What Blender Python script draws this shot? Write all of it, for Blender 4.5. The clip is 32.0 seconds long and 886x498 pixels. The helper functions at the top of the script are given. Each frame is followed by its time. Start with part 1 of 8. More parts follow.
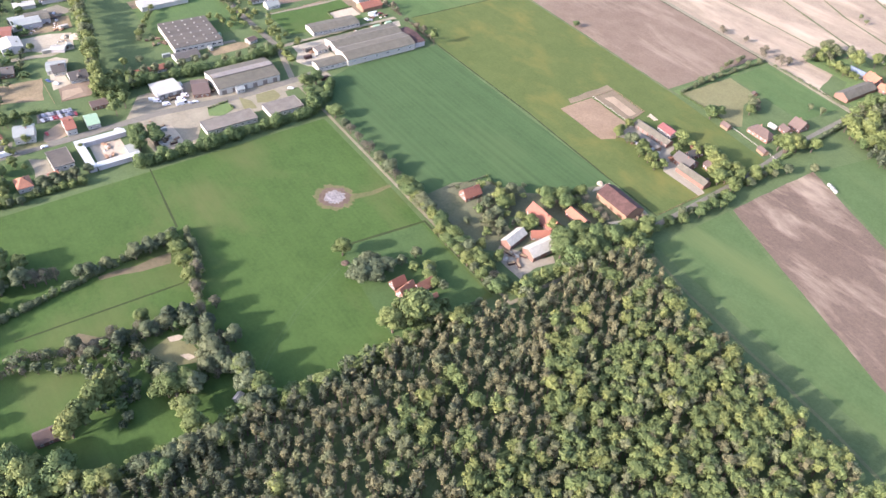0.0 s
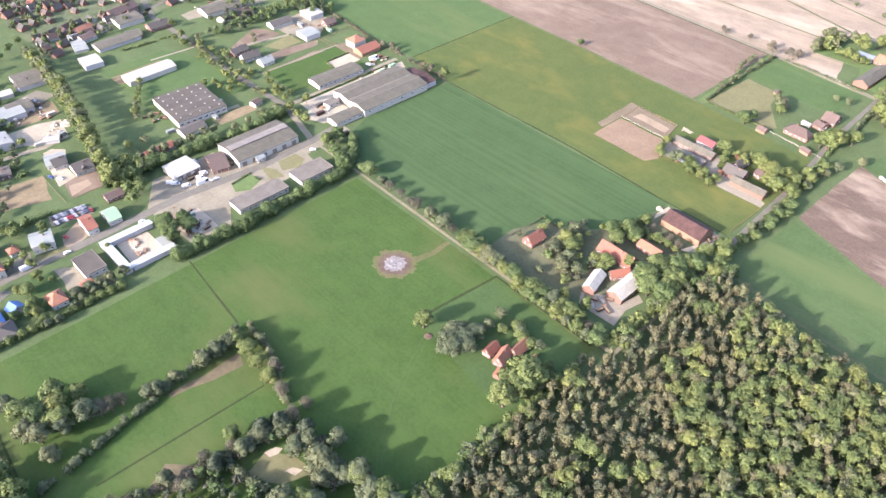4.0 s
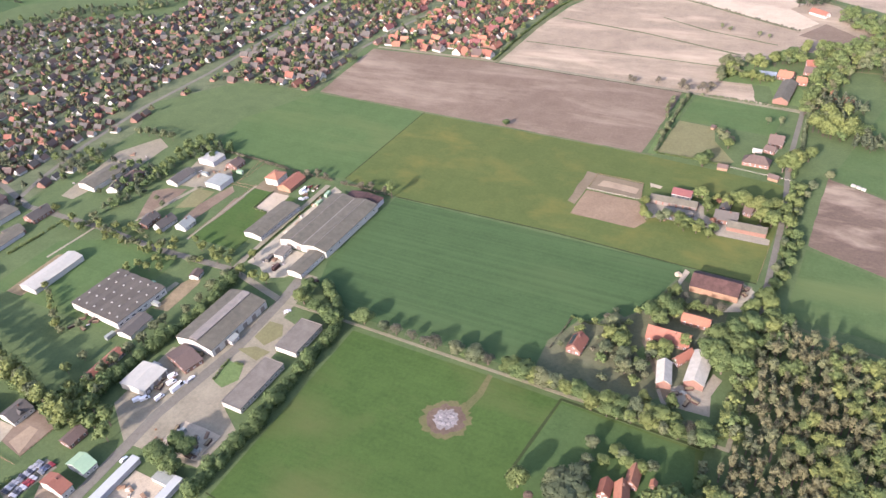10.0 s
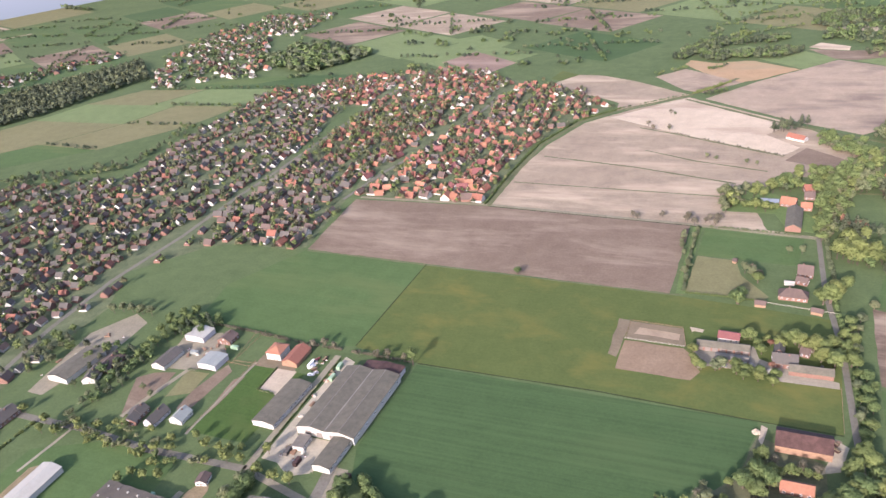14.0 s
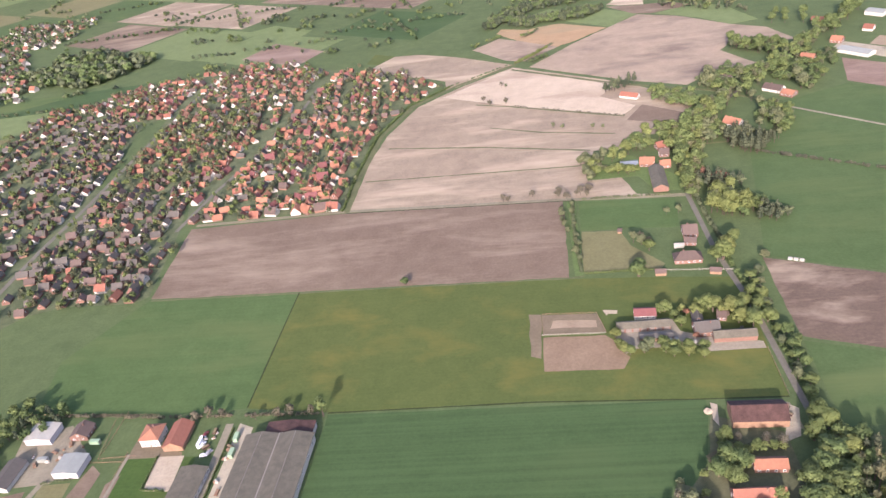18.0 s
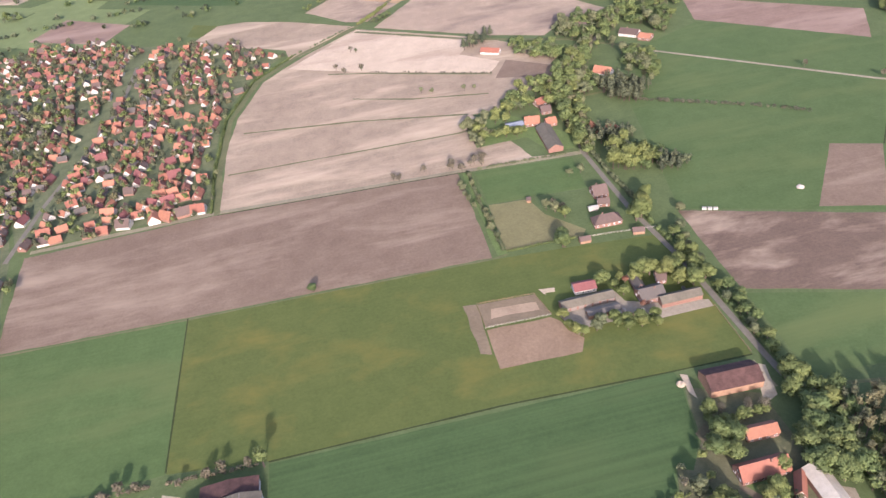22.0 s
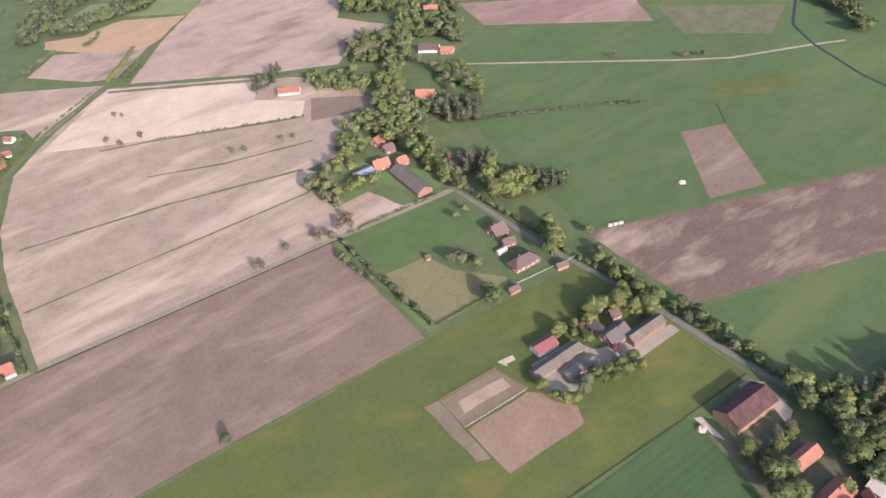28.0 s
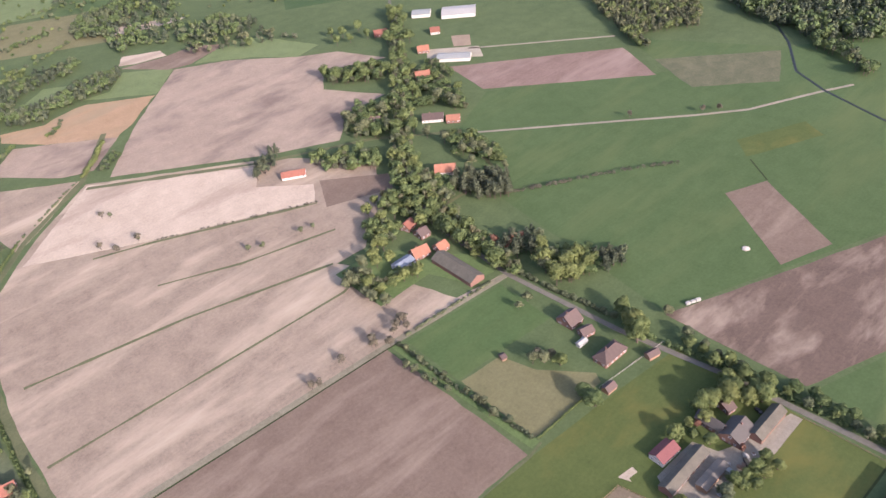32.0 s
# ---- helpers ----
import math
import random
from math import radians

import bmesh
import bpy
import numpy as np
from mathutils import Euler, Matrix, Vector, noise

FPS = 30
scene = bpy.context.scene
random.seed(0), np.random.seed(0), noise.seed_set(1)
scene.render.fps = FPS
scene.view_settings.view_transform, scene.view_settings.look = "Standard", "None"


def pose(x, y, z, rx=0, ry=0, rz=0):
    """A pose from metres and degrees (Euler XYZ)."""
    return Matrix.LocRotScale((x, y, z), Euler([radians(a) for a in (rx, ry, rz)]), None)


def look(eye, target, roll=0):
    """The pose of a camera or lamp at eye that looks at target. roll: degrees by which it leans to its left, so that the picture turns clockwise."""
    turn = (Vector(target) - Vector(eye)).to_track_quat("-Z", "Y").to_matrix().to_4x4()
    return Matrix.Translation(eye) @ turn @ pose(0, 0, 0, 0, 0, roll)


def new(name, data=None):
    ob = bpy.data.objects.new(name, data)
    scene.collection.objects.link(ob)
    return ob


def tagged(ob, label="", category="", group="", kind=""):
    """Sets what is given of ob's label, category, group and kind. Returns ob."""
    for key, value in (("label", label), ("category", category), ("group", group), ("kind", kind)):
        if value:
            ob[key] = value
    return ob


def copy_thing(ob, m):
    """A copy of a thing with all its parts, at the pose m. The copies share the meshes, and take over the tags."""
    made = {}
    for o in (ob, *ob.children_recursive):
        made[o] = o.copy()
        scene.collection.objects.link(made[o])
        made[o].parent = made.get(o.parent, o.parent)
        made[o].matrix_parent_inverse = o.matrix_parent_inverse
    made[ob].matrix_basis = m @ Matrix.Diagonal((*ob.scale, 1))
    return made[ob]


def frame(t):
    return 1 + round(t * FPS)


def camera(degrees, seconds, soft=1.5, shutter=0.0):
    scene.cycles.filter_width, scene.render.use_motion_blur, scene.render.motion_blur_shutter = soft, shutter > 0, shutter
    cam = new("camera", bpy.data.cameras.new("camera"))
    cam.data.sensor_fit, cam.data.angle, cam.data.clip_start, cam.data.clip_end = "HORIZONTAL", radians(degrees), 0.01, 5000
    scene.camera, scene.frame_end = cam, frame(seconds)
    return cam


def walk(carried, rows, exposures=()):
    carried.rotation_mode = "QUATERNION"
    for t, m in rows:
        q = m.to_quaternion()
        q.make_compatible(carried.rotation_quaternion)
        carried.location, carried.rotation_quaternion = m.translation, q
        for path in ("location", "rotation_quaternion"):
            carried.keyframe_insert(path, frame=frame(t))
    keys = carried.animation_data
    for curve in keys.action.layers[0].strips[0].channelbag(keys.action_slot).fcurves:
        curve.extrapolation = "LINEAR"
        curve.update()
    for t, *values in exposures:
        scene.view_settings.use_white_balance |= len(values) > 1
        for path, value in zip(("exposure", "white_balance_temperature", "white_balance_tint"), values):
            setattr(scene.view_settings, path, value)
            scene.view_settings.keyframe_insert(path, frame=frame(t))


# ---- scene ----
cam = camera(60.66, 32.0, soft=1.5)
PATH = [
    (0, (353.84, -384.48, 293.53), (181.09, -245.32, 91.56), 5.30),
    (0.5, (344.07, -390.32, 293.41), (176.42, -257.04, 83.33), 4.97),
    (1, (334.10, -395.51, 293.26), (165.17, -260.88, 85.09), 3.37),
    (1.5, (324.53, -400.11, 293.19), (156.84, -262.22, 86.16), 2.47),
    (2, (315.55, -403.95, 293.08), (148.70, -262.24, 87.95), 1.99),
    (2.5, (306.93, -407.17, 293.07), (143.28, -262.06, 87.74), 1.80),
    (3, (298.20, -410.11, 293.05), (135.77, -261.39, 89.34), 0.42),
    (3.5, (289.09, -412.73, 293.03), (126.27, -260.17, 92.49), 0.41),
    (4, (279.80, -415.10, 293.01), (117.50, -258.56, 95.14), 0.65),
    (4.5, (270.25, -417.26, 292.87), (106.41, -257.97, 98.49), 1.04),
    (6.5, (232.37, -424.81, 290.07), (65.00, -259.16, 104.21), 0.41),
    (7, (223.26, -426.11, 289.78), (58.05, -257.52, 104.62), -0.84),
    (7.5, (214.48, -427.14, 289.43), (53.92, -255.85, 102.67), -1.39),
    (8, (205.66, -427.49, 289.28), (50.94, -251.89, 101.59), -2.80),
    (8.5, (197.31, -427.40, 289.21), (44.24, -248.50, 103.30), -2.89),
    (9, (189.15, -427.50, 289.40), (28.94, -244.79, 113.48), -3.55),
    (9.5, (180.28, -426.34, 289.36), (28.35, -234.61, 115.70), -5.10),
    (10, (170.39, -423.93, 289.16), (42.41, -218.07, 112.41), -6.10),
    (10.5, (160.64, -420.93, 289.26), (50.97, -205.96, 111.05), -5.95),
    (11, (151.68, -419.00, 290.02), (25.01, -198.34, 131.08), -5.43),
    (11.5, (144.11, -418.82, 291.04), (-7.26, -193.12, 163.97), -6.56),
    (12, (137.15, -419.31, 291.58), (-24.64, -191.28, 182.83), -6.70),
    (12.5, (128.54, -417.97, 291.95), (-31.18, -191.79, 176.50), -7.79),
    (13, (118.25, -414.39, 291.71), (-37.34, -186.06, 174.83), -8.02),
    (13.5, (106.71, -408.50, 290.87), (-26.61, -172.29, 162.68), -7.03),
    (14, (95.11, -401.55, 289.91), (-18.21, -159.80, 153.11), -7.02),
    (14.5, (84.82, -394.91, 289.13), (-11.43, -150.56, 144.11), -7.27),
    (15, (76.26, -389.09, 288.63), (7.12, -140.40, 135.76), -7.48),
    (15.5, (68.76, -383.74, 288.47), (22.37, -134.84, 127.55), -7.57),
    (17.5, (37.60, -361.27, 288.47), (16.55, -117.20, 115.30), -8.47),
    (18, (28.44, -356.40, 288.70), (-11.47, -101.11, 136.29), -9.31),
    (18.5, (18.79, -351.63, 288.97), (-16.27, -93.30, 140.52), -9.06),
    (19, (9.58, -346.02, 289.18), (-29.82, -109.44, 108.96), -8.34),
    (19.5, (1.72, -339.00, 289.27), (-26.39, -102.85, 106.40), -9.63),
    (20, (-4.90, -331.23, 289.29), (-13.67, -91.63, 108.98), -9.68),
    (20.5, (-11.36, -323.61, 289.42), (-7.91, -82.43, 111.03), -8.46),
    (21, (-18.40, -316.24, 289.50), (-15.47, -73.86, 112.73), -8.32),
    (21.5, (-25.30, -308.13, 289.33), (-12.23, -66.17, 112.46), -8.01),
    (22, (-32.05, -298.30, 288.56), (-3.07, -57.21, 112.39), -8.45),
    (22.5, (-38.46, -287.68, 287.55), (9.41, -51.21, 109.25), -7.70),
    (23, (-44.26, -277.31, 286.76), (17.23, -46.78, 104.90), -6.81),
    (23.5, (-50.08, -267.98, 286.48), (17.76, -41.58, 101.72), -7.47),
    (24, (-56.50, -259.79, 286.68), (14.20, -34.08, 102.13), -7.96),
    (24.5, (-62.70, -251.22, 287.01), (16.39, -28.14, 102.68), -7.72),
    (25, (-68.68, -241.86, 287.46), (16.10, -18.97, 105.43), -7.97),
    (25.5, (-74.36, -232.28, 287.86), (16.33, -12.47, 104.94), -8.48),
    (27.5, (-94.87, -191.23, 291.09), (23.31, 11.73, 104.43), -7.95),
    (28, (-99.06, -180.23, 291.74), (25.73, 18.77, 105.13), -7.04),
    (28.5, (-102.86, -168.87, 292.76), (27.65, 25.71, 105.39), -6.81),
    (29, (-106.78, -157.54, 294.15), (28.79, 32.57, 105.80), -5.47),
    (29.5, (-110.80, -146.27, 295.91), (27.02, 42.21, 107.54), -5.49),
    (30, (-115.32, -135.05, 297.91), (19.90, 58.30, 112.64), -9.20),
    (30.5, (-119.04, -123.80, 299.78), (22.05, 72.44, 122.07), -7.27),
    (31, (-122.56, -112.30, 301.28), (22.47, 83.27, 126.01), -7.83),
    (31.5, (-125.52, -100.50, 302.29), (23.93, 91.01, 126.26), -7.65),
    (32, (-128.13, -88.48, 302.86), (25.40, 98.49, 125.47), -7.50),
]
EXPOSURES = [(0, 2.28, 5850, 29), (1, 2.5, 5850, 29), (4, 2.38, 5850, 29), (8, 2.08, 5930, 31), (11, 1.86, 5900, 29), (12.5, 1.76, 5850, 27), (15, 1.72, 5960, 33), (18, 1.72, 6060, 33), (21, 1.7, 6060, 34), (25, 1.66, 6020, 35), (32, 1.58, 5960, 36)]
walk(cam, [(t, look(eye, target, roll)) for t, eye, target, roll in PATH], EXPOSURES)

# ---- sky and sun ----
SUN_AZ, SUN_EL = radians(263), radians(22)      # where the sun stands, counted from +x towards +y
world = bpy.data.worlds.new("world")
scene.world = world
world.use_nodes = True
wn = world.node_tree
sky = wn.nodes.new("ShaderNodeTexSky")
sky.sky_type = "NISHITA"
sky.sun_disc = False
sky.sun_elevation = SUN_EL
sky.sun_rotation = radians(90) - SUN_AZ
sky.air_density, sky.dust_density, sky.ozone_density = 1.2, 3.0, 1.0
wn.links.new(sky.outputs[0], wn.nodes["Background"].inputs[0])
wn.nodes["Background"].inputs[1].default_value = 0.15
sun = new("sun", bpy.data.lights.new("sun", "SUN"))
sun.data.energy, sun.data.angle, sun.data.color = 3.3, radians(0.6), (1.0, 0.91, 0.78)
sun.matrix_world = look((0, 0, 400), (-400 * math.cos(SUN_AZ) / math.tan(SUN_EL), -400 * math.sin(SUN_AZ) / math.tan(SUN_EL), 0))

# ---- hazy distance: glowing ring with the haze painted on ----
def haze_ring():
    m = bpy.data.materials.new("haze")
    m.use_nodes = True
    nt = m.node_tree
    nt.nodes.clear()
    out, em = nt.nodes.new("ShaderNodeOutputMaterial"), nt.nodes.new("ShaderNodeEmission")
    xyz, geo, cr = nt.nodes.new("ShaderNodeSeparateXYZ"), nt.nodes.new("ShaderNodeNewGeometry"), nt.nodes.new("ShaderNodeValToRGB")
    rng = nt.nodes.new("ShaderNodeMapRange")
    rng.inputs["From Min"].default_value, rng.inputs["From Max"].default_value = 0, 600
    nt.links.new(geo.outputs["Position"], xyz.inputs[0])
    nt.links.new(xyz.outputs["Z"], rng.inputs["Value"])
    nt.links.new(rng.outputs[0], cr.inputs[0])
    # Haze painted into the emission: grey-blue at the foot, paler higher up.
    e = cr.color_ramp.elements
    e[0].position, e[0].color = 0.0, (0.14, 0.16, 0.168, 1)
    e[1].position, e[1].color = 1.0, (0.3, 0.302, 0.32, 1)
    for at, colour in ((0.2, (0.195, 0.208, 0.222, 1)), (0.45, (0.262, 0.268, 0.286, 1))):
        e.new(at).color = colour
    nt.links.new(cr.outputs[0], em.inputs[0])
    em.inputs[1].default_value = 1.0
    nt.links.new(em.outputs[0], out.inputs[0])
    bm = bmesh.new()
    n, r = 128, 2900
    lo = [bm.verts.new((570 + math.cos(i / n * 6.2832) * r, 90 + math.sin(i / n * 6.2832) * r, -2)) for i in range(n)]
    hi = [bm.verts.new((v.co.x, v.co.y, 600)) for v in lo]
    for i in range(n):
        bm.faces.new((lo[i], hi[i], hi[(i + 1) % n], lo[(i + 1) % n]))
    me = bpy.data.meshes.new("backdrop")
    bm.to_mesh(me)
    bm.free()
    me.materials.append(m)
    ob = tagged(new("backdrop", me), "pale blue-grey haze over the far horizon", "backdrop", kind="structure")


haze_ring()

# ---- materials ----
def material(name, rough=0.85, metal=0.0, spec=0.3):
    m = bpy.data.materials.new(name)
    m.use_nodes = True
    b = m.node_tree.nodes["Principled BSDF"]
    b.inputs["Roughness"].default_value = rough
    b.inputs["Metallic"].default_value = metal
    b.inputs["Specular IOR Level"].default_value = spec
    return m, m.node_tree, b


def noise_node(nt, coord, scale, detail=4.0, rough=0.55, distort=0.0):
    n = nt.nodes.new("ShaderNodeTexNoise")
    n.inputs["Scale"].default_value = scale
    n.inputs["Detail"].default_value = detail
    n.inputs["Roughness"].default_value = rough
    n.inputs["Distortion"].default_value = distort
    nt.links.new(coord, n.inputs["Vector"])
    return n.outputs["Fac"]


def ramp(nt, fac, stops):
    r = nt.nodes.new("ShaderNodeValToRGB")
    e = r.color_ramp.elements
    while len(e) < len(stops):
        e.new(0.5)
    for el, (p, c) in zip(e, stops):
        el.position, el.color = p, (*c, 1)
    nt.links.new(fac, r.inputs["Fac"])
    return r.outputs["Color"]


def mix(nt, fac, a, b, mode="MIX"):
    m = nt.nodes.new("ShaderNodeMix")
    m.data_type, m.blend_type = "RGBA", mode
    for sock, v in ((m.inputs["Factor"], fac), (m.inputs["A"], a), (m.inputs["B"], b)):
        if isinstance(v, (int, float)):
            sock.default_value = v
        elif isinstance(v, tuple):
            sock.default_value = (*v, 1)
        else:
            nt.links.new(v, sock)
    return m.outputs["Result"]


def coords(nt, world_space=False, rot=0.0, scale=(1, 1, 1)):
    if world_space:
        out = nt.nodes.new("ShaderNodeNewGeometry").outputs["Position"]
    else:
        out = nt.nodes.new("ShaderNodeTexCoord").outputs["Object"]
    mp = nt.nodes.new("ShaderNodeMapping")
    mp.inputs["Rotation"].default_value = (0, 0, rot)
    mp.inputs["Scale"].default_value = scale
    nt.links.new(out, mp.inputs["Vector"])
    return mp.outputs["Vector"]


def bump(nt, b, fac, dist, strength=0.6):
    n = nt.nodes.new("ShaderNodeBump")
    n.inputs["Strength"].default_value, n.inputs["Distance"].default_value = strength, dist
    nt.links.new(fac, n.inputs["Height"])
    nt.links.new(n.outputs["Normal"], b.inputs["Normal"])


def scaled(c, k):
    return tuple(v * k for v in c)


def field_mat(name, dark, light, blotch=None, rows_dir=None, big=0.012, rough=0.95, rows_scale=0.5, rows_mix=0.3, blotch_scale=(0.006, 0.022, 1)):
    """Soil or crop: wide patches, fine tufts, optional faint rows along rows_dir (radians)."""
    m, nt, b = material(name, rough, spec=0.12)
    pos = coords(nt, True)
    col = ramp(nt, noise_node(nt, pos, big, 5, 0.6, 0.6), [(0.36, dark), (0.62, light)])
    fine = noise_node(nt, pos, 0.5, 5, 0.7)
    col = mix(nt, 0.5, col, ramp(nt, fine, [(0.3, scaled(dark, 0.6)), (0.7, scaled(light, 1.28))]))
    tuft = noise_node(nt, pos, 1.7, 3, 0.7)
    col = mix(nt, 0.22, col, ramp(nt, tuft, [(0.32, scaled(dark, 0.5)), (0.68, scaled(light, 1.35))]))
    mid = noise_node(nt, pos, 0.07, 4, 0.65, 0.3)
    col = mix(nt, 0.32, col, ramp(nt, mid, [(0.32, scaled(dark, 0.85)), (0.68, scaled(light, 1.1))]))
    if blotch:
        f = ramp(nt, noise_node(nt, coords(nt, True, rows_dir or 0, blotch_scale), 1.0, 6, 0.62, 0.25), [(0.5, (0, 0, 0)), (0.68, (1, 1, 1))])
        col = mix(nt, f, col, blotch)
    if rows_dir is not None:
        st = noise_node(nt, coords(nt, True, rows_dir, (0.004, rows_scale, 1)), 1.0, 3, 0.6)
        col = mix(nt, rows_mix, col, ramp(nt, st, [(0.35, scaled(dark, 0.8)), (0.65, scaled(light, 1.15))]))
    nt.links.new(col, b.inputs["Base Color"])
    bump(nt, b, fine, 0.25, 0.5)
    return m


def plain_mat(name, col, rough=0.8, var=0.25, scale=0.6, metal=0.0, per_object=0.0, streak=False, spec=0.3):
    """Built surfaces: base colour with stains at two sizes and fine relief."""
    m, nt, b = material(name, rough, metal, spec)
    pos = coords(nt, False)
    a = noise_node(nt, pos, scale, 5, 0.65)
    out = ramp(nt, a, [(0.3, scaled(col, 1 - var)), (0.7, scaled(col, 1 + var * 0.6))])
    fine = noise_node(nt, coords(nt, False, 0, (6, 1, 6) if streak else (5, 5, 5)), 1.0, 3, 0.6)
    out = mix(nt, 0.35, out, ramp(nt, fine, [(0.3, scaled(col, 1 - var)), (0.7, scaled(col, 1 + var * 0.5))]))
    if per_object:
        info = nt.nodes.new("ShaderNodeObjectInfo")
        out = mix(nt, per_object, out, ramp(nt, info.outputs["Random"], [(0.0, scaled(col, 0.55)), (0.5, col), (1.0, scaled(col, 1.35))]))
    nt.links.new(out, b.inputs["Base Color"])
    bump(nt, b, fine, 0.02, 0.4)
    return m


def leaf_mat(name, dark, light, per_tree=True):
    m, nt, b = material(name, 0.75, spec=0.2)
    isl = nt.nodes.new("ShaderNodeNewGeometry").outputs["Random Per Island"]
    col = ramp(nt, isl, [(0.0, dark), (1.0, light)])
    tone = noise_node(nt, coords(nt, True), 0.16, 2, 0.5)
    col = mix(nt, 0.68, col, ramp(nt, tone, [(0.35, scaled(dark, 0.8)), (0.65, scaled(light, 1.1))]))
    if per_tree:
        info = nt.nodes.new("ShaderNodeObjectInfo")
        col = mix(nt, 0.4, col, ramp(nt, info.outputs["Random"], [(0.0, scaled(dark, 0.9)), (0.6, light), (1.0, (light[0] * 1.35, light[1] * 1.1, light[2]))]))
    nt.links.new(col, b.inputs["Base Color"])
    tr = nt.nodes.new("ShaderNodeBsdfTranslucent")
    nt.links.new(col, tr.inputs["Color"])
    mx = nt.nodes.new("ShaderNodeMixShader")
    mx.inputs[0].default_value = 0.25
    nt.links.new(b.outputs[0], mx.inputs[1])
    nt.links.new(tr.outputs[0], mx.inputs[2])
    nt.links.new(mx.outputs[0], nt.nodes["Material Output"].inputs["Surface"])
    return m


M = {}
M["grass"] = field_mat("grass", (0.0432, 0.068, 0.0246), (0.0756, 0.104, 0.0403))
M["meadow"] = field_mat("meadow", (0.029, 0.057, 0.0125), (0.046, 0.08, 0.019), blotch=(0.066, 0.08, 0.025), rows_dir=0.12, rows_mix=0.1, blotch_scale=(0.009, 0.014, 1))
M["wheat"] = field_mat("wheat", (0.032, 0.06, 0.021), (0.044, 0.077, 0.027), blotch=(0.05, 0.078, 0.028), rows_dir=radians(-2), rows_mix=0.3, rows_scale=0.3)
M["rye"] = field_mat("rye", (0.04, 0.072, 0.023), (0.06, 0.097, 0.032), blotch=(0.075, 0.1, 0.034), rows_dir=0.1, rows_mix=0.1)
M["dandelion"] = field_mat("dandelion", (0.044, 0.067, 0.018), (0.068, 0.086, 0.024), blotch=(0.092, 0.094, 0.024), rows_dir=0.0, rows_mix=0.08, blotch_scale=(0.022, 0.034, 1))
M["pasture"] = field_mat("pasture", (0.039, 0.07, 0.0225), (0.06, 0.093, 0.033), blotch=(0.072, 0.098, 0.034), rows_dir=0.5, rows_mix=0.08)
M["olive"] = field_mat("olive", (0.1, 0.1, 0.045), (0.138, 0.132, 0.062))
M["soil_dark"] = field_mat("soil_dark", (0.096, 0.069, 0.047), (0.146, 0.113, 0.077), blotch=(0.215, 0.171, 0.118), rows_dir=0.0, rows_mix=0.06, big=0.011)
M["soil_light"] = field_mat("soil_light", (0.143, 0.112, 0.076), (0.238, 0.194, 0.132), blotch=(0.315, 0.262, 0.178), rows_dir=0.0, rows_mix=0.06, big=0.012, blotch_scale=(0.007, 0.03, 1))
M["soil_red"] = field_mat("soil_red", (0.12, 0.086, 0.062), (0.185, 0.132, 0.098), blotch=(0.22, 0.165, 0.125), rows_dir=radians(-50), rows_mix=0.12)
M["sand"] = field_mat("sand", (0.138, 0.1, 0.062), (0.18, 0.133, 0.084), big=0.06)
M["pale_sand"] = field_mat("pale_sand", (0.24, 0.205, 0.142), (0.335, 0.285, 0.2))
M["gravel"] = field_mat("gravel", (0.148, 0.133, 0.094), (0.226, 0.204, 0.148))
M["asphalt"] = field_mat("asphalt", (0.092, 0.087, 0.066), (0.132, 0.124, 0.096), big=0.05)
M["ash"] = field_mat("ash", (0.055, 0.05, 0.045), (0.24, 0.222, 0.2), big=0.35)
M["scorched"] = field_mat("scorched", (0.066, 0.048, 0.034), (0.105, 0.078, 0.054), big=0.1)
M["garden"] = field_mat("garden", (0.045, 0.064, 0.028), (0.1, 0.115, 0.058), big=0.07)
M["water"] = plain_mat("water", (0.014, 0.018, 0.013), 0.45, 0.3, spec=0.2)
M["roof_red"] = plain_mat("roof_red", (0.165, 0.068, 0.042), 0.8, 0.35, per_object=0.35)
M["roof_orange"] = plain_mat("roof_orange", (0.215, 0.098, 0.056), 0.8, 0.35, per_object=0.35)
M["roof_brown"] = plain_mat("roof_brown", (0.078, 0.056, 0.044), 0.8, 0.3, per_object=0.35)
M["roof_grey"] = plain_mat("roof_grey", (0.066, 0.06, 0.049), 0.8, 0.3, per_object=0.35)
M["roof_eternit"] = plain_mat("roof_eternit", (0.086, 0.08, 0.056), 0.85, 0.4, 0.25, streak=True)
M["roof_rust"] = plain_mat("roof_rust", (0.058, 0.031, 0.024), 0.85, 0.75, 0.25, streak=True)
M["roof_white"] = plain_mat("roof_white", (0.285, 0.278, 0.228), 0.5, 0.15, 0.3)
M["roof_pale"] = plain_mat("roof_pale", (0.31, 0.295, 0.235), 0.75, 0.3, 0.3, streak=True)
M["roof_flat"] = plain_mat("roof_flat", (0.118, 0.106, 0.082), 0.9, 0.35, 0.2)
M["roof_bluegrey"] = plain_mat("roof_bluegrey", (0.19, 0.205, 0.178), 0.55, 0.15, 0.3)
M["roof_green"] = plain_mat("roof_green", (0.2, 0.29, 0.18), 0.6, 0.15)
M["roof_blue"] = plain_mat("roof_blue", (0.15, 0.175, 0.19), 0.55, 0.25)
M["wall_white"] = plain_mat("wall_white", (0.36, 0.35, 0.3), 0.8, 0.15, per_object=0.15)
M["wall_brick"] = plain_mat("wall_brick", (0.15, 0.085, 0.06), 0.85, 0.25, per_object=0.2)
M["wall_grey"] = plain_mat("wall_grey", (0.36, 0.345, 0.33), 0.85, 0.2, per_object=0.2)
M["wall_wood"] = plain_mat("wall_wood", (0.20, 0.125, 0.075), 0.85, 0.3)
M["glass"] = plain_mat("glass", (0.03, 0.035, 0.04), 0.12, 0.2, spec=0.6)
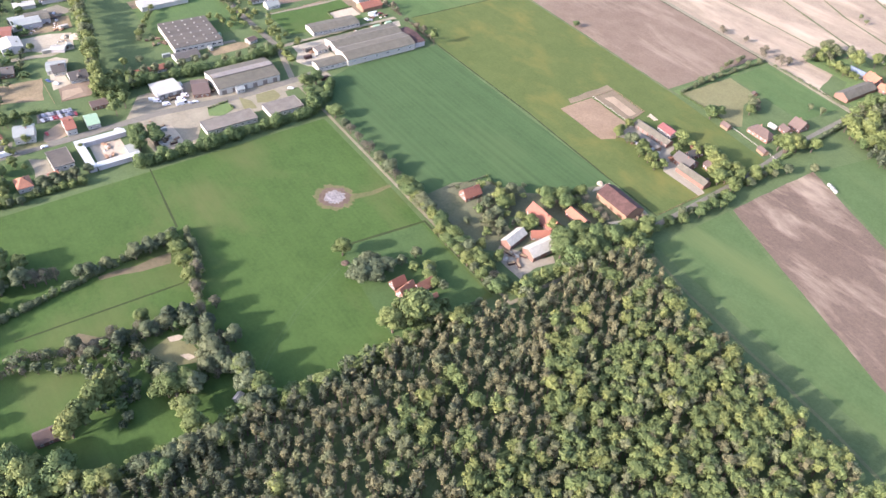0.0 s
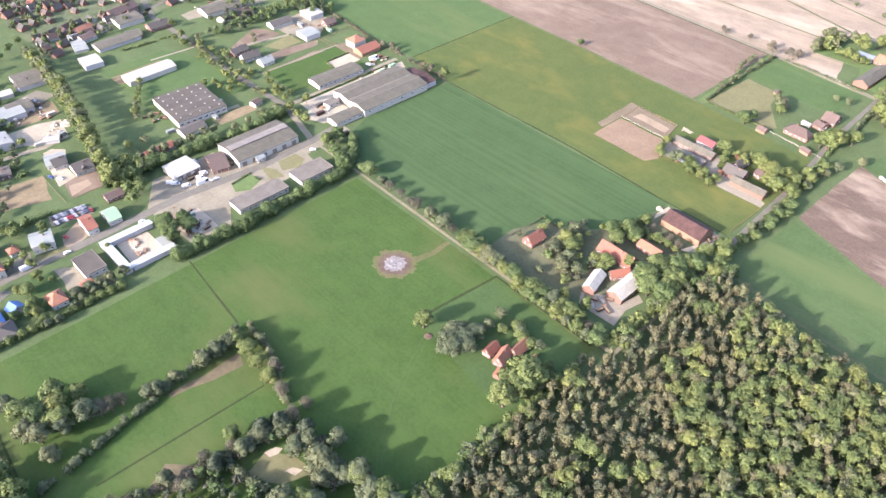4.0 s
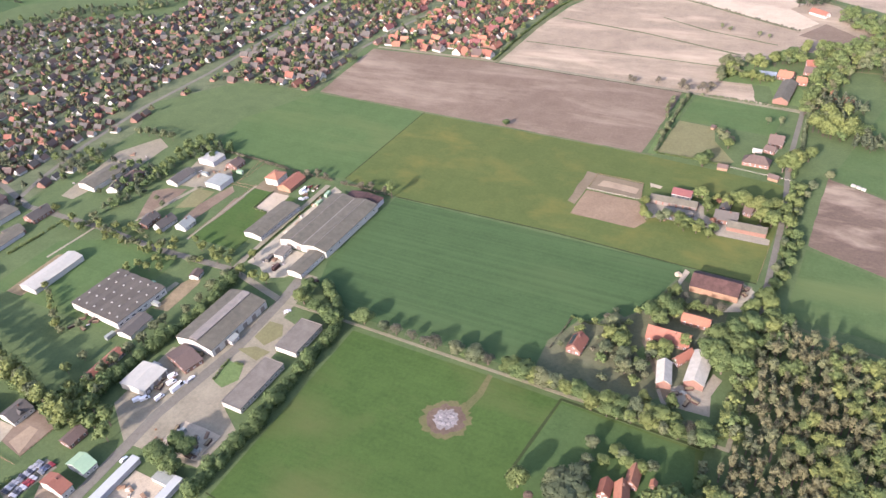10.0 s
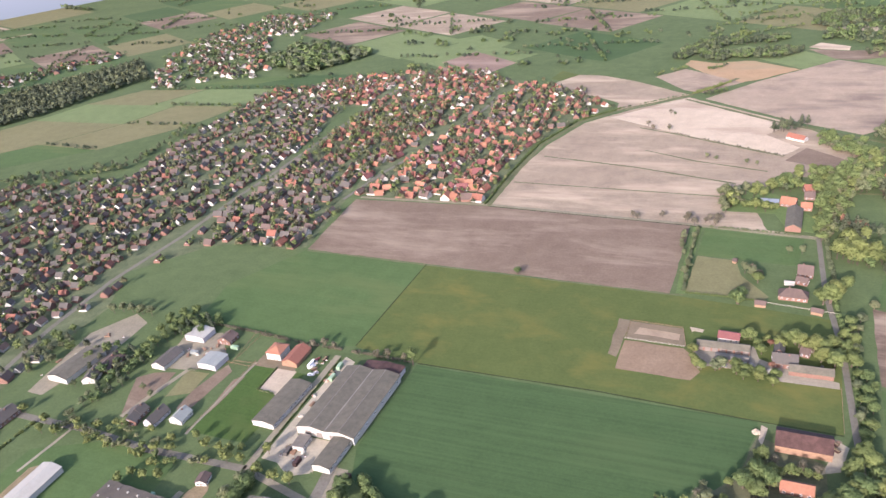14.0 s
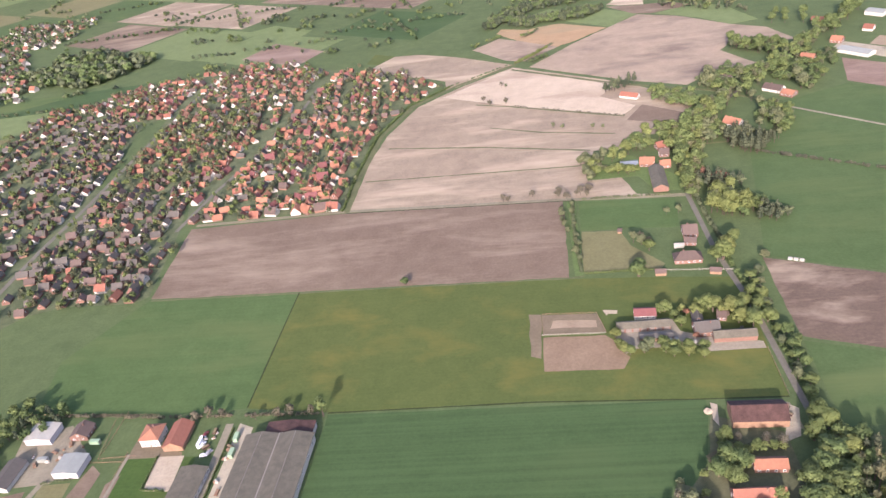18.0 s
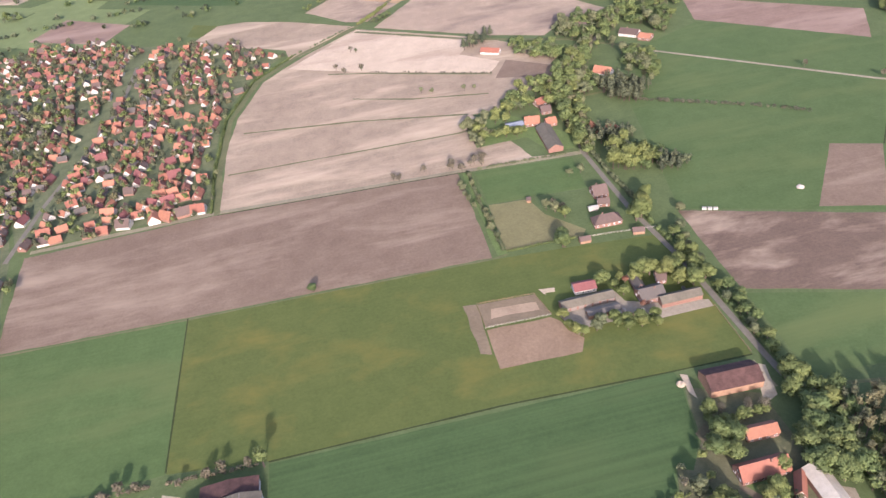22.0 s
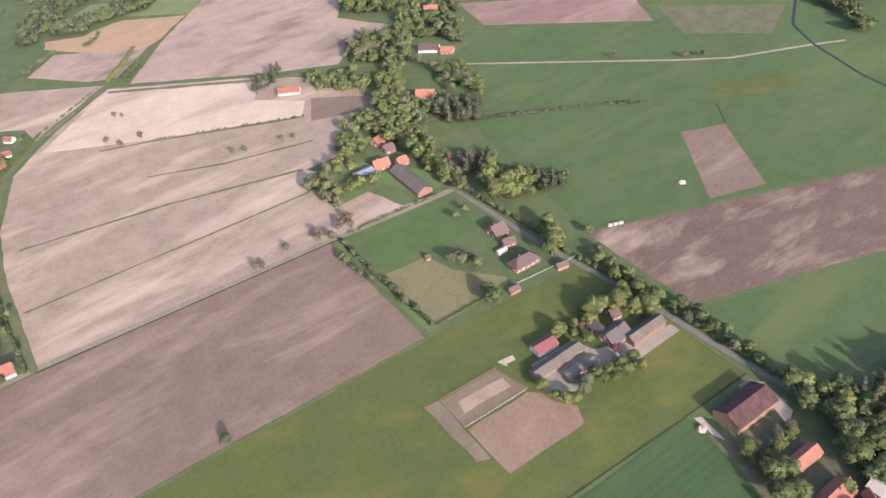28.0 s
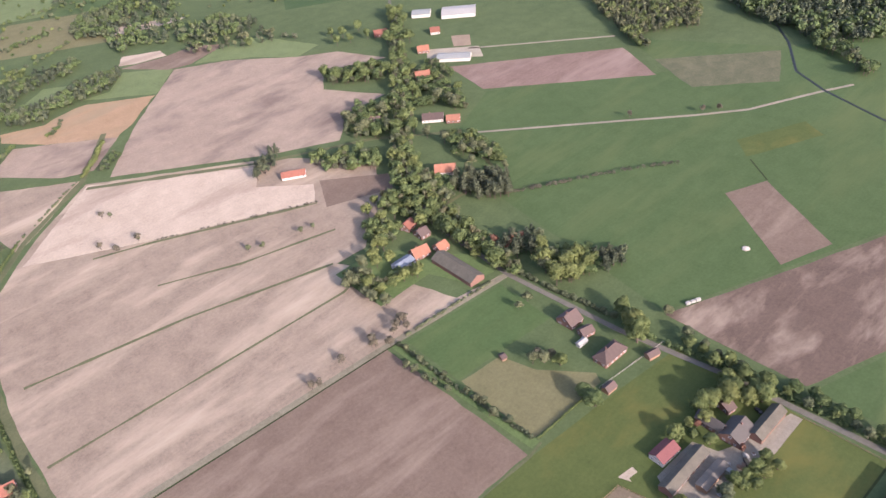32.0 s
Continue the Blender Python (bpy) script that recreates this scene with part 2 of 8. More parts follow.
M["frame"] = plain_mat("frame", (0.7, 0.69, 0.66), 0.5, 0.08)
M["door"] = plain_mat("door", (0.14, 0.12, 0.10), 0.6, 0.2)
M["bark"] = plain_mat("bark", (0.10, 0.075, 0.055), 0.95, 0.35, 1.5)
M["concrete"] = plain_mat("concrete", (0.33, 0.305, 0.25), 0.9, 0.2, 0.4)
M["metal"] = plain_mat("metal", (0.45, 0.45, 0.45), 0.4, 0.1, metal=0.7)
M["dark"] = plain_mat("dark", (0.03, 0.03, 0.03), 0.7, 0.2)
M["rubber"] = plain_mat("rubber", (0.02, 0.02, 0.02), 0.9, 0.2)
M["leaf_oak"] = leaf_mat("leaf_oak", (0.058, 0.09, 0.032), (0.105, 0.146, 0.05))
M["leaf_lime"] = leaf_mat("leaf_lime", (0.078, 0.107, 0.034), (0.134, 0.166, 0.053))
M["leaf_dull"] = leaf_mat("leaf_dull", (0.066, 0.086, 0.043), (0.115, 0.136, 0.067))
M["leaf_bare"] = leaf_mat("leaf_bare", (0.066, 0.066, 0.042), (0.12, 0.114, 0.075))
M["leaf_pine"] = leaf_mat("leaf_pine", (0.038, 0.055, 0.031), (0.07, 0.087, 0.049))
M["leaf_copper"] = leaf_mat("leaf_copper", (0.085, 0.045, 0.030), (0.170, 0.095, 0.060))
M["hedge"] = leaf_mat("hedge", (0.06, 0.09, 0.029), (0.106, 0.138, 0.044))
M["soil_pale"] = field_mat("soil_pale", (0.28, 0.231, 0.16), (0.375, 0.315, 0.222), blotch=(0.2, 0.158, 0.11), rows_dir=0.6, rows_mix=0.08)
M["soil_orange"] = field_mat("soil_orange", (0.215, 0.146, 0.078), (0.275, 0.195, 0.108), blotch=(0.2, 0.165, 0.095), rows_dir=0.7, rows_mix=0.08)
M["soil_cloudy"] = field_mat("soil_cloudy", (0.178, 0.14, 0.097), (0.268, 0.216, 0.15), blotch=(0.118, 0.092, 0.068), rows_dir=radians(-36), rows_mix=0.05, big=0.014, blotch_scale=(0.009, 0.021, 1))
M["soil_streaked"] = field_mat("soil_streaked", (0.076, 0.054, 0.038), (0.112, 0.085, 0.059), blotch=(0.235, 0.188, 0.13), rows_dir=radians(20), rows_mix=0.1, blotch_scale=(0.014, 0.04, 1))
M["lawn"] = field_mat("lawn", (0.032, 0.06, 0.018), (0.052, 0.085, 0.027))
M["lush"] = field_mat("lush", (0.054, 0.092, 0.0291), (0.0918, 0.13, 0.0448))
M["sand_dark"] = field_mat("sand_dark", (0.1, 0.085, 0.052), (0.148, 0.119, 0.076), big=0.08)
M["fallow"] = field_mat("fallow", (0.10, 0.085, 0.045), (0.20, 0.155, 0.09), big=0.08)
M["track"] = field_mat("track", (0.11, 0.105, 0.062), (0.18, 0.165, 0.11))
M["scorched_rim"] = field_mat("scorched_rim", (0.06, 0.075, 0.026), (0.105, 0.092, 0.042), big=0.1)
M["ditch"] = field_mat("ditch", (0.018, 0.026, 0.010), (0.035, 0.048, 0.016))
M["roof_brown_flat"] = plain_mat("roof_brown_flat", (0.07, 0.062, 0.047), 0.9, 0.35, 0.12)
M["roof_paleblue"] = plain_mat("roof_paleblue", (0.29, 0.305, 0.28), 0.5, 0.12, 0.3)
M["roof_bluebright"] = plain_mat("roof_bluebright", (0.075, 0.15, 0.33), 0.4, 0.2, per_object=0.2)
M["yard_grey"] = field_mat("yard_grey", (0.102, 0.093, 0.067), (0.16, 0.147, 0.108), big=0.05)
M["roof_darkred"] = plain_mat("roof_darkred", (0.12, 0.046, 0.04), 0.8, 0.3, per_object=0.3)
M["sand_pale"] = field_mat("sand_pale", (0.18, 0.138, 0.09), (0.24, 0.188, 0.124), big=0.1)

M["paving"] = field_mat("paving", (0.14, 0.126, 0.085), (0.2, 0.18, 0.124), big=0.06)
M["paving_pale"] = field_mat("paving_pale", (0.215, 0.193, 0.134), (0.295, 0.264, 0.187), big=0.05)
M["leaf_tan"] = leaf_mat("leaf_tan", (0.064, 0.075, 0.038), (0.114, 0.12, 0.062))
M["roof_seam"] = plain_mat("roof_seam", (0.16, 0.145, 0.12), 0.8, 0.3, 0.3, streak=True)
M["yard_grass"] = field_mat("yard_grass", (0.052, 0.066, 0.03), (0.11, 0.108, 0.06), big=0.06)
M["worn_grass"] = field_mat("worn_grass", (0.066, 0.066, 0.032), (0.125, 0.1, 0.06), big=0.12)
M["balk"] = field_mat("balk", (0.062, 0.074, 0.032), (0.1, 0.108, 0.05), big=0.05)
# Spring green of far fields, base colour lightened to stand in for haze.
M["fresh_crop"] = field_mat("fresh_crop", (0.085, 0.118, 0.045), (0.115, 0.15, 0.06))
# ---- building blocks ----
def part(name, bm, mat, parent=None, label=""):
    me = bpy.data.meshes.new(name)
    bm.to_mesh(me)
    bm.free()
    me.materials.append(mat)
    ob = new(name, me)
    if parent:
        ob.parent = parent
    if label:
        ob["label"] = label
    return ob


def share(name, me, parent, m, label=""):
    """One more object on a mesh that exists already."""
    ob = new(name, me)
    ob.parent, ob.matrix_basis = parent, m
    if label:
        ob["label"] = label
    return ob


def np_mesh(name, verts, faces, mats, index=None, normals=None):
    """A mesh from arrays: faces is (n, 3) or (n, 4). normals: one for each corner, for foliage that shades as a soft mass."""
    me = bpy.data.meshes.new(name)
    k = faces.shape[1]
    me.vertices.add(len(verts))
    me.vertices.foreach_set("co", np.ascontiguousarray(verts, np.float32).ravel())
    me.loops.add(faces.size)
    me.loops.foreach_set("vertex_index", np.ascontiguousarray(faces, np.int32).ravel())
    me.polygons.add(len(faces))
    me.polygons.foreach_set("loop_start", np.arange(0, faces.size, k, dtype=np.int32))
    for m in mats:
        me.materials.append(m)
    if index is not None:
        me.polygons.foreach_set("material_index", np.ascontiguousarray(index, np.int32))
    me.update(calc_edges=True)
    if normals is not None:
        soft = me.attributes.new("custom_normal", "FLOAT_VECTOR", "POINT")
        soft.data.foreach_set("vector", np.ascontiguousarray(normals, np.float32).ravel())
    return me


def box_bm(x0, x1, y0, y1, z0, z1, bev=0.0):
    bm = bmesh.new()
    v = [bm.verts.new((x, y, z)) for z in (z0, z1) for x, y in ((x0, y0), (x1, y0), (x1, y1), (x0, y1))]
    for f in ((3, 2, 1, 0), (4, 5, 6, 7), (0, 1, 5, 4), (1, 2, 6, 5), (2, 3, 7, 6), (3, 0, 4, 7)):
        bm.faces.new([v[i] for i in f])
    if bev:
        bmesh.ops.bevel(bm, geom=bm.edges[:], offset=bev, segments=1, affect="EDGES")
    return bm


def add_box(bm, x0, x1, y0, y1, z0, z1):
    v = [bm.verts.new((x, y, z)) for z in (z0, z1) for x, y in ((x0, y0), (x1, y0), (x1, y1), (x0, y1))]
    for f in ((3, 2, 1, 0), (4, 5, 6, 7), (0, 1, 5, 4), (1, 2, 6, 5), (2, 3, 7, 6), (3, 0, 4, 7)):
        bm.faces.new([v[i] for i in f])


def prism_bm(profile, y0, y1):
    """A closed profile of (x, z) drawn along y."""
    bm = bmesh.new()
    a = [bm.verts.new((x, y0, z)) for x, z in profile]
    b = [bm.verts.new((x, y1, z)) for x, z in profile]
    n = len(profile)
    bm.faces.new(a)
    bm.faces.new(b[::-1])
    for i in range(n):
        bm.faces.new((a[i], b[i], b[(i + 1) % n], a[(i + 1) % n]))
    bmesh.ops.recalc_face_normals(bm, faces=bm.faces[:])
    return bm


def empty(name, m, label, category, group="", kind=""):
    e = new(name)
    e.matrix_world = m
    return tagged(e, label, category, group, kind)


def patch(name, pts, mat, label, category="field", h=0.06, kind="structure", wob=0.0):
    """A thin sheet of ground, its outline slightly uneven."""
    rng = random.Random(name + str(pts[0]))
    out = []
    n = len(pts)
    for i in range(n):
        a, b = Vector(pts[i]), Vector(pts[(i + 1) % n])
        steps = max(1, int((b - a).length / 9)) if wob else 1
        for s in range(steps):
            p = a.lerp(b, s / steps)
            out.append((p.x + rng.uniform(-wob, wob), p.y + rng.uniform(-wob, wob)))
    bm = bmesh.new()
    f = bm.faces.new([bm.verts.new((x, y, h)) for x, y in out])
    f.normal_update()
    if f.normal.z < 0:
        f.normal_flip()
    r = bmesh.ops.extrude_face_region(bm, geom=[f])
    bmesh.ops.translate(bm, verts=[v for v in r["geom"] if isinstance(v, bmesh.types.BMVert)], vec=(0, 0, 0))
    for v in f.verts:
        v.co.z = -0.2
    bm.faces.remove(f) if f.is_valid else None
    bmesh.ops.triangulate(bm, faces=[q for q in bm.faces if len(q.verts) > 4])
    ob = part(name, bm, mat)
    return tagged(ob, label, category, kind=kind)


def strip(name, pts, width, mat, label, category="road", h=0.08, wob=0.0):
    """A road or ditch along a line of points."""
    rng = random.Random(name + str(pts[0]))
    fine = []
    for a, b in zip(pts, pts[1:]):
        a, b = Vector(a), Vector(b)
        n = max(1, int((b - a).length / 12))
        fine += [a.lerp(b, i / n) for i in range(n)]
    fine.append(Vector(pts[-1]))
    bm = bmesh.new()
    rows = []
    for i, p in enumerate(fine):
        d = (fine[min(i + 1, len(fine) - 1)] - fine[max(i - 1, 0)]).normalized()
        nrm = Vector((-d.y, d.x))
        w = width / 2 + rng.uniform(-wob, wob)
        l, r = p + nrm * w, p - nrm * w
        rows.append([bm.verts.new((q.x, q.y, z)) for q, z in ((l, -0.2), (l, h), (r, h), (r, -0.2))])
    for a, b in zip(rows, rows[1:]):
        for i in range(3):
            bm.faces.new((a[i], a[i + 1], b[i + 1], b[i]))
    bmesh.ops.recalc_face_normals(bm, faces=bm.faces[:])
    return tagged(part(name, bm, mat), label, category, kind="structure")


# ---- trees ----
def leaf_quads(rng, lobes, n, size):
    """Leaf sprays spread over the skins of ellipsoid lobes: corners (n, 4, 3) and soft normals (n, 3)."""
    lobes = np.array(lobes, float)
    area = (lobes[:, 3] * lobes[:, 5])
    which = rng.choice(len(lobes), n, p=area / area.sum())
    d = rng.normal(size=(n, 3))
    d[:, 2] += 0.35
    d /= np.linalg.norm(d, axis=1)[:, None]
    rad = rng.uniform(0.7, 1.1, n)[:, None]
    c = lobes[which, :3] + d * rad * lobes[which][:, [3, 4, 5]]
    nrm = d + rng.normal(scale=0.5, size=(n, 3))
    nrm /= np.linalg.norm(nrm, axis=1)[:, None]
    t = np.cross(nrm, rng.normal(size=(n, 3)))
    t /= np.linalg.norm(t, axis=1)[:, None]
    b = np.cross(nrm, t)
    s = (size * rng.uniform(0.6, 1.35, n))[:, None]
    k = rng.uniform(0.6, 1.0, (4, n))[:, :, None]
    q = np.stack([c - t * s * k[0] - b * s * 0.3, c - b * s * k[3] + t * s * 0.3, c + t * s * k[2] + b * s * 0.2, c + b * s * k[1] - t * s * 0.25], 1)
    soft = d * 0.62 + nrm * 0.38
    return q, soft / np.linalg.norm(soft, axis=1)[:, None]


def lobe_cores(rng, lobes, k=0.6):
    """Closed hearts of the lobes behind the leaf sprays: corners (n * 6, 4, 3) and outward normals."""
    lobes = np.array(lobes, float)
    c = np.array([(x, y, z) for x in (-1, 1) for y in (-1, 1) for z in (-1, 1)], float)
    a = rng.uniform(0, 1.57)
    c[:, :2] = c[:, :2] @ np.array(((math.cos(a), -math.sin(a)), (math.sin(a), math.cos(a))))
    q = np.array(((0, 1, 3, 2), (4, 6, 7, 5), (0, 4, 5, 1), (2, 3, 7, 6), (0, 2, 6, 4), (1, 5, 7, 3)))
    v = lobes[:, None, :3] + c[None] * lobes[:, None, 3:] * k
    out = c[q].mean(1)
    out /= np.linalg.norm(out, axis=1)[:, None]
    return v[:, q].reshape(-1, 4, 3), np.tile(out, (len(lobes), 1))


def foliage(rng, lobes, n, size, core=0.0):
    """Leaf sprays and hearts of one crown together."""
    q, soft = leaf_quads(rng, lobes, n, size)
    if core:
        q2, s2 = lobe_cores(rng, lobes, core)
        q, soft = np.concatenate([q, q2]), np.concatenate([soft, s2])
    return q, soft


def crown_lobes(rng, kind, r, h, n=8):
    """Lobes (x, y, z, rx, ry, rz) of a crown of radius r that reaches up to h."""
    if kind == "pine":
        return [(rng.normal() * r * 0.12, rng.normal() * r * 0.12, h * (0.4 + 0.15 * i), r * (1.0, 0.86, 0.62, 0.3)[i] * rng.uniform(0.85, 1.15), r * (1.0, 0.86, 0.62, 0.3)[i] * rng.uniform(0.85, 1.15), h * 0.11) for i in range(4)]
    if kind == "poplar":
        return [(rng.normal() * r * 0.15, rng.normal() * r * 0.15, h * (0.25 + 0.2 * i), r * (0.9, 1, 0.85, 0.5)[i], r * (0.9, 1, 0.85, 0.5)[i], h * 0.17) for i in range(4)]
    out = [(0, 0, h * 0.6, r * 0.66, r * 0.66, h * 0.32)]
    turn = rng.uniform(0, 6.28)
    for i in range(n):
        a, e = turn + i * 2.4 + rng.uniform(-0.4, 0.4), rng.uniform(-0.5, 1.0)
        q = r * rng.uniform(0.45, 0.74) * (1 - 0.35 * max(0, e))
        s = r * rng.uniform(0.26, 0.46)
        out.append((math.cos(a) * q, math.sin(a) * q, h * (0.58 + 0.24 * e), s, s, s * rng.uniform(0.75, 1.0)))
    return out


def trunk_bm(rng, r, h, kind):
    bm = bmesh.new()

    def limb(a, b, r0, r1, n=6):
        a, b = Vector(a), Vector(b)
        q = (b - a).to_track_quat("Z", "Y")
        lo = [bm.verts.new(a + q @ Vector((math.cos(i / n * 6.283) * r0, math.sin(i / n * 6.283) * r0, 0))) for i in range(n)]
        hi = [bm.verts.new(b + q @ Vector((math.cos(i / n * 6.283) * r1, math.sin(i / n * 6.283) * r1, 0))) for i in range(n)]
        for i in range(n):
            bm.faces.new((lo[i], lo[(i + 1) % n], hi[(i + 1) % n], hi[i]))

    w = 0.035 * h
    limb((0, 0, -0.2), (0, 0, h * 0.35), w, w * 0.7, 8)
    limb((0, 0, h * 0.35), (0.1, 0, h * 0.8), w * 0.7, w * 0.2)
    for i in range(5):
        a = i * 1.26 + rng.uniform(-0.3, 0.3)
        limb((0, 0, h * (0.3 + 0.06 * i)), (math.cos(a) * r * 0.65, math.sin(a) * r * 0.65, h * (0.55 + 0.05 * i)), w * 0.4, w * 0.12, 5)
    return bm


def tree_meshes(kind, leaf, r, h, n, size, seed):
    rng = np.random.default_rng(seed)
    lobes = crown_lobes(rng, kind, r, h, 13)
    q, soft = foliage(rng, lobes, n, size, 0.0 if leaf == "leaf_bare" else 0.46)
    v = q.reshape(-1, 3)
    v[:, 2] = np.maximum(v[:, 2], 0.15)
    crown = np_mesh("crown", v, np.arange(len(v)).reshape(-1, 4), [M[leaf]], normals=np.repeat(soft, 4, 0))
    bm = trunk_bm(rng, r, h, kind)
    tr = bpy.data.meshes.new("trunk")
    bm.to_mesh(tr)
    bm.free()
    tr.materials.append(M["bark"])
    return crown, tr


TREES = {}
FAR_TREES = []


def tree(x, y, kind="oak", h=12.0, label="", group="", name="tree", cat="tree", wide=1.0):
    """One tree with trunk and crown; a few shapes of each kind are shared and scaled."""
    h *= 1.25
    if y > 110 or x < -100:
        FAR_TREES.append((x, y, h, h * (0.25 if kind in ("pine", "poplar") else 0.4), "oak" if kind == "poplar" else kind))
        return None
    rng = random.Random(f"{x:.1f},{y:.1f},{kind}")
    spec = {"oak": ("round", "leaf_oak", 5.0), "lime": ("round", "leaf_lime", 4.6), "dull": ("round", "leaf_dull", 4.6), "bare": ("round", "leaf_bare", 4.2),
            "pine": ("pine", "leaf_pine", 3.0), "poplar": ("poplar", "leaf_oak", 2.6), "copper": ("round", "leaf_copper", 4.4), "tan": ("round", "leaf_tan", 4.6)}[kind]
    i = rng.randrange(3)
    if (kind, i) not in TREES:
        n = {"bare": 1100}.get(kind, 2400)
        TREES[kind, i] = tree_meshes(spec[0], spec[1], spec[2], 12.0, n, 0.36 if kind != "bare" else 0.28, 17 * i + len(kind) * 5)
    crown, tr = TREES[kind, i]
    words = {"oak": "broad green deciduous tree with a dense leafy crown", "lime": "light green deciduous tree in fresh spring leaf", "dull": "olive green deciduous tree with a loose crown",
             "bare": "grey brown tree with thin budding twigs", "pine": "dark green conifer with a narrow crown", "poplar": "tall slim dark green tree with a column crown", "tan": "small olive brown tree in early leaf", "copper": "tree with reddish brown spring foliage"}
    e = empty(name, pose(x, y, 0, 0, 0, rng.uniform(0, 360)), label or words[kind], cat, group)
    s = h / 12.0
    e.scale = (s * wide * rng.uniform(1.05, 1.32), s * wide * rng.uniform(1.05, 1.32), s)
    share("trunk", tr, e, Matrix())
    share("crown", crown, e, Matrix())
    return e


def inside(p, poly):
    x, y = p
    hit = False
    for (x0, y0), (x1, y1) in zip(poly, poly[1:] + poly[:1]):
        if (y0 > y) != (y1 > y) and x < (x1 - x0) * (y - y0) / (y1 - y0) + x0:
            hit = not hit
    return hit


def wood(name, spots, leaf_for, label, per_tree=130, size=0.8, category="woodland", bark=True):
    """Many trees as one sheet of foliage: spots are (x, y, height, radius, kind)."""
    rng = np.random.default_rng(len(spots) + len(name))
    mats = list(dict.fromkeys(leaf_for.values()))
    quads, soft, idx, trunks = [], [], [], []
    for x, y, h, r, kind in spots:
        n = max(20, int(per_tree * (r / 3.5) ** 1.2))
        lobes = crown_lobes(rng, "pine" if kind == "pine" else "round", r, h, 6)
        q, nr = foliage(rng, lobes, n, size * (0.7 + 0.1 * r), 0.44 if per_tree > 30 and kind != "bare" else 0.0)
        q[:, :, 2] = np.maximum(q[:, :, 2], 0.15)
        quads.append(q + np.array((x, y, 0)))
        soft.append(nr)
        idx.append(np.full(len(q), mats.index(leaf_for[kind])))
        if bark:
            a = np.arange(4) * 1.5708
            lo = np.stack([x + np.cos(a) * 0.03 * h, y + np.sin(a) * 0.03 * h, np.full(4, -0.2)], 1)
            hi = np.stack([x + np.cos(a) * 0.01 * h, y + np.sin(a) * 0.01 * h, np.full(4, h * 0.7)], 1)
            for i in range(4):
                trunks.append((lo[i], lo[(i + 1) % 4], hi[(i + 1) % 4], hi[i]))
    v = np.concatenate(quads).reshape(-1, 3)
    ix = np.concatenate(idx)
    if trunks:
        v = np.concatenate([v, np.array(trunks).reshape(-1, 3)])
        ix = np.concatenate([ix, np.full(len(trunks), len(mats))])
        soft.append(np.tile(((0, 0, 1.0),), (len(trunks), 1)))
    me = np_mesh(name, v, np.arange(len(v)).reshape(-1, 4), [M[m] for m in mats] + [M["bark"]], ix, np.repeat(np.concatenate(soft), 4, 0))
    return tagged(new(name, me), label, category, kind="stuff")


def hedge(name, pts, width, h, leaf, label, density=2.2, gap=0.0, size=0.6, category="hedge"):
    """A row of shrubs along a line, one sheet of foliage, uneven in height."""
    rng = np.random.default_rng(int(abs(pts[0][0] * 7 + pts[0][1] * 13)) + len(name))
    lobes = []
    for a, b in zip(pts, pts[1:]):
        a, b = np.array(a, float), np.array(b, float)
        n = max(2, int(np.linalg.norm(b - a) / (width * 0.55)))
        for i in range(n + 1):
            if rng.random() < gap:
                continue
            p = a + (b - a) * i / n + rng.normal(scale=width * 0.12, size=2)
            k = rng.uniform(0.65, 1.25)
            lobes.append((p[0], p[1], h * k * 0.45, width * 0.5 * k, width * 0.5 * k, h * k * 0.55))
    n = int(sum(l[3] * l[5] for l in lobes) * density * 12) + 10
    q, soft = foliage(rng, lobes, n, size * 0.68, 0.42 if leaf != "leaf_bare" else 0.0)
    v = q.reshape(-1, 3)
    v[:, 2] = np.maximum(v[:, 2], 0.05)
    me = np_mesh(name, v, np.arange(len(v)).reshape(-1, 4), [M[leaf]], normals=np.repeat(soft, 4, 0))
    return tagged(new(name, me), label, category, kind="stuff")


# ---- houses ----
def window_into(parent, x, y, z, w, h, face):
    """A window in the wall plane; face is the outward way: 'x+', 'x-', 'y+' or 'y-'."""
    ang = {"y-": 0, "x+": 90, "y+": 180, "x-": 270}[face]
    m = pose(x, y, z, 0, 0, ang)
    key = (round(w, 2), round(h, 2))
    if key not in WINDOW_MESHES:
        bm = bmesh.new()
        for a in ((-w / 2, -w / 2 + 0.1, -h / 2, h / 2), (w / 2 - 0.1, w / 2, -h / 2, h / 2), (-w / 2 + 0.1, w / 2 - 0.1, h / 2 - 0.1, h / 2), (-w / 2 + 0.1, w / 2 - 0.1, -h / 2, -h / 2 + 0.1)):
            add_box(bm, a[0], a[1], -0.08, 0.05, a[2], a[3])
        fr = bpy.data.meshes.new("window")
        bm.to_mesh(fr)
        bm.free()
        fr.materials.append(M["frame"])
        bm = box_bm(-w / 2 + 0.1, w / 2 - 0.1, -0.03, 0.02, -h / 2 + 0.1, h / 2 - 0.1)
        gl = bpy.data.meshes.new("pane")
        bm.to_mesh(gl)
        bm.free()
        gl.materials.append(M["glass"])
        WINDOW_MESHES[key] = (fr, gl)
    fr, gl = WINDOW_MESHES[key]
    win = share("window", fr, parent, m)
    share("pane", gl, win, Matrix())
    return win


WINDOW_MESHES = {}


def gable_roof_bm(w, l, eave, ridge, over=0.5, thick=0.22):
    """Two slopes over a body of width w (x) and length l (y)."""
    hw = w / 2
    s = (ridge - eave) / hw
    prof = [(-hw - over, eave - s * over), (0, ridge), (hw + over, eave - s * over), (hw + over, eave - s * over + thick), (0, ridge + thick * 1.2), (-hw - over, eave - s * over + thick)]
    return prism_bm(prof, -l / 2 - over * 0.7, l / 2 + over * 0.7)


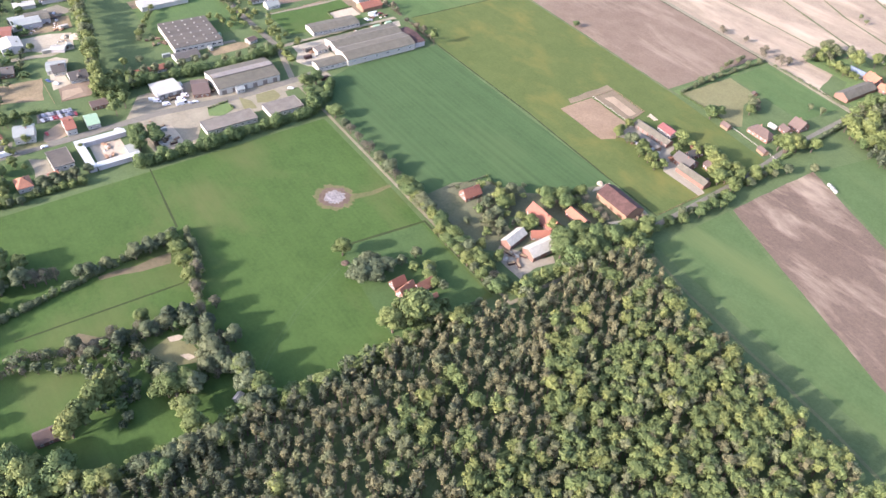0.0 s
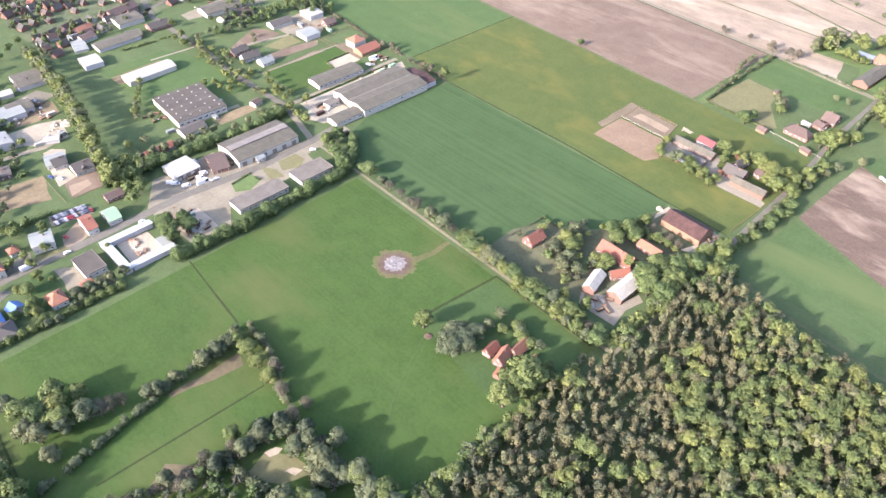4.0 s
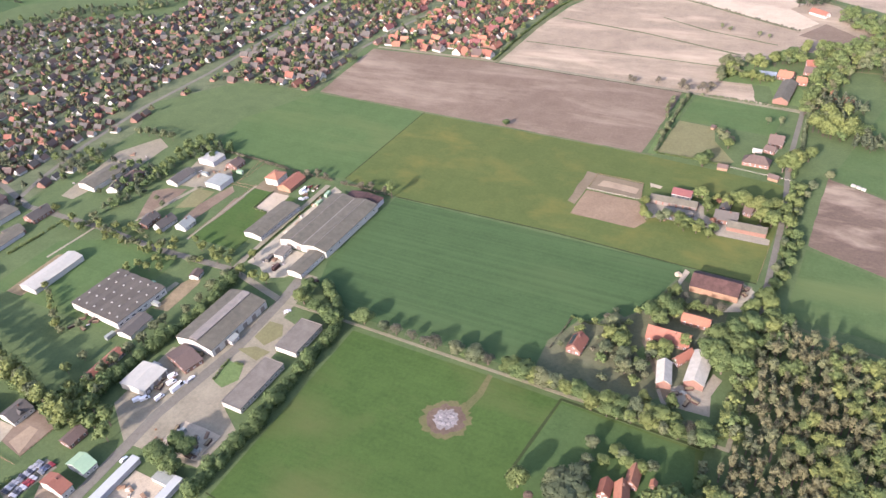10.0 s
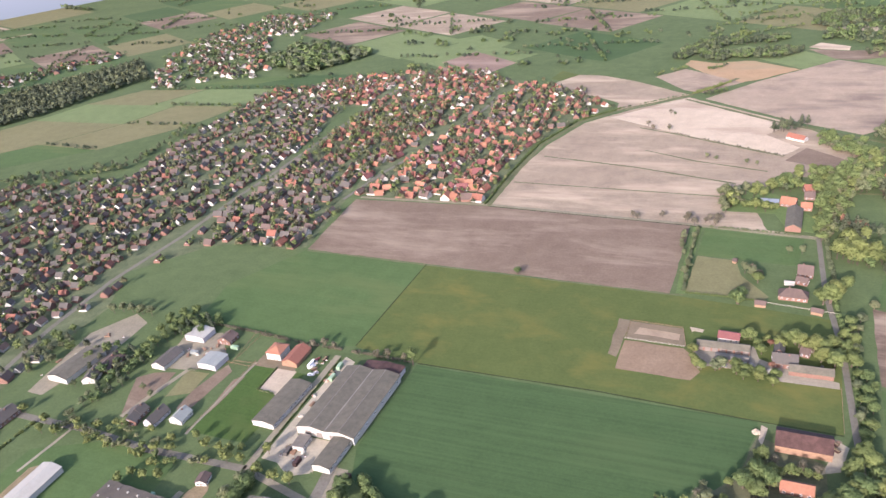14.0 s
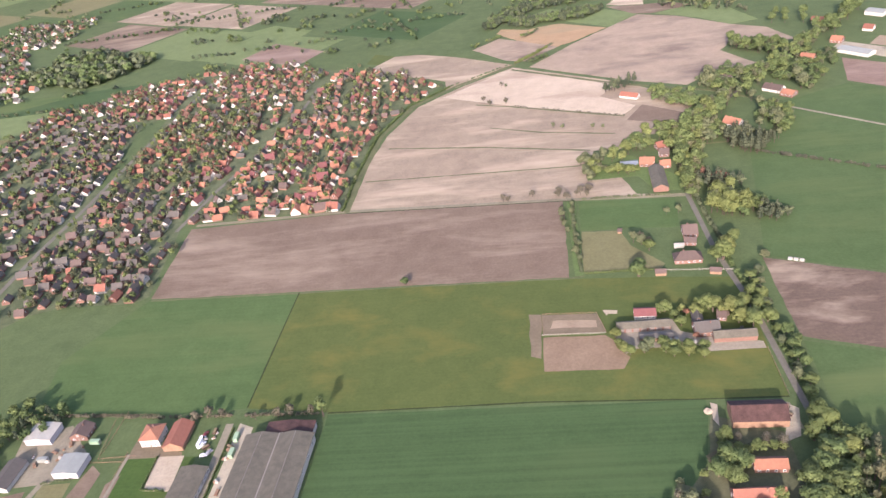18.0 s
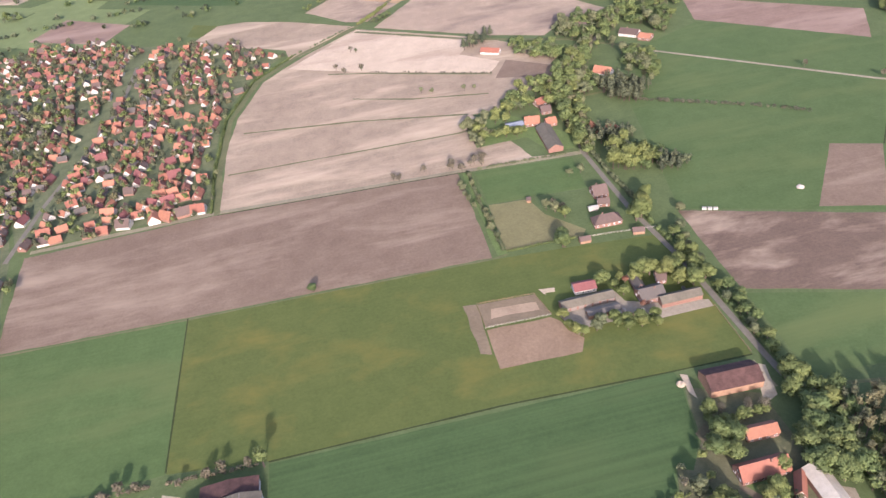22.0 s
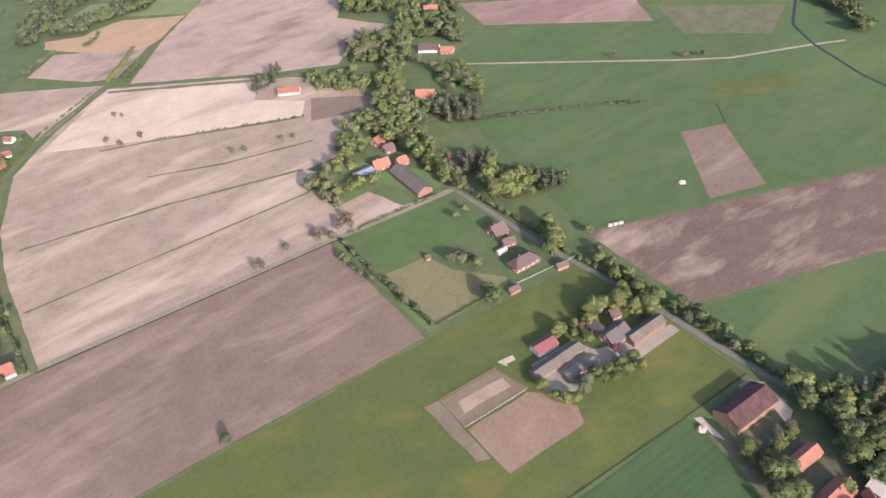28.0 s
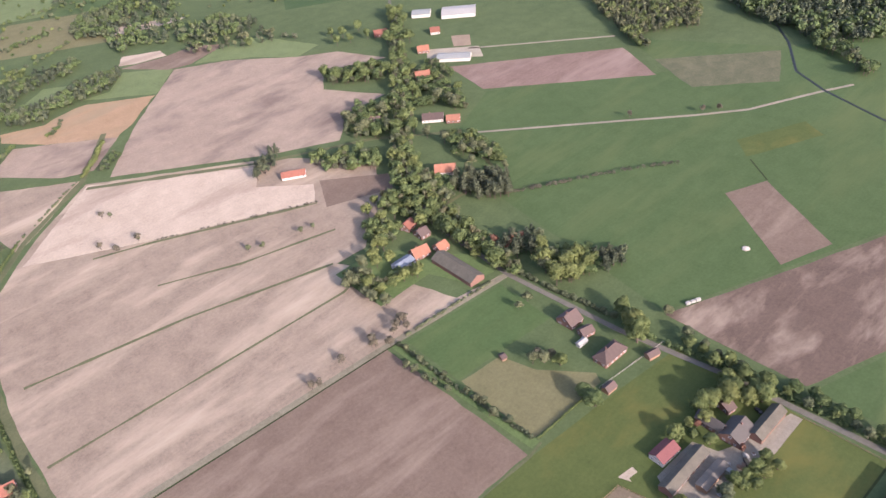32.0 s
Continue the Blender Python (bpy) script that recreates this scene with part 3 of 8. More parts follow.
def house(x, y, rz, w, l, eave, ridge, roof, wall, label, group="", name="house", cat="house", hip=False, chimney=True, windows=True, dormer=False):
    """A house: walls with gables, a roof with overhang, chimney, windows and a door."""
    e = empty(name, pose(x, y, 0, 0, 0, rz), label, cat, group)
    hw, hl = w / 2, l / 2
    if hip:
        bm = box_bm(-hw, hw, -hl, hl, -0.3, eave)
        part("wall", bm, M[wall], e)
        o = 0.55
        bm = bmesh.new()
        k = max(0.2, hl - hw)
        base = [bm.verts.new(p) for p in ((-hw - o, -hl - o, eave - 0.1), (hw + o, -hl - o, eave - 0.1), (hw + o, hl + o, eave - 0.1), (-hw - o, hl + o, eave - 0.1))]
        mid = [bm.verts.new((v.co.x, v.co.y, eave + 0.1)) for v in base]
        top = [bm.verts.new((0, -k, ridge)), bm.verts.new((0, k, ridge))]
        bm.faces.new(base[::-1])
        for i in range(4):
            bm.faces.new((base[i], base[(i + 1) % 4], mid[(i + 1) % 4], mid[i]))
        bm.faces.new((mid[0], mid[1], top[0]))
        bm.faces.new((mid[1], mid[2], top[1], top[0]))
        bm.faces.new((mid[2], mid[3], top[1]))
        bm.faces.new((mid[3], mid[0], top[0], top[1]))
    else:
        bm = prism_bm([(-hw, -0.3), (hw, -0.3), (hw, eave), (0, ridge), (-hw, eave)], -hl, hl)
        part("wall", bm, M[wall], e)
        bm = gable_roof_bm(w, l, eave + 0.03, ridge + 0.03)
    rf = part("roof", bm, M[roof], e)
    if chimney:
        part("chimney", box_bm(-0.35, 0.35, -0.4, 0.4, ridge - 1.2, ridge + 0.9, 0.04), M["wall_brick"], rf).location = (w * 0.08, hl * 0.3, 0)
    if dormer:
        part("dormer", prism_bm([(-1.3, eave), (1.3, eave), (1.3, eave + 1.6), (0, eave + 2.4), (-1.3, eave + 1.6)], -hw * 0.95, -hw * 0.2), M[roof], rf).rotation_euler = (0, 0, math.pi / 2)
    if windows:
        n = max(2, int(l / 3.2))
        for i in range(n):
            yy = -hl + (i + 0.5) * l / n
            window_into(e, hw + 0.02, yy, 1.5, 1.3, 1.25, "x+")
            window_into(e, -hw - 0.02, yy, 1.5, 1.3, 1.25, "x-")
        for s, fc in ((-1, "y-"), (1, "y+")):
            for xx in (-w * 0.25, w * 0.25):
                window_into(e, xx, s * (hl + 0.02), 1.5, 1.3, 1.25, fc)
            if not hip and ridge > 5:
                window_into(e, 0, s * (hl + 0.02), eave + (ridge - eave) * 0.35, 1.3, 1.1, fc)
        part("door", box_bm(-0.5, 0.5, -0.05, 0.05, 0.0, 2.05, 0.02), M["door"], e).location = (w * 0.02, -hl - 0.03, 0)
    return e


def hall(x, y, rz, w, l, eave, ridge, roof, wall, label, name="industrial_hall", cat="hall", gates=0, skylights=0, strip_windows=False, group="", lantern=False):
    """A long shed: walls with gables, a low roof, gates, a band of windows, skylights."""
    e = empty(name, pose(x, y, 0, 0, 0, rz), label, cat, group)
    hw, hl = w / 2, l / 2
    part("wall", prism_bm([(-hw, -0.3), (hw, -0.3), (hw, eave), (0, ridge), (-hw, eave)], -hl, hl), M[wall], e)
    rf = part("roof", gable_roof_bm(w, l, eave + 0.03, ridge + 0.03, 0.4, 0.18), M[roof], e)
    s = (ridge - eave) / hw
    if lantern:
        part("ridge_lantern", prism_bm([(-hw * 0.22, ridge - 0.4), (hw * 0.22, ridge - 0.4), (hw * 0.22, ridge + 0.35), (0, ridge + 0.8), (-hw * 0.22, ridge + 0.35)], -hl * 0.97, hl * 0.97), M["roof_seam"], rf)
    for i in range(gates):
        yy = -hl + (i + 0.5) * l / gates
        part("gate", box_bm(hw - 0.1, hw + 0.06, yy - 1.7, yy + 1.7, 0, min(3.4, eave - 0.3), 0.02), M["door"], e)
    if strip_windows:
        n = int(l / 4)
        for i in range(n):
            yy = -hl + (i + 0.5) * l / n
            window_into(e, hw + 0.03, yy, eave * 0.62, 2.4, 1.1, "x+")
            window_into(e, -hw - 0.03, yy, eave * 0.62, 2.4, 1.1, "x-")
    if skylights:
        n = skylights
        for i in range(n):
            for sx in (-0.5, 0.5):
                yy = -hl + (i + 0.5) * l / n
                part("skylight", box_bm(-0.8, 0.8, -0.6, 0.6, 0.1, 0.55, 0.1), M["roof_white"], rf).location = (sx * hw, yy, eave + s * hw * 0.5 + 0.1)
    return e


def twin_hall(x, y, rz, w, l, eave, ridge, roof, wall, label):
    """One very large hall under two shallow gables side by side, with a row of side windows and pale roof lights."""
    e = empty("industrial_hall", pose(x, y, 0, 0, 0, rz), label, "hall")
    hw, hl, q = w / 2, l / 2, w / 4
    top = [(hw, eave), (q, ridge), (0, eave + 0.5), (-q, ridge), (-hw, eave)]
    part("wall", prism_bm([(-hw, -0.3), (hw, -0.3)] + top, -hl, hl), M[wall], e)
    lower = [(hw + 0.4, eave + 0.02), (q, ridge + 0.05), (0, eave + 0.55), (-q, ridge + 0.05), (-hw - 0.4, eave + 0.02)]
    rf = part("roof", prism_bm(lower + [(a, z + 0.2) for a, z in reversed(lower)], -hl - 0.4, hl + 0.4), M[roof], e)
    part("gutter", box_bm(-0.35, 0.35, -hl, hl, eave + 0.74, eave + 0.84, 0.02), M["roof_seam"], rf)
    for sx in (-1, 1):
        part("ridge_cap", prism_bm([(sx * q - 0.3, ridge + 0.1), (sx * q + 0.3, ridge + 0.1), (sx * q, ridge + 0.42)], -hl, hl), M["roof_seam"], rf)
    n = int(l / 9)
    for i in range(n):
        yy = -hl + (i + 0.5) * l / n
        window_into(e, hw + 0.03, yy, eave * 0.62, 2.6, 1.1, "x+")
        window_into(e, -hw - 0.03, yy, eave * 0.62, 2.6, 1.1, "x-")
    for sx in (-0.6, -0.2, 0.25, 0.65):
        part("gate", box_bm(sx * hw - 2, sx * hw + 2, -hl - 0.06, -hl + 0.1, 0, 3.8, 0.02), M["door"], e)
    return e


def flat_block(x, y, rz, w, l, h, roof, wall, label, name="flat_roofed_building", cat="building", windows=True):
    e = empty(name, pose(x, y, 0, 0, 0, rz), label, cat)
    hw, hl = w / 2, l / 2
    part("wall", box_bm(-hw, hw, -hl, hl, -0.3, h), M[wall], e)
    bm = box_bm(-hw - 0.35, hw + 0.35, -hl - 0.35, hl + 0.35, h + 0.004, h + 0.3, 0.05)
    rf = part("roof", bm, M[roof], e)
    bm = bmesh.new()
    for a in ((-hw - 0.35, hw + 0.35, -hl - 0.37, -hl - 0.1), (-hw - 0.35, hw + 0.35, hl + 0.1, hl + 0.37), (-hw - 0.37, -hw - 0.1, -hl - 0.1, hl + 0.1), (hw + 0.1, hw + 0.37, -hl - 0.1, hl + 0.1)):
        add_box(bm, a[0], a[1], a[2], a[3], h + 0.28, h + 0.5)
    part("parapet", bm, M["roof_seam"], rf)
    if windows:
        n = max(2, int(l / 4))
        for i in range(n):
            yy = -hl + (i + 0.5) * l / n
            window_into(e, hw + 0.03, yy, h * 0.55, 2.0, 1.2, "x+")
            window_into(e, -hw - 0.03, yy, h * 0.55, 2.0, 1.2, "x-")
    return e

# ---- ground and fields ----
bm = bmesh.new()
bmesh.ops.create_grid(bm, x_segments=32, y_segments=32, size=3600)
ground = part("ground", bm, M["grass"])
tagged(ground, "wide flat green farmland reaching to the horizon", "ground", kind="structure")

patch("field_wheat", [(-101, -45), (105, -49), (105, -57), (97, -92), (87, -106), (80, -103), (75, -115), (65, -117), (55, -140), (56, -167), (-54, -165), (-94, -150), (-103, -125)], M["wheat"], "dark green young wheat field with faint drill rows", h=0.07, wob=0.3)
patch("field_dandelion", [(-148, 82), (42, 74), (104, 68), (150, 62), (147, -50), (103, -48.5), (17, -43), (-101, -43), (-151, -36)], M["dandelion"], "yellow-green meadow dotted with dandelions", h=0.05)
patch("field_rye", [(-265, 88), (-149, 83), (-152, -36), (-205, -38), (-290, -30), (-300, 20)], M["rye"], "fresh green field beside the village", h=0.05)
patch("field_meadow", [(-50, -176), (34, -177), (148, -181), (150, -560), (-48, -560)], M["meadow"], "lush green meadow with mown tracks", h=0.04)
patch("field_ploughed", [(-265, 89), (-273, 195), (-135, 199), (46, 187), (43, 76)], M["soil_dark"], "bare brown ploughed field with pale streaks", h=0.08, wob=0.5)
patch("field_ploughed_pale", [(-133, 203), (47, 189), (139, 181), (104, 187), (86, 258), (76, 280), (100, 318), (112, 300), (140, 300), (150, 316), (185, 365), (133, 440), (8, 538), (-54, 486), (-97, 436), (-122, 360), (-130, 300)], M["soil_light"], "pale dry ploughed strip fields", h=0.06, wob=0.5)
patch("field_pale_patch", [(8, 535), (117, 437), (98, 410), (130, 375), (115, 353), (5, 411), (-72, 458)], M["soil_pale"], "very pale dry sandy field strip", h=0.09, wob=0.5)
patch("field_dark_patch", [(136, 376), (177, 338), (164, 318), (116, 339)], M["soil_dark"], "small dark tilled plot", h=0.09, wob=0.3)
patch("field_north", [(28, 532), (135, 447), (188, 416), (222, 453), (271, 454), (243, 515), (270, 552), (331, 522), (312, 583), (278, 611), (226, 675), (178, 705), (82, 603)], M["soil_cloudy"], "wide pale ploughed field with brown clouds", h=0.06, wob=0.6)
patch("field_ploughed_east", [(170, 82), (168, -2), (299, -51), (420, -90), (480, -60), (367, -2)], M["soil_streaked"], "brown ploughed field with pale dry streaks east of the road", h=0.07, wob=0.4)
patch("field_small_dark", [(303, 120), (334, 106), (290, 40), (252, 54)], M["soil_dark"], "small bare brown plot within the pasture", h=0.08, wob=0.2)
patch("field_reddish", [(350, 447), (478, 330), (442, 268), (332, 382)], M["soil_red"], "reddish brown tilled field", h=0.06, wob=0.4)
patch("field_pasture", [(172, 84), (367, 2), (480, -55), (700, -60), (640, 140), (560, 200), (500, 340), (455, 262), (330, 376), (262, 345), (205, 245), (190, 170)], M["pasture"], "broad green pasture east of the road", h=0.04)
patch("field_green_east", [(168, -6), (430, -98), (430, -130), (330, -84), (166, -72)], M["pasture"], "green field between ploughland and forest", h=0.05)
patch("field_buttercup", [(375, 151), (430, 124), (418, 104), (356, 133)], M["dandelion"], "yellowish strip in the pasture", h=0.07, wob=0.5)
patch("paddock_green", [(58, 182), (131, 175), (126, 131), (56, 137)], M["rye"], "small green paddock", h=0.06, wob=0.2)
patch("paddock_olive", [(56, 135), (84, 132), (89, 110), (108, 84), (104, 78), (53, 80)], M["olive"], "grazed olive brown paddock", h=0.06, wob=0.3)
patch("garden_lawn", [(78, -180), (144, -182), (150, -215), (145, -243), (83, -235), (72, -230)], M["lawn"], "dark green lawn of the walled farm garden", "lawn", h=0.07)
patch("bare_earth", [(26, -352), (28, -315), (34, -317), (33, -331), (30, -354)], M["worn_grass"], "worn brownish grass along the hedge", "earth", h=0.07, wob=1.6)
patch("worn_bank", [(60, -372), (70, -362), (76, -364), (76, -376), (66, -384)], M["worn_grass"], "worn brownish bank beside the thicket", "earth", h=0.07, wob=1.8)
patch("golf_green", [(90, -351), (85, -336), (95, -328), (109, -326), (104, -340)], M["olive"], "olive clearing among shrubs", "clearing", h=0.08, wob=0.6)
patch("sand_bunker", [(85, -337), (86, -332), (89, -330), (90, -333), (89, -337)], M["pale_sand"], "pale sand hollow in the clearing", "sand", h=0.12, wob=0.3)
patch("sand_bunker_far", [(99, -336), (100, -332), (104, -330), (104, -334)], M["pale_sand"], "pale sand hollow in the clearing", "sand", h=0.12, wob=0.3)


def disc(cx, cy, r, n, wob, seed):
    q = random.Random(seed)
    return [(cx + math.cos(i / n * 6.283) * r * q.uniform(1 - wob, 1 + wob), cy + math.sin(i / n * 6.283) * r * q.uniform(1 - wob, 1 + wob)) for i in range(n)]


patch("scorched_grass", disc(30, -212, 12.5, 40, 0.16, 1), M["scorched_rim"], "faded brown rim of a bonfire site", "earth", h=0.06)
patch("scorched_earth", disc(30, -212, 9.4, 36, 0.14, 2), M["scorched"], "dark scorched earth of a bonfire site", "earth", h=0.08)
patch("ash_bed", disc(30, -212, 6.2, 34, 0.2, 3), M["ash"], "grey white ash of a burnt-down bonfire", "ash", h=0.14)
patch("worn_path", [(33, -204), (36, -190), (36, -176), (39, -176), (40, -190), (38, -203)], M["scorched_rim"], "worn path from the gate to the bonfire site", "path", h=0.065, wob=0.5)
patch("rubble_spot", disc(254, 78, 2.6, 14, 0.25, 4), M["pale_sand"], "pale rubble heap site in the pasture", "rubble", h=0.2)
patch("sand_spill", [(61, 36), (70, 35), (69, 31), (64, 32), (63, 30)], M["pale_sand"], "pale spilled sand beside the arena", "sand", h=0.15, wob=0.4)
patch("arena_lower", [(23, 12.4), (60, 10.6), (64, 6), (66, -3), (72, -11), (67, -21), (22, -19)], M["sand"], "brown sand riding arena", "riding arena", h=0.09, wob=0.4)
patch("arena_upper", [(23, 35), (57, 33), (61, 13.4), (23, 14.6)], M["sand_dark"], "brown sand riding arena with a worn pale middle", "riding arena", h=0.09)
patch("arena_worn", [(29, 28), (56, 26), (56, 19), (28, 20.5)], M["sand_pale"], "pale worn middle of the riding arena", "sand", h=0.11, wob=0.9)
patch("arena_lane", [(15, 37), (22.6, 36), (21.6, -7), (15, -5)], M["sand_dark"], "trodden lane beside the riding arena", "lane", h=0.08, wob=0.6)
patch("yard_horse_farm", [(65, 10), (73, 23), (101, 22), (104, 10), (116, 4), (147, -4), (147, -10), (116, -10), (111, -4), (76, -4), (70, -8)], M["gravel"], "pale paved yard of the horse farm", "yard", h=0.12, wob=0.2)
patch("yard_farm", [(118, -152), (131, -143), (142, -143), (145, -160), (122, -160)], M["gravel"], "pale gravel farmyard", "yard", h=0.1, wob=0.4)
patch("yard_barn", [(137, -72), (138, -52), (146, -54), (147, -73)], M["track"], "trodden earth beside the barn", "yard", h=0.1, wob=0.3)
patch("rubble_strip", [(107, -52), (110, -53), (108, -68), (105.5, -64)], M["pale_sand"], "pale rubble strip at the field edge", "rubble", h=0.2, wob=0.5)
patch("yard_estate", [(-138, -275), (-140, -229), (-116, -226), (-109, -175), (-109, -143), (-99, -143), (-95, -183), (-80, -186), (-81, -252), (-64, -262), (-66, -288), (-112, -292)], M["paving"], "grey paved industrial yard", "yard", h=0.09)
patch("yard_hall", [(-153, -148), (-118, -150), (-118, -125), (-143, -125), (-143, -52), (-152, -48)], M["paving_pale"], "pale concrete yard beside the large hall", "yard", h=0.09)
patch("yard_scrap", [(-268, -317), (-290, -276), (-305, -284), (-296, -318)], M["yard_grey"], "cluttered gravel yard", "yard", h=0.07, wob=0.5)
patch("sand_yard", [(-191, -95), (-176, -96), (-177, -71), (-193, -71)], M["pale_sand"], "fenced pale sand yard", "yard", h=0.1)
patch("soil_fallow", [(-172, -364), (-163, -331), (-192, -325), (-195, -355)], M["fallow"], "brown fallow plot with dry weeds", "fallow plot", h=0.07, wob=0.6)
patch("lawn_estate", [(-200, -165), (-195, -235), (-300, -235), (-300, -180), (-255, -160)], M["rye"], "mown lawn round a tent hall", "lawn", h=0.05)
patch("lawn_villa", [(-170, -72), (-170, -140), (-212, -140), (-210, -72)], M["meadow"], "long green lawn", "lawn", h=0.05)
patch("court_sand", [(-94, -321), (-93, -302), (-73, -302), (-72, -322)], M["pale_sand"], "pale sandy courtyard within the stable wings", "courtyard", h=0.1)
patch("rubble_yard", [(-96, -288), (-70, -286), (-68, -268), (-92, -268)], M["pale_sand"], "pale yard strewn with rubble", "yard", h=0.14, wob=0.6)

strip("road_main", [(154, -68), (153, -54), (150, 31), (143, 95), (141, 177), (152, 265), (197, 344), (263, 427), (373, 556), (446, 651), (700, 960), (1200, 1700)], 3.6, M["asphalt"], "narrow grey country road lined with trees", h=0.15)
strip("road_farm", [(157, -176), (157, -145), (155, -100), (154, -68)], 2.4, M["track"], "narrow shaded track between farm and forest", h=0.14)
strip("road_avenue", [(-106, -171), (-53, -171), (78, -174), (158, -176)], 2.0, M["track"], "narrow avenue between tree rows", h=0.12)
strip("road_forest", [(158, -77), (205, -86), (250, -91), (300, -96), (420, -118)], 2.2, M["balk"], "sandy forest-edge track", h=0.1)
strip("road_estate", [(-107, -418), (-108, -324), (-110, -270), (-104, -215), (-106, -171), (-110, -140)], 6.5, M["asphalt"], "grey industrial estate road", h=0.14)
strip("road_estate_north", [(-106, -171), (-157, -158), (-157, -122), (-158, -48)], 4.5, M["paving"], "narrow pale estate lane beside a grass strip", h=0.13)
strip("road_estate_west", [(-157, -158), (-224, -160), (-281, -156), (-365, -157), (-421, -141), (-480, -143), (-700, -150)], 5, M["asphalt"], "village street into the estate", h=0.13)
strip("road_village", [(-376, -172), (-392, -125), (-404, -70), (-411, 6), (-405, 90), (-407, 181), (-404, 265), (-405, 367), (-400, 620)], 4.6, M["asphalt"], "grey main village street", h=0.13)
strip("road_village_new", [(-286, 193), (-275, 267), (-257, 344), (-238, 453), (-235, 548)], 4, M["asphalt"], "residential street", h=0.12)
strip("track_field", [(-270, 201), (-135, 202), (47, 188), (144, 178)], 4.5, M["track"], "pale grassy field track", h=0.1, wob=0.2)
strip("lane_green", [(-135, 200), (-135, 265), (-128, 360), (-103, 440), (-60, 490), (8, 545), (30, 575), (60, 620)], 5, M["balk"], "green grass strip along the village edge", "verge", h=0.118, wob=0.8)
strip("lane_north", [(6, 530), (121, 442), (205, 395), (251, 350)], 4.5, M["balk"], "broad grassy lane between fields", "verge", h=0.125, wob=0.8)
strip("balk_first", [(-128, 257), (62, 248), (86, 256)], 1.6, M["balk"], "narrow green balk between field strips", "verge", h=0.12, wob=0.4)
strip("balk_second", [(-116, 328), (-20, 308), (76, 278)], 2.2, M["balk"], "narrow green balk between field strips", "verge", h=0.12, wob=0.5)
strip("balk_third", [(-33, 424), (4, 408), (115, 350)], 2.4, M["balk"], "green balk with shrubs between field strips", "verge", h=0.12, wob=0.5)
strip("balk_fourth", [(-16, 355), (35, 330), (102, 310)], 2, M["balk"], "green balk between field strips", "verge", h=0.12, wob=0.5)
strip("verge_paddock", [(50, 77), (52, 186)], 6, M["lush"], "grassy strip with shrubs beside the paddock", "verge", h=0.1, wob=0.6)
strip("path_pasture", [(258, 337), (336, 257), (394, 197), (425, 169), (485, 138), (512, 122)], 3, M["gravel"], "pale gravel path across the pasture", "path", h=0.12)
strip("path_reddish", [(395, 464), (499, 355)], 3, M["gravel"], "pale farm path", "path", h=0.12)
strip("track_lane_far", [(152, 268), (230, 270), (258, 337)], 3, M["balk"], "grassy lane", "verge", h=0.08)
strip("brook", [(620, 250), (568, 206), (513, 172), (489, 136), (465, 81), (440, -20)], 2.4, M["water"], "narrow dark brook across the pasture", "brook", h=0.13)
strip("ditch_wheat", [(-101, -43.5), (17, -44), (103, -48.6), (147, -50)], 0.9, M["ditch"], "dark ditch between wheat and meadow", "ditch", h=0.13, wob=0.15)
strip("ditch_rye", [(-148.5, 83), (-151.5, -35)], 0.9, M["ditch"], "dark ditch between two green fields", "ditch", h=0.13, wob=0.15)
strip("ditch_meadow", [(-52, -297), (9, -303)], 1.0, M["ditch"], "dark drainage ditch in the meadow", "ditch", h=0.12, wob=0.15)
strip("ditch_south", [(-30, -418), (46, -424)], 1.2, M["ditch"], "dark drainage ditch", "ditch", h=0.12, wob=0.2)
strip("ditch_pasture", [(50, -399), (53, -316)], 0.8, M["ditch"], "narrow ditch in the meadow", "ditch", h=0.12, wob=0.15)
strip("ditch_garden", [(71, -232), (77, -177.5), (146, -179.5)], 1.6, M["ditch"], "dark ditch round the farm garden", "ditch", h=0.16, wob=0.15)
strip("ditch_track", [(-135, 198.5), (46, 186), (52, 185)], 0.9, M["ditch"], "ditch beside the field track", "ditch", h=0.13)
strip("ditch_plough", [(-264, 87), (-149, 82), (43, 74.5), (53, 76)], 1.1, M["balk"], "grassy boundary of the ploughed field", "verge", h=0.12, wob=0.4)
strip("ditch_dark_plot", [(354, 129), (335, 106)], 1.0, M["ditch"], "short dark ditch in the pasture", "ditch", h=0.12)
strip("wheel_track", [(82, -237), (98, -270), (120, -300), (150, -330)], 0.5, M["lawn"], "wheel track in the meadow", "track", h=0.07, wob=0.1)
strip("wheel_track_second", [(86, -240), (102, -272), (123, -300), (152, -328)], 0.5, M["lawn"], "wheel track in the meadow", "track", h=0.07, wob=0.1)

# ---- forest, woods and hedges ----
LEAVES = {"tan": "leaf_tan", "pine": "leaf_pine", "oak": "leaf_oak", "dull": "leaf_dull", "lime": "leaf_lime", "bare": "leaf_bare", "copper": "leaf_copper"}
rng = random.Random(5)


def scatter(poly, step, pick, lo, hi, rlo, rhi):
    xs, ys = [p[0] for p in poly], [p[1] for p in poly]
    out = []
    y = min(ys)
    while y < max(ys):
        x = min(xs)
        while x < max(xs):
            p = (x + rng.uniform(-0.45, 0.45) * step, y + rng.uniform(-0.45, 0.45) * step)
            if inside(p, poly):
                k = pick(*p)
                s = {"pine": 0.85, "tan": 0.9, "lime": 1.42, "oak": 1.42}.get(k, 1.05)
                out.append((p[0], p[1], rng.uniform(lo, hi), rng.uniform(rlo, rhi) * s, k))
            x += step
        y += step
    return out


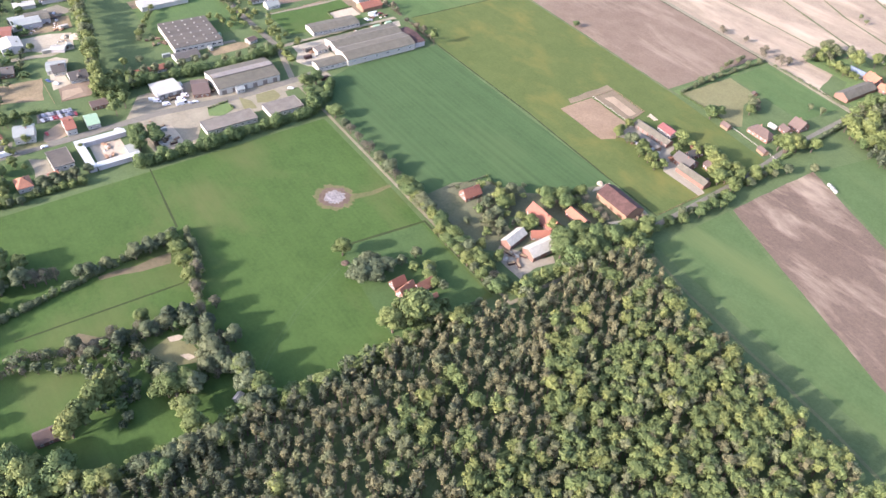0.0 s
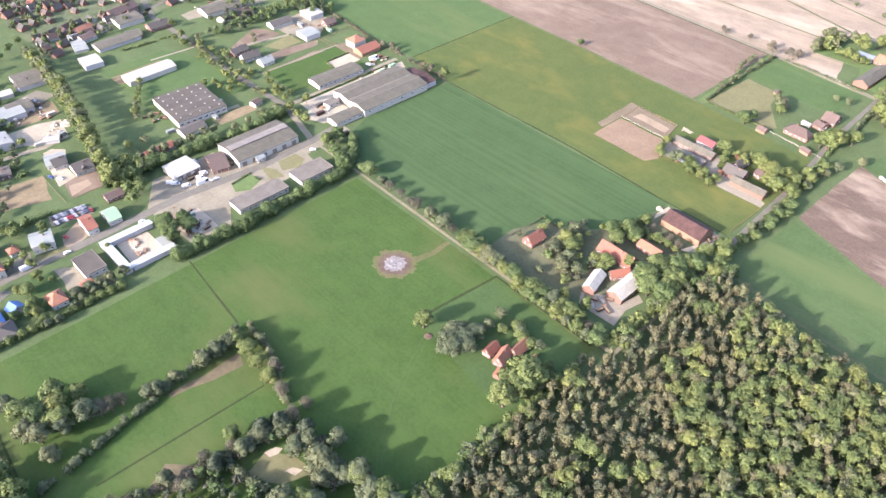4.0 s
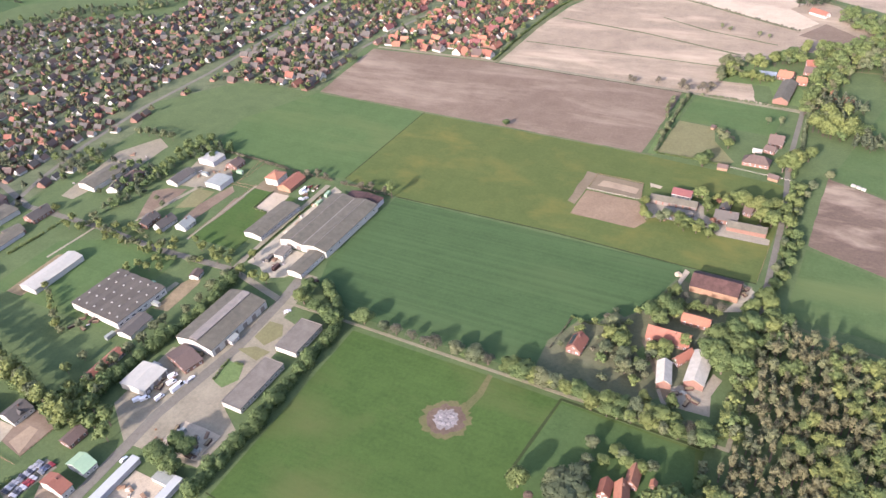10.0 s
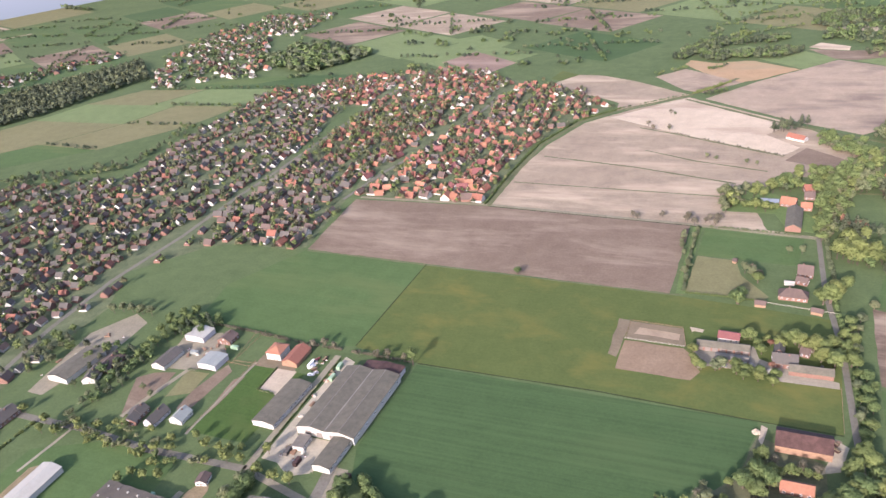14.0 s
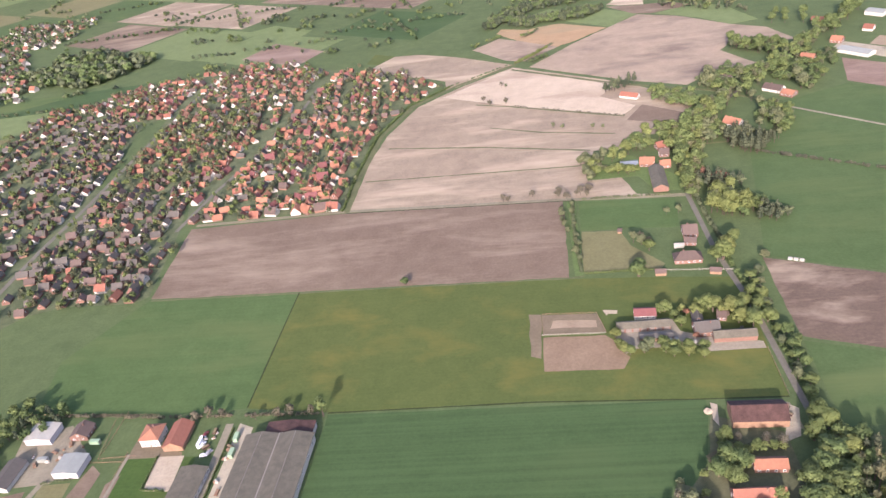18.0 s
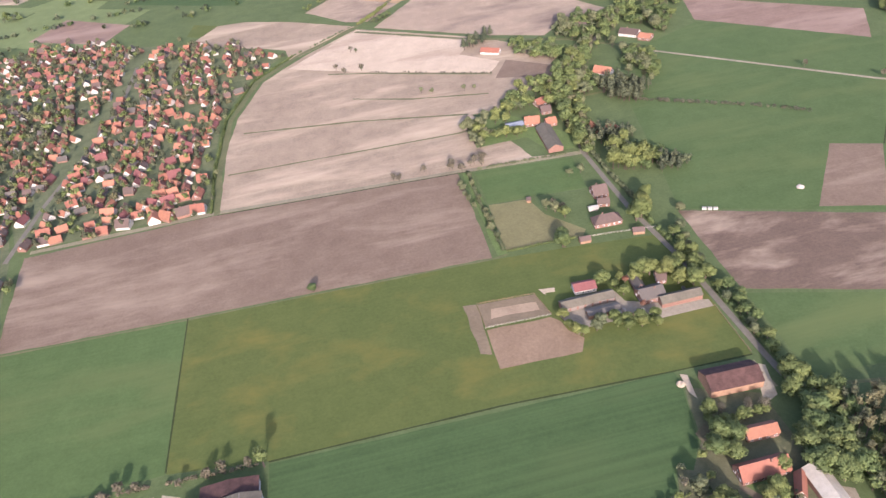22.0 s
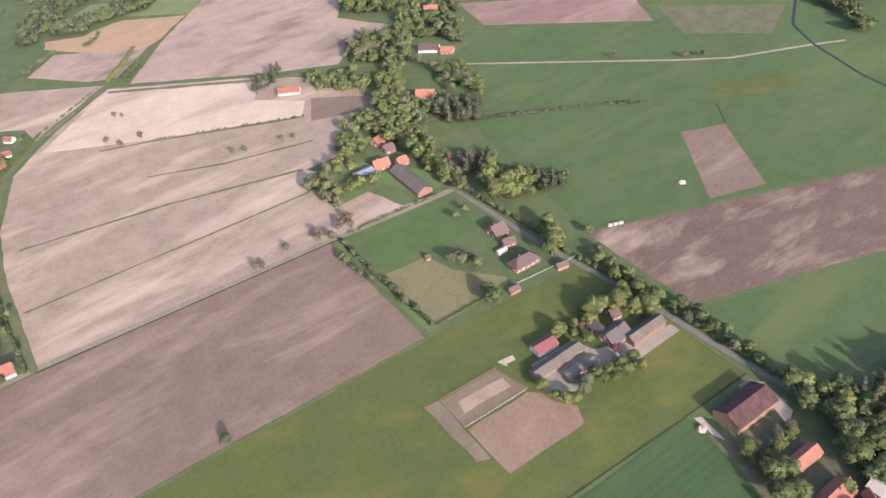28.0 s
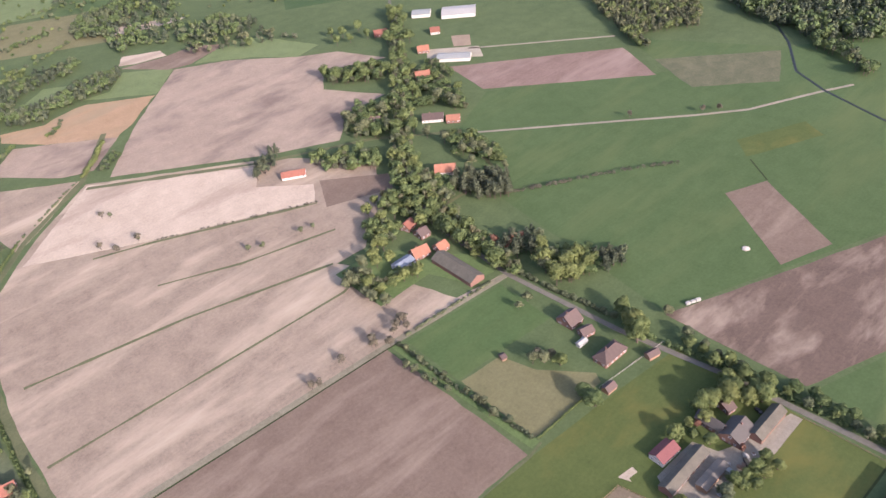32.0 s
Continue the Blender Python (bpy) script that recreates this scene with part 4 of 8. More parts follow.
def forest_kind(x, y):
    n = noise.noise((x * 0.02, y * 0.02, 0))
    m = noise.noise((x * 0.045, y * 0.045, 7))
    if x - 150 < 0.42 * (-250 - y) + 18 * n:
        return rng.choice(("pine", "pine", "pine", "tan"))
    if x > 205 + 60 * n + 0.18 * (-150 - y) or m > 0.32:
        return rng.choice(("oak", "lime", "tan", "oak", "dull"))
    return rng.choice(("pine", "dull", "tan", "tan", "tan", "tan", "pine", "tan"))


FOREST = [(153, -186), (164, -180), (163, -128), (167, -91), (203, -98), (242, -104), (280, -108), (340, -116), (352, -150), (335, -420), (154, -420)]
wood("forest", scatter(FOREST, 5.1, forest_kind, 11, 17, 2.3, 4.2), LEAVES, "dense mixed forest of dark pines and fresh green deciduous trees", 200, 0.36)
wood("forest_edge", scatter([(147, -190), (153, -190), (154, -420), (146, -420)], 4.5, lambda x, y: rng.choice(("lime", "lime", "oak", "dull")), 5, 9, 2.2, 3.4), LEAVES, "light green shrubs along the forest edge", 80, 0.6, "shrubs")
far = lambda x, y: rng.choice(("pine", "pine", "dull", "oak"))
LEAFY = lambda x, y: rng.choice(("oak", "lime", "dull", "oak", "tan"))
wood("wood_brookside", scatter([(572, 196), (556, 152), (524, 120), (540, 112), (575, 150), (590, 190)], 6, LEAFY, 9, 13, 3, 4.4), LEAVES, "wood beside the brook", 60, 0.9)
wood("wood_east", scatter([(577, 447), (634, 343), (564, 296), (515, 333), (489, 308), (480, 314), (548, 412)], 5.5, far, 8, 12, 2.6, 3.8), LEAVES, "young wood beyond the red field", 50, 0.9)
wood("wood_far_east", scatter([(650, 336), (614, 277), (583, 200), (600, 150), (660, 120), (900, 150), (900, 480), (720, 420)], 7.5, far, 10, 15, 3.6, 5.4), LEAVES, "dark forest beyond the brook", 32, 1.3)
wood("wood_north", scatter([(152, 815), (234, 786), (295, 925), (250, 1029)], 14, far, 8, 13, 3.6, 5.4), LEAVES, "wood among far fields", 24, 1.6)
wood("wood_belt", scatter([(202, 725), (323, 645), (304, 706), (229, 762)], 13, far, 8, 12, 3.2, 5), LEAVES, "belt of trees beyond the fields", 26, 1.5)
BELT = [(-1260, 40), (-1241, 260), (-1178, 327), (-1149, 424), (-1122, 533), (-1075, 637), (-1036, 744), (-985, 690), (-913, 627), (-940, 481), (-962, 398), (-1002, 315), (-1026, 229), (-1027, 137), (-1040, 40)]
wood("wood_far_west", scatter(BELT, 9, lambda x, y: rng.choice(("pine", "pine", "pine", "dull")), 11, 15, 4.2, 6.2), LEAVES, "long dark forest belt beyond the village", 22, 2.0, bark=False)
CONIFER = lambda x, y: rng.choice(("pine", "pine", "pine", "dull"))
for nm, poly, step, pick, lo, hi, words in (
        ("roadside_trees", [(161, 314), (208, 370), (247, 413), (285, 460), (375, 566), (425, 632), (434, 616), (385, 556), (297, 447), (221, 356), (178, 294)], 6.5, LEAFY, 8, 14, "dense tall trees along the country road"),
        ("roadside_trees", [(148, 312), (172, 300), (175, 272), (157, 200), (143, 160), (139, 172), (143, 237), (143, 266), (135, 284)], 6.2, LEAFY, 7, 12, "dense trees along the bend of the country road"),
        ("orchard_trees", [(70, 262), (68, 228), (112, 222), (112, 231), (82, 240), (78, 262)], 6, LEAFY, 5, 9, "orchard and shrubs round the farmstead"),
        ("garden_grove", [(104, 272), (118, 264), (132, 270), (128, 287), (115, 294)], 6, LEAFY, 7, 11, "grove behind the farmstead"),
        ("house_grove", [(102, 424), (122, 440), (134, 432), (124, 420), (104, 412)], 6, CONIFER, 7, 11, "dark trees beside a long red-roofed house"),
        ("house_grove", [(152, 408), (196, 372), (176, 346), (143, 386)], 6, LEAFY, 6, 10, "dense grove between house and road"),
        ("house_grove", [(196, 424), (236, 452), (262, 436), (214, 384), (197, 404)], 6.5, LEAFY, 6, 10, "trees round a house by the fields"),
        ("house_grove", [(262, 538), (316, 506), (290, 475), (254, 515)], 6.5, LEAFY, 8, 12, "block of trees by the ploughed field"),
        ("conifer_grove", [(200, 294), (215, 282), (236, 264), (211, 236), (192, 252), (190, 275)], 5.2, CONIFER, 9, 13, "dark conifers beside the pasture"),
        ("conifer_grove", [(172, 208), (188, 192), (174, 175), (156, 190)], 5.5, CONIFER, 8, 12, "dark conifers beside the road"),
        ("lime_grove", [(172, 172), (192, 148), (174, 131), (155, 145)], 6, lambda x, y: rng.choice(("lime", "lime", "oak")), 8, 12, "fresh green grove beside the road"),
        ("conifer_grove", [(194, 144), (205, 133), (192, 126), (178, 130)], 5, CONIFER, 7, 10, "small dark conifers at the pasture"),
        ("house_grove", [(248, 341), (261, 332), (257, 297), (241, 271), (230, 296), (230, 320)], 6, LEAFY, 6, 10, "trees behind the large white house"),
        ("house_grove", [(189, 314), (198, 296), (190, 276), (178, 263), (166, 278), (180, 300)], 6.5, LEAFY, 7, 11, "trees between the white house and the road"),
        ("house_grove", [(290, 435), (284, 413), (322, 405), (290, 359), (284, 366), (287, 392), (256, 402)], 7, LEAFY, 6, 10, "trees round two houses by the road"),
        ("house_grove", [(330, 491), (326, 470), (350, 474), (342, 435), (310, 404), (288, 432), (302, 446)], 7.5, LEAFY, 6, 10, "trees round a brick farmhouse")):
    wood(nm, scatter(poly, step, pick, lo, hi, 2.7, 4.2), LEAVES, words, 150, 0.46, "trees")
wood("estate_trees", scatter([(-360, -300), (-340, -330), (-160, -410), (-150, -380), (-200, -330)], 9, far, 4, 8, 2, 3.2), LEAVES, "garden trees between the yards", 50, 0.7, "trees")

hedge("hedge_estate", [(-58, -418), (-57, -335)], 5, 4.5, "hedge", "thick green hedge between estate and meadow")
hedge("hedge_estate_tall", [(-56, -300), (-55, -262), (-57, -215), (-58, -180)], 7.5, 8.5, "leaf_oak", "tall thick hedgerow between estate and meadow", 2.0, size=0.75)
hedge("hedge_avenue_corner", [(-60, -178), (-72, -160), (-86, -150)], 7, 8, "leaf_oak", "trees at the corner of the avenue", 2.0, size=0.75)
hedge("hedge_meadow", [(13, -306), (20, -330), (24, -350), (28, -372), (34, -400), (38, -420)], 4.2, 4.5, "leaf_dull", "uneven hedgerow in the meadow", 2.0, 0.12)
hedge("hedge_meadow_cross", [(15, -300), (30, -302), (48, -306), (62, -312), (76, -316)], 4.5, 6, "leaf_dull", "tall hedgerow in the meadow", 2.0, 0.1)
hedge("hedge_clearing", [(62, -405), (72, -375), (78, -350), (84, -322), (100, -316), (116, -318), (120, -335)], 6, 5, "leaf_bare", "grey brown thicket round the clearing", 1.8, 0.05)
hedge("hedge_clearing_south", [(84, -352), (96, -350), (108, -345), (118, -345)], 5, 4.5, "leaf_dull", "thicket south of the clearing", 1.8)
hedge("hedge_ditch", [(-24, -426), (10, -424), (46, -428)], 3, 2.5, "leaf_dull", "low hedge along a ditch", 1.8, 0.2)
hedge("hedge_paddock", [(52, 80), (51, 110), (51, 140), (53, 184)], 2.6, 2.4, "leaf_dull", "loose shrub row beside the paddock", 2.2, 0.25)
hedge("hedge_paddock_front", [(54, 78), (80, 78), (98, 77)], 1.1, 1.8, "hedge", "clipped dark hedge of the paddock", 5, size=0.3)
hedge("hedge_track", [(60, 186), (90, 184), (128, 181)], 2.0, 1.8, "leaf_dull", "thin hedge along the field track", 2.4, 0.3)
hedge("hedge_road_east", [(157, -60), (155, 0), (154, 30), (150, 62), (148, 95)], 3.2, 3.2, "leaf_oak", "roadside shrubs", 2.0, 0.3)
hedge("hedge_road_north", [(150, 100), (147, 140), (146, 176)], 3.2, 3.6, "leaf_dull", "roadside shrubs", 2.0, 0.2)
hedge("hedge_pasture", [(208, 244), (246, 220), (287, 194), (320, 167)], 3.4, 2.8, "leaf_bare", "broken shrub row in the pasture", 1.8, 0.4)
patch("farm_garden", [(55.5, -140), (65.5, -117.5), (75.5, -115.5), (80.5, -103.5), (87, -106.5), (97.5, -92), (105, -60), (138, -75), (138, -140), (112, -165), (57, -166)], M["yard_grass"], "shady farm garden with bare soil and grass", "garden", h=0.05, wob=0.5)
wood("farm_shrubs", scatter([(60, -126), (80, -104), (100, -94), (104, -108), (98, -120), (112, -130), (110, -164), (82, -164), (80, -146), (62, -146)], 8.6, lambda x, y: rng.choice(("dull", "dull", "bare", "lime", "oak")), 3, 6.5, 1.5, 2.9), LEAVES, "loose shrubs and fruit trees of the farm garden", 110, 0.55, "shrubs")
wood("farm_edge_trees", scatter([(102, -81), (118, -84), (134, -85), (134, -91), (108, -91), (101, -88)], 6, lambda x, y: rng.choice(("lime", "dull", "oak")), 3.5, 5.5, 2.0, 3.0), LEAVES, "row of trees beside the old barn", 110, 0.6, "trees")
wood("estate_garden_trees", scatter([(-300, -165), (-205, -168), (-205, -150), (-250, -142), (-300, -145)], 8, lambda x, y: rng.choice(("lime", "oak", "dull")), 4, 7, 1.8, 3), LEAVES, "garden trees along the estate street", 100, 0.55, "trees")
wood("estate_thicket", scatter([(-165, -300), (-140, -296), (-146, -268), (-158, -266), (-172, -285)], 6, lambda x, y: rng.choice(("lime", "oak", "dull")), 6, 11, 2.4, 3.8), LEAVES, "tall thicket beside the depot", 110, 0.65, "trees")
wood("warehouse_trees", scatter([(-330, -75), (-290, -75), (-284, -130), (-300, -140), (-310, -120), (-318, -85)], 8, far, 5, 9, 2.2, 3.4), LEAVES, "trees round the warehouse", 100, 0.6, "trees")
wood("garden_row_north", scatter([(-300, -30), (-270, -28), (-262, -45), (-300, -60)], 7, far, 6, 10, 2.2, 3.4), LEAVES, "dark trees at the edge of the rye field", 100, 0.6, "trees")
wood("grove_meadow", scatter([(60, -408), (76, -372), (82, -326), (120, -314), (130, -338), (128, -352), (114, -344), (110, -324), (94, -326), (84, -336), (88, -352), (106, -346), (120, -352), (128, -372), (112, -380), (88, -378), (72, -410)], 5.6, lambda x, y: rng.choice(("dull", "bare", "dull", "oak", "pine")), 5, 9, 2.0, 3.4), LEAVES, "grey green thicket round a clearing in the meadow", 120, 0.5, "thicket")
wood("grove_west", scatter([(12, -426), (40, -424), (62, -426), (84, -440), (90, -455), (10, -460)], 7, lambda x, y: rng.choice(("oak", "dull", "lime")), 13, 18, 3.2, 4.8), LEAVES, "tall mixed trees along the south edge of the meadow", 150, 0.5, "trees")
wood("grove_south", scatter([(110, -425), (120, -412), (134, -405), (150, -392), (150, -430), (110, -440)], 6, lambda x, y: rng.choice(("oak", "lime", "dull")), 8, 13, 2.8, 4.2), LEAVES, "tall mixed trees at the meadow corner", 130, 0.6, "trees")
hedge("hedge_balk", [(4, 410), (60, 380), (115, 351)], 1.8, 1.6, "leaf_bare", "sparse shrubs on a balk", 1.8, 0.7)
hedge("hedge_lane", [(-64, 493), (-40, 512), (4, 548)], 2.4, 2, "leaf_dull", "shrubs along a lane", 1.8, 0.5)
hedge("hedge_lane_bright", [(12, 552), (32, 574), (50, 600)], 5, 3.5, "leaf_lime", "bright green shrubs along a lane", 2.0)
hedge("hedge_village_edge", [(-139, 203), (-139, 265), (-132, 362), (-107, 442), (-66, 490)], 2.5, 2.2, "hedge", "hedge along the village edge", 2.0, 0.15)
hedge("hedge_hall", [(-154.5, -146), (-154.5, -52)], 1.0, 1.3, "hedge", "clipped hedge between lane and hall yard", 5, size=0.3)
hedge("hedge_estate_inner", [(-152, -285), (-151, -262), (-148, -232), (-145, -200), (-147, -165)], 8, 7.5, "leaf_oak", "hedgerow behind the factory hall", 2.0, size=0.7)
hedge("hedge_gardens_north", [(-275, -34), (-240, -36), (-205, -40), (-160, -42), (-106, -44)], 2.4, 2.0, "leaf_bare", "brownish hedge between gardens and fields", 2.0, 0.35)
hedge("hedge_row_trees", [(-150, -300), (-180, -292), (-230, -285), (-290, -275), (-350, -264)], 5, 4, "leaf_oak", "undergrowth of the tall tree row", 1.8, size=0.7)

wood("farm_lane_trees", scatter([(151, -170), (163, -170), (163, -75), (157, -72), (151, -95), (150, -140)], 5.6, lambda x, y: rng.choice(("oak", "dull", "lime", "tan")), 7, 12, 2.2, 3.8), LEAVES, "mixed trees over the farm track", 150, 0.5, "trees")

AV = random.Random(3)
for i in range(30):
    if i in (1, 4, 8, 13):
        continue
    tree(-46 + i * 6.6 + AV.uniform(-1.5, 1.5), -168.8 - i * 0.15 + AV.uniform(-0.7, 0.7), AV.choice(("lime", "lime", "oak", "dull", "bare")), AV.uniform(5, 8.5), "light green avenue tree beside the narrow lane", "avenue trees", wide=AV.uniform(1.1, 1.5))
for i in range(9):
    tree(92 + i * 7 + AV.uniform(-2, 2), -178.4 + AV.uniform(-0.6, 0.6), AV.choice(("lime", "oak", "dull")), AV.uniform(6, 9), "light green avenue tree beside the narrow lane", "avenue trees")
for i in range(12):
    tree(156 + AV.uniform(-1, 1), -62 + i * 11 + AV.uniform(-3, 3), AV.choice(("oak", "dull", "lime")), AV.uniform(4, 7), "small roadside tree in spring leaf", "roadside trees")

# ---- more kinds of buildings ----
def sawtooth(x, y, rz, w, l, h):
    """A wide factory hall: shallow roof bays and rows of small roof lights."""
    e = empty("factory_hall", pose(x, y, 0, 0, 0, rz), "wide factory hall with a dark roof dotted with white roof lights", "hall")
    hw, hl = w / 2, l / 2
    part("wall", box_bm(-hw, hw, -hl, hl, -0.3, h), M["wall_white"], e)
    bays = 4
    prof = [(-hw - 0.3, h + 0.004)]
    for i in range(bays):
        x0 = -hw + i * w / bays
        prof += [(x0 + w / bays / 2, h + 1.1), (x0 + w / bays - (0.01 if i < bays - 1 else -0.3), h + 0.35)]
    prof[-1] = (hw + 0.3, h + 0.3)
    prof += [(hw + 0.3, h + 0.004)]
    prof.insert(1, (-hw - 0.3, h + 0.3))
    rf = part("roof", prism_bm(prof, -hl - 0.3, hl + 0.3), M["roof_brown_flat"], e)
    for i in range(6):
        for j in range(5):
            xx, yy = -hw + (i + 0.5) * w / 6, -hl + (j + 0.5) * l / 5
            part("skylight", box_bm(-0.55, 0.55, -0.55, 0.55, 0, 0.6, 0.12), M["roof_white"], rf).location = (xx, yy, h + 0.7)
    for i in range(8):
        window_into(e, hw + 0.03, -hl + (i + 0.5) * l / 8, 2.6, 3, 1.4, "x+")
    return e


def greenhouse(x, y, rz, w, l):
    e = empty("greenhouse", pose(x, y, 0, 0, 0, rz), "row of glass greenhouse bays with grey roofs", "greenhouse")
    n = 5
    for i in range(n):
        a = -w / 2 + i * w / n
        b = w / n - 0.15
        part("bay", prism_bm([(a, -0.2), (a + b, -0.2), (a + b, 2.4), (a + b / 2, 3.6), (a, 2.4)], -l / 2, l / 2), M["roof_bluegrey"], e)
    return e


def courtyard_stable():
    e = empty("courtyard_stable", pose(-82, -312, 0), "U-shaped low stable wings with whitish roofs round a sandy court", "stable")
    for a in ((-17, -11.5, -17, 15), (-11.4, 17, -17, -12), (12, 17, -11.9, 15)):
        part("wing", box_bm(a[0] + 0.4, a[1] - 0.4, a[2] + 0.4, a[3] - 0.4, -0.3, 3.0), M["wall_grey"], e)
        bm = box_bm(a[0], a[1], a[2], a[3], 3.004, 3.25, 0.04)
        for v in bm.verts:
            v.co.z += 0.05 * (v.co.x - a[0]) if a[1] - a[0] < 8 else 0.05 * (v.co.y - a[2])
        part("roof", bm, M["roof_paleblue"], e)
    part("lean_to", box_bm(2, 11.6, 9, 14.6, -0.3, 2.6), M["wall_grey"], e)
    part("lean_to_roof", box_bm(1.7, 11.8, 8.7, 14.9, 2.604, 2.8, 0.03), M["roof_bluegrey"], e)
    return e


CAR_MESHES = {}
CAR_PAINT = {}


def car(x, y, rz, paint, label, long=4.3, high=1.45, name="car", cat="car"):
    """A car or van: body with cabin, glass, four wheels with rims, lights."""
    if paint not in CAR_PAINT:
        CAR_PAINT[paint] = plain_mat("paint", paint, 0.3, 0.05, spec=0.5)
    e = empty(name, pose(x, y, 0.12, 0, 0, rz), label, cat)
    key = (long, high)
    if key not in CAR_MESHES:
        hl, hw = long / 2, 0.88
        van = high > 1.8
        prof = [(-hl, 0.3), (hl, 0.3), (hl, 0.75), (hl * 0.95, 0.85)]
        prof += [(hl * 0.7, 1.05), (hl * 0.55, high), (-hl, high)] if van else [(hl * 0.45, 0.92), (hl * 0.15, high), (-hl * 0.55, high), (-hl * 0.85, 0.98), (-hl, 0.92)]
        a = prism_bm(prof, -hw, hw)
        bmesh.ops.bevel(a, geom=a.edges[:], offset=0.06, segments=1, affect="EDGES")
        b = prism_bm([(hl * 0.42, 0.95), (hl * 0.16, high - 0.09), (-hl * 0.5, high - 0.09), (-hl * 0.75, 0.98)] if not van else [(hl * 0.69, 1.1), (hl * 0.57, high - 0.12), (hl * 0.2, high - 0.12), (hl * 0.2, 1.1)], -hw - 0.015, hw + 0.015)
        c = bmesh.new()
        bmesh.ops.create_cone(c, cap_ends=True, segments=12, radius1=0.32, radius2=0.32, depth=0.2, matrix=pose(0, 0, 0, 90, 0, 0))
        d = bmesh.new()
        bmesh.ops.create_cone(d, cap_ends=True, segments=10, radius1=0.2, radius2=0.18, depth=0.24, matrix=pose(0, 0, 0, 90, 0, 0))
        made = []
        for nm, q in (("body", a), ("glass", b), ("wheel", c), ("rim", d)):
            me = bpy.data.meshes.new(nm)
            q.to_mesh(me)
            q.free()
            made.append(me)
        made[1].materials.append(M["glass"])
        made[2].materials.append(M["rubber"])
        made[3].materials.append(M["metal"])
        made[0].materials.append(None)
        CAR_MESHES[key] = made
    body, glass, wheel, rim = CAR_MESHES[key]
    bo = share("body", body, e, Matrix())
    bo.material_slots[0].link = "OBJECT"
    bo.material_slots[0].material = CAR_PAINT[paint]
    share("glass", glass, e, Matrix())
    for sx in (-0.3, 0.3):
        for sy in (-0.8, 0.8):
            w = share("wheel", wheel, e, pose(sx * long, sy, 0.32))
            share("rim", rim, w, Matrix())
    return e


def fence(name, pts, label, high=1.2, step=2.5, mat="wall_wood", rails=2):
    """Posts with rails along a line of points."""
    e = empty(name, pose(pts[0][0], pts[0][1], 0), label, "fence")
    o = Vector((pts[0][0], pts[0][1], 0))
    post = bpy.data.meshes.new("post")
    bm = box_bm(-0.07, 0.07, -0.07, 0.07, -0.3, high, 0.015)
    bm.to_mesh(post)
    bm.free()
    post.materials.append(M[mat])
    for a, b in zip(pts, pts[1:]):
        a, b = Vector((*a, 0)) - o, Vector((*b, 0)) - o
        d = b - a
        n = max(1, round(d.length / step))
        ang = math.degrees(math.atan2(d.y, d.x))
        for i in range(n):
            p = a.lerp(b, i / n)
            share("post", post, e, pose(p.x, p.y, 0, 0, 0, ang))
        for k in range(rails):
            z = high * (0.45 + 0.45 * k)
            bm = box_bm(0, d.length, -0.03, 0.03, z, z + 0.1)
            part("rail", bm, M[mat], e).matrix_basis = pose(a.x, a.y, 0, 0, 0, ang)
    return e

# ---- buildings ----
twin_hall(-123.4, -93.9, -1.3, 38.4, 60.5, 5.2, 7.4, "roof_eternit", "wall_white", "very large industrial hall with a weathered grey double gable roof")
hall(-118.6, -57.7, -1.4, 27.0, 8.7, 4.2, 5.6, "roof_rust", "wall_grey", "low lean-to with a rusty brown roof behind the large hall", name="shed", cat="shed")
hall(-112.5, -136.7, -2.0, 11.1, 23.7, 3.8, 5.0, "roof_eternit", "wall_white", "office annex with white walls and a grey roof", name="office_annex", cat="building", strip_windows=True)
hall(-166.1, -104.0, -2.3, 15.4, 41.9, 3.6, 5.0, "roof_eternit", "wall_white", "long white workshop with a grey shallow roof", name="workshop", strip_windows=True)
house(-184.8, -57.6, 0.5, 11.7, 19.3, 3.2, 6.2, "roof_red", "wall_wood", "open barn with a bright red tiled roof", name="barn", cat="barn", windows=False, chimney=False)
house(-199.9, -57.0, 1.3, 11.1, 12.2, 5.5, 8.5, "roof_orange", "wall_white", "white two-storey villa with an orange hipped roof", hip=True)
hall(-272.0, -50.3, -0.9, 16.3, 13.8, 4, 5, "roof_white", "wall_grey", "small hall with a white metal roof", name="storage_hall")
house(-247.5, -50.0, 0.7, 10.8, 10.7, 3, 6, "roof_brown", "wall_brick", "small house with a brown roof and orange walls")
hall(-240.5, -76.7, -1.4, 15.1, 14.3, 4, 4.8, "roof_bluegrey", "wall_grey", "hall with a pale blue-grey metal roof", name="storage_hall")
hall(-275.8, -81.8, -1.8, 11.4, 20.4, 3, 5.5, "roof_grey", "wall_white", "narrow shed with a dark roof and a white arched front", name="shed")
house(-253.7, -133.8, 0.6, 8.6, 7.1, 3, 6, "roof_grey", "wall_brick", "dark-roofed detached house by the estate road")
house(-238.9, -135.9, -1.5, 8.3, 15.1, 3, 6.5, "roof_grey", "wall_grey", "grey-roofed detached house with a light facade")
house(-223.7, -131.2, 0.9, 9.2, 11.1, 3, 6, "roof_bluegrey", "wall_white", "white house with a pale grey-green roof")
hall(-124.8, -202.3, -1.2, 27.7, 46.7, 5.2, 8.0, "roof_eternit", "wall_white", "large white factory hall with a grey corrugated roof", gates=6, lantern=True)
house(-124.6, -234.6, -15.1, 19.8, 11.4, 3, 5.5, "roof_brown", "wall_brick", "red brick building with a dark roof and roof lights", name="brick_workshop", cat="building", chimney=False)
hall(-134.2, -255.9, 2.3, 17.3, 17.7, 4, 5, "roof_white", "wall_white", "white depot hall with a pale vaulted roof", name="depot", gates=3)
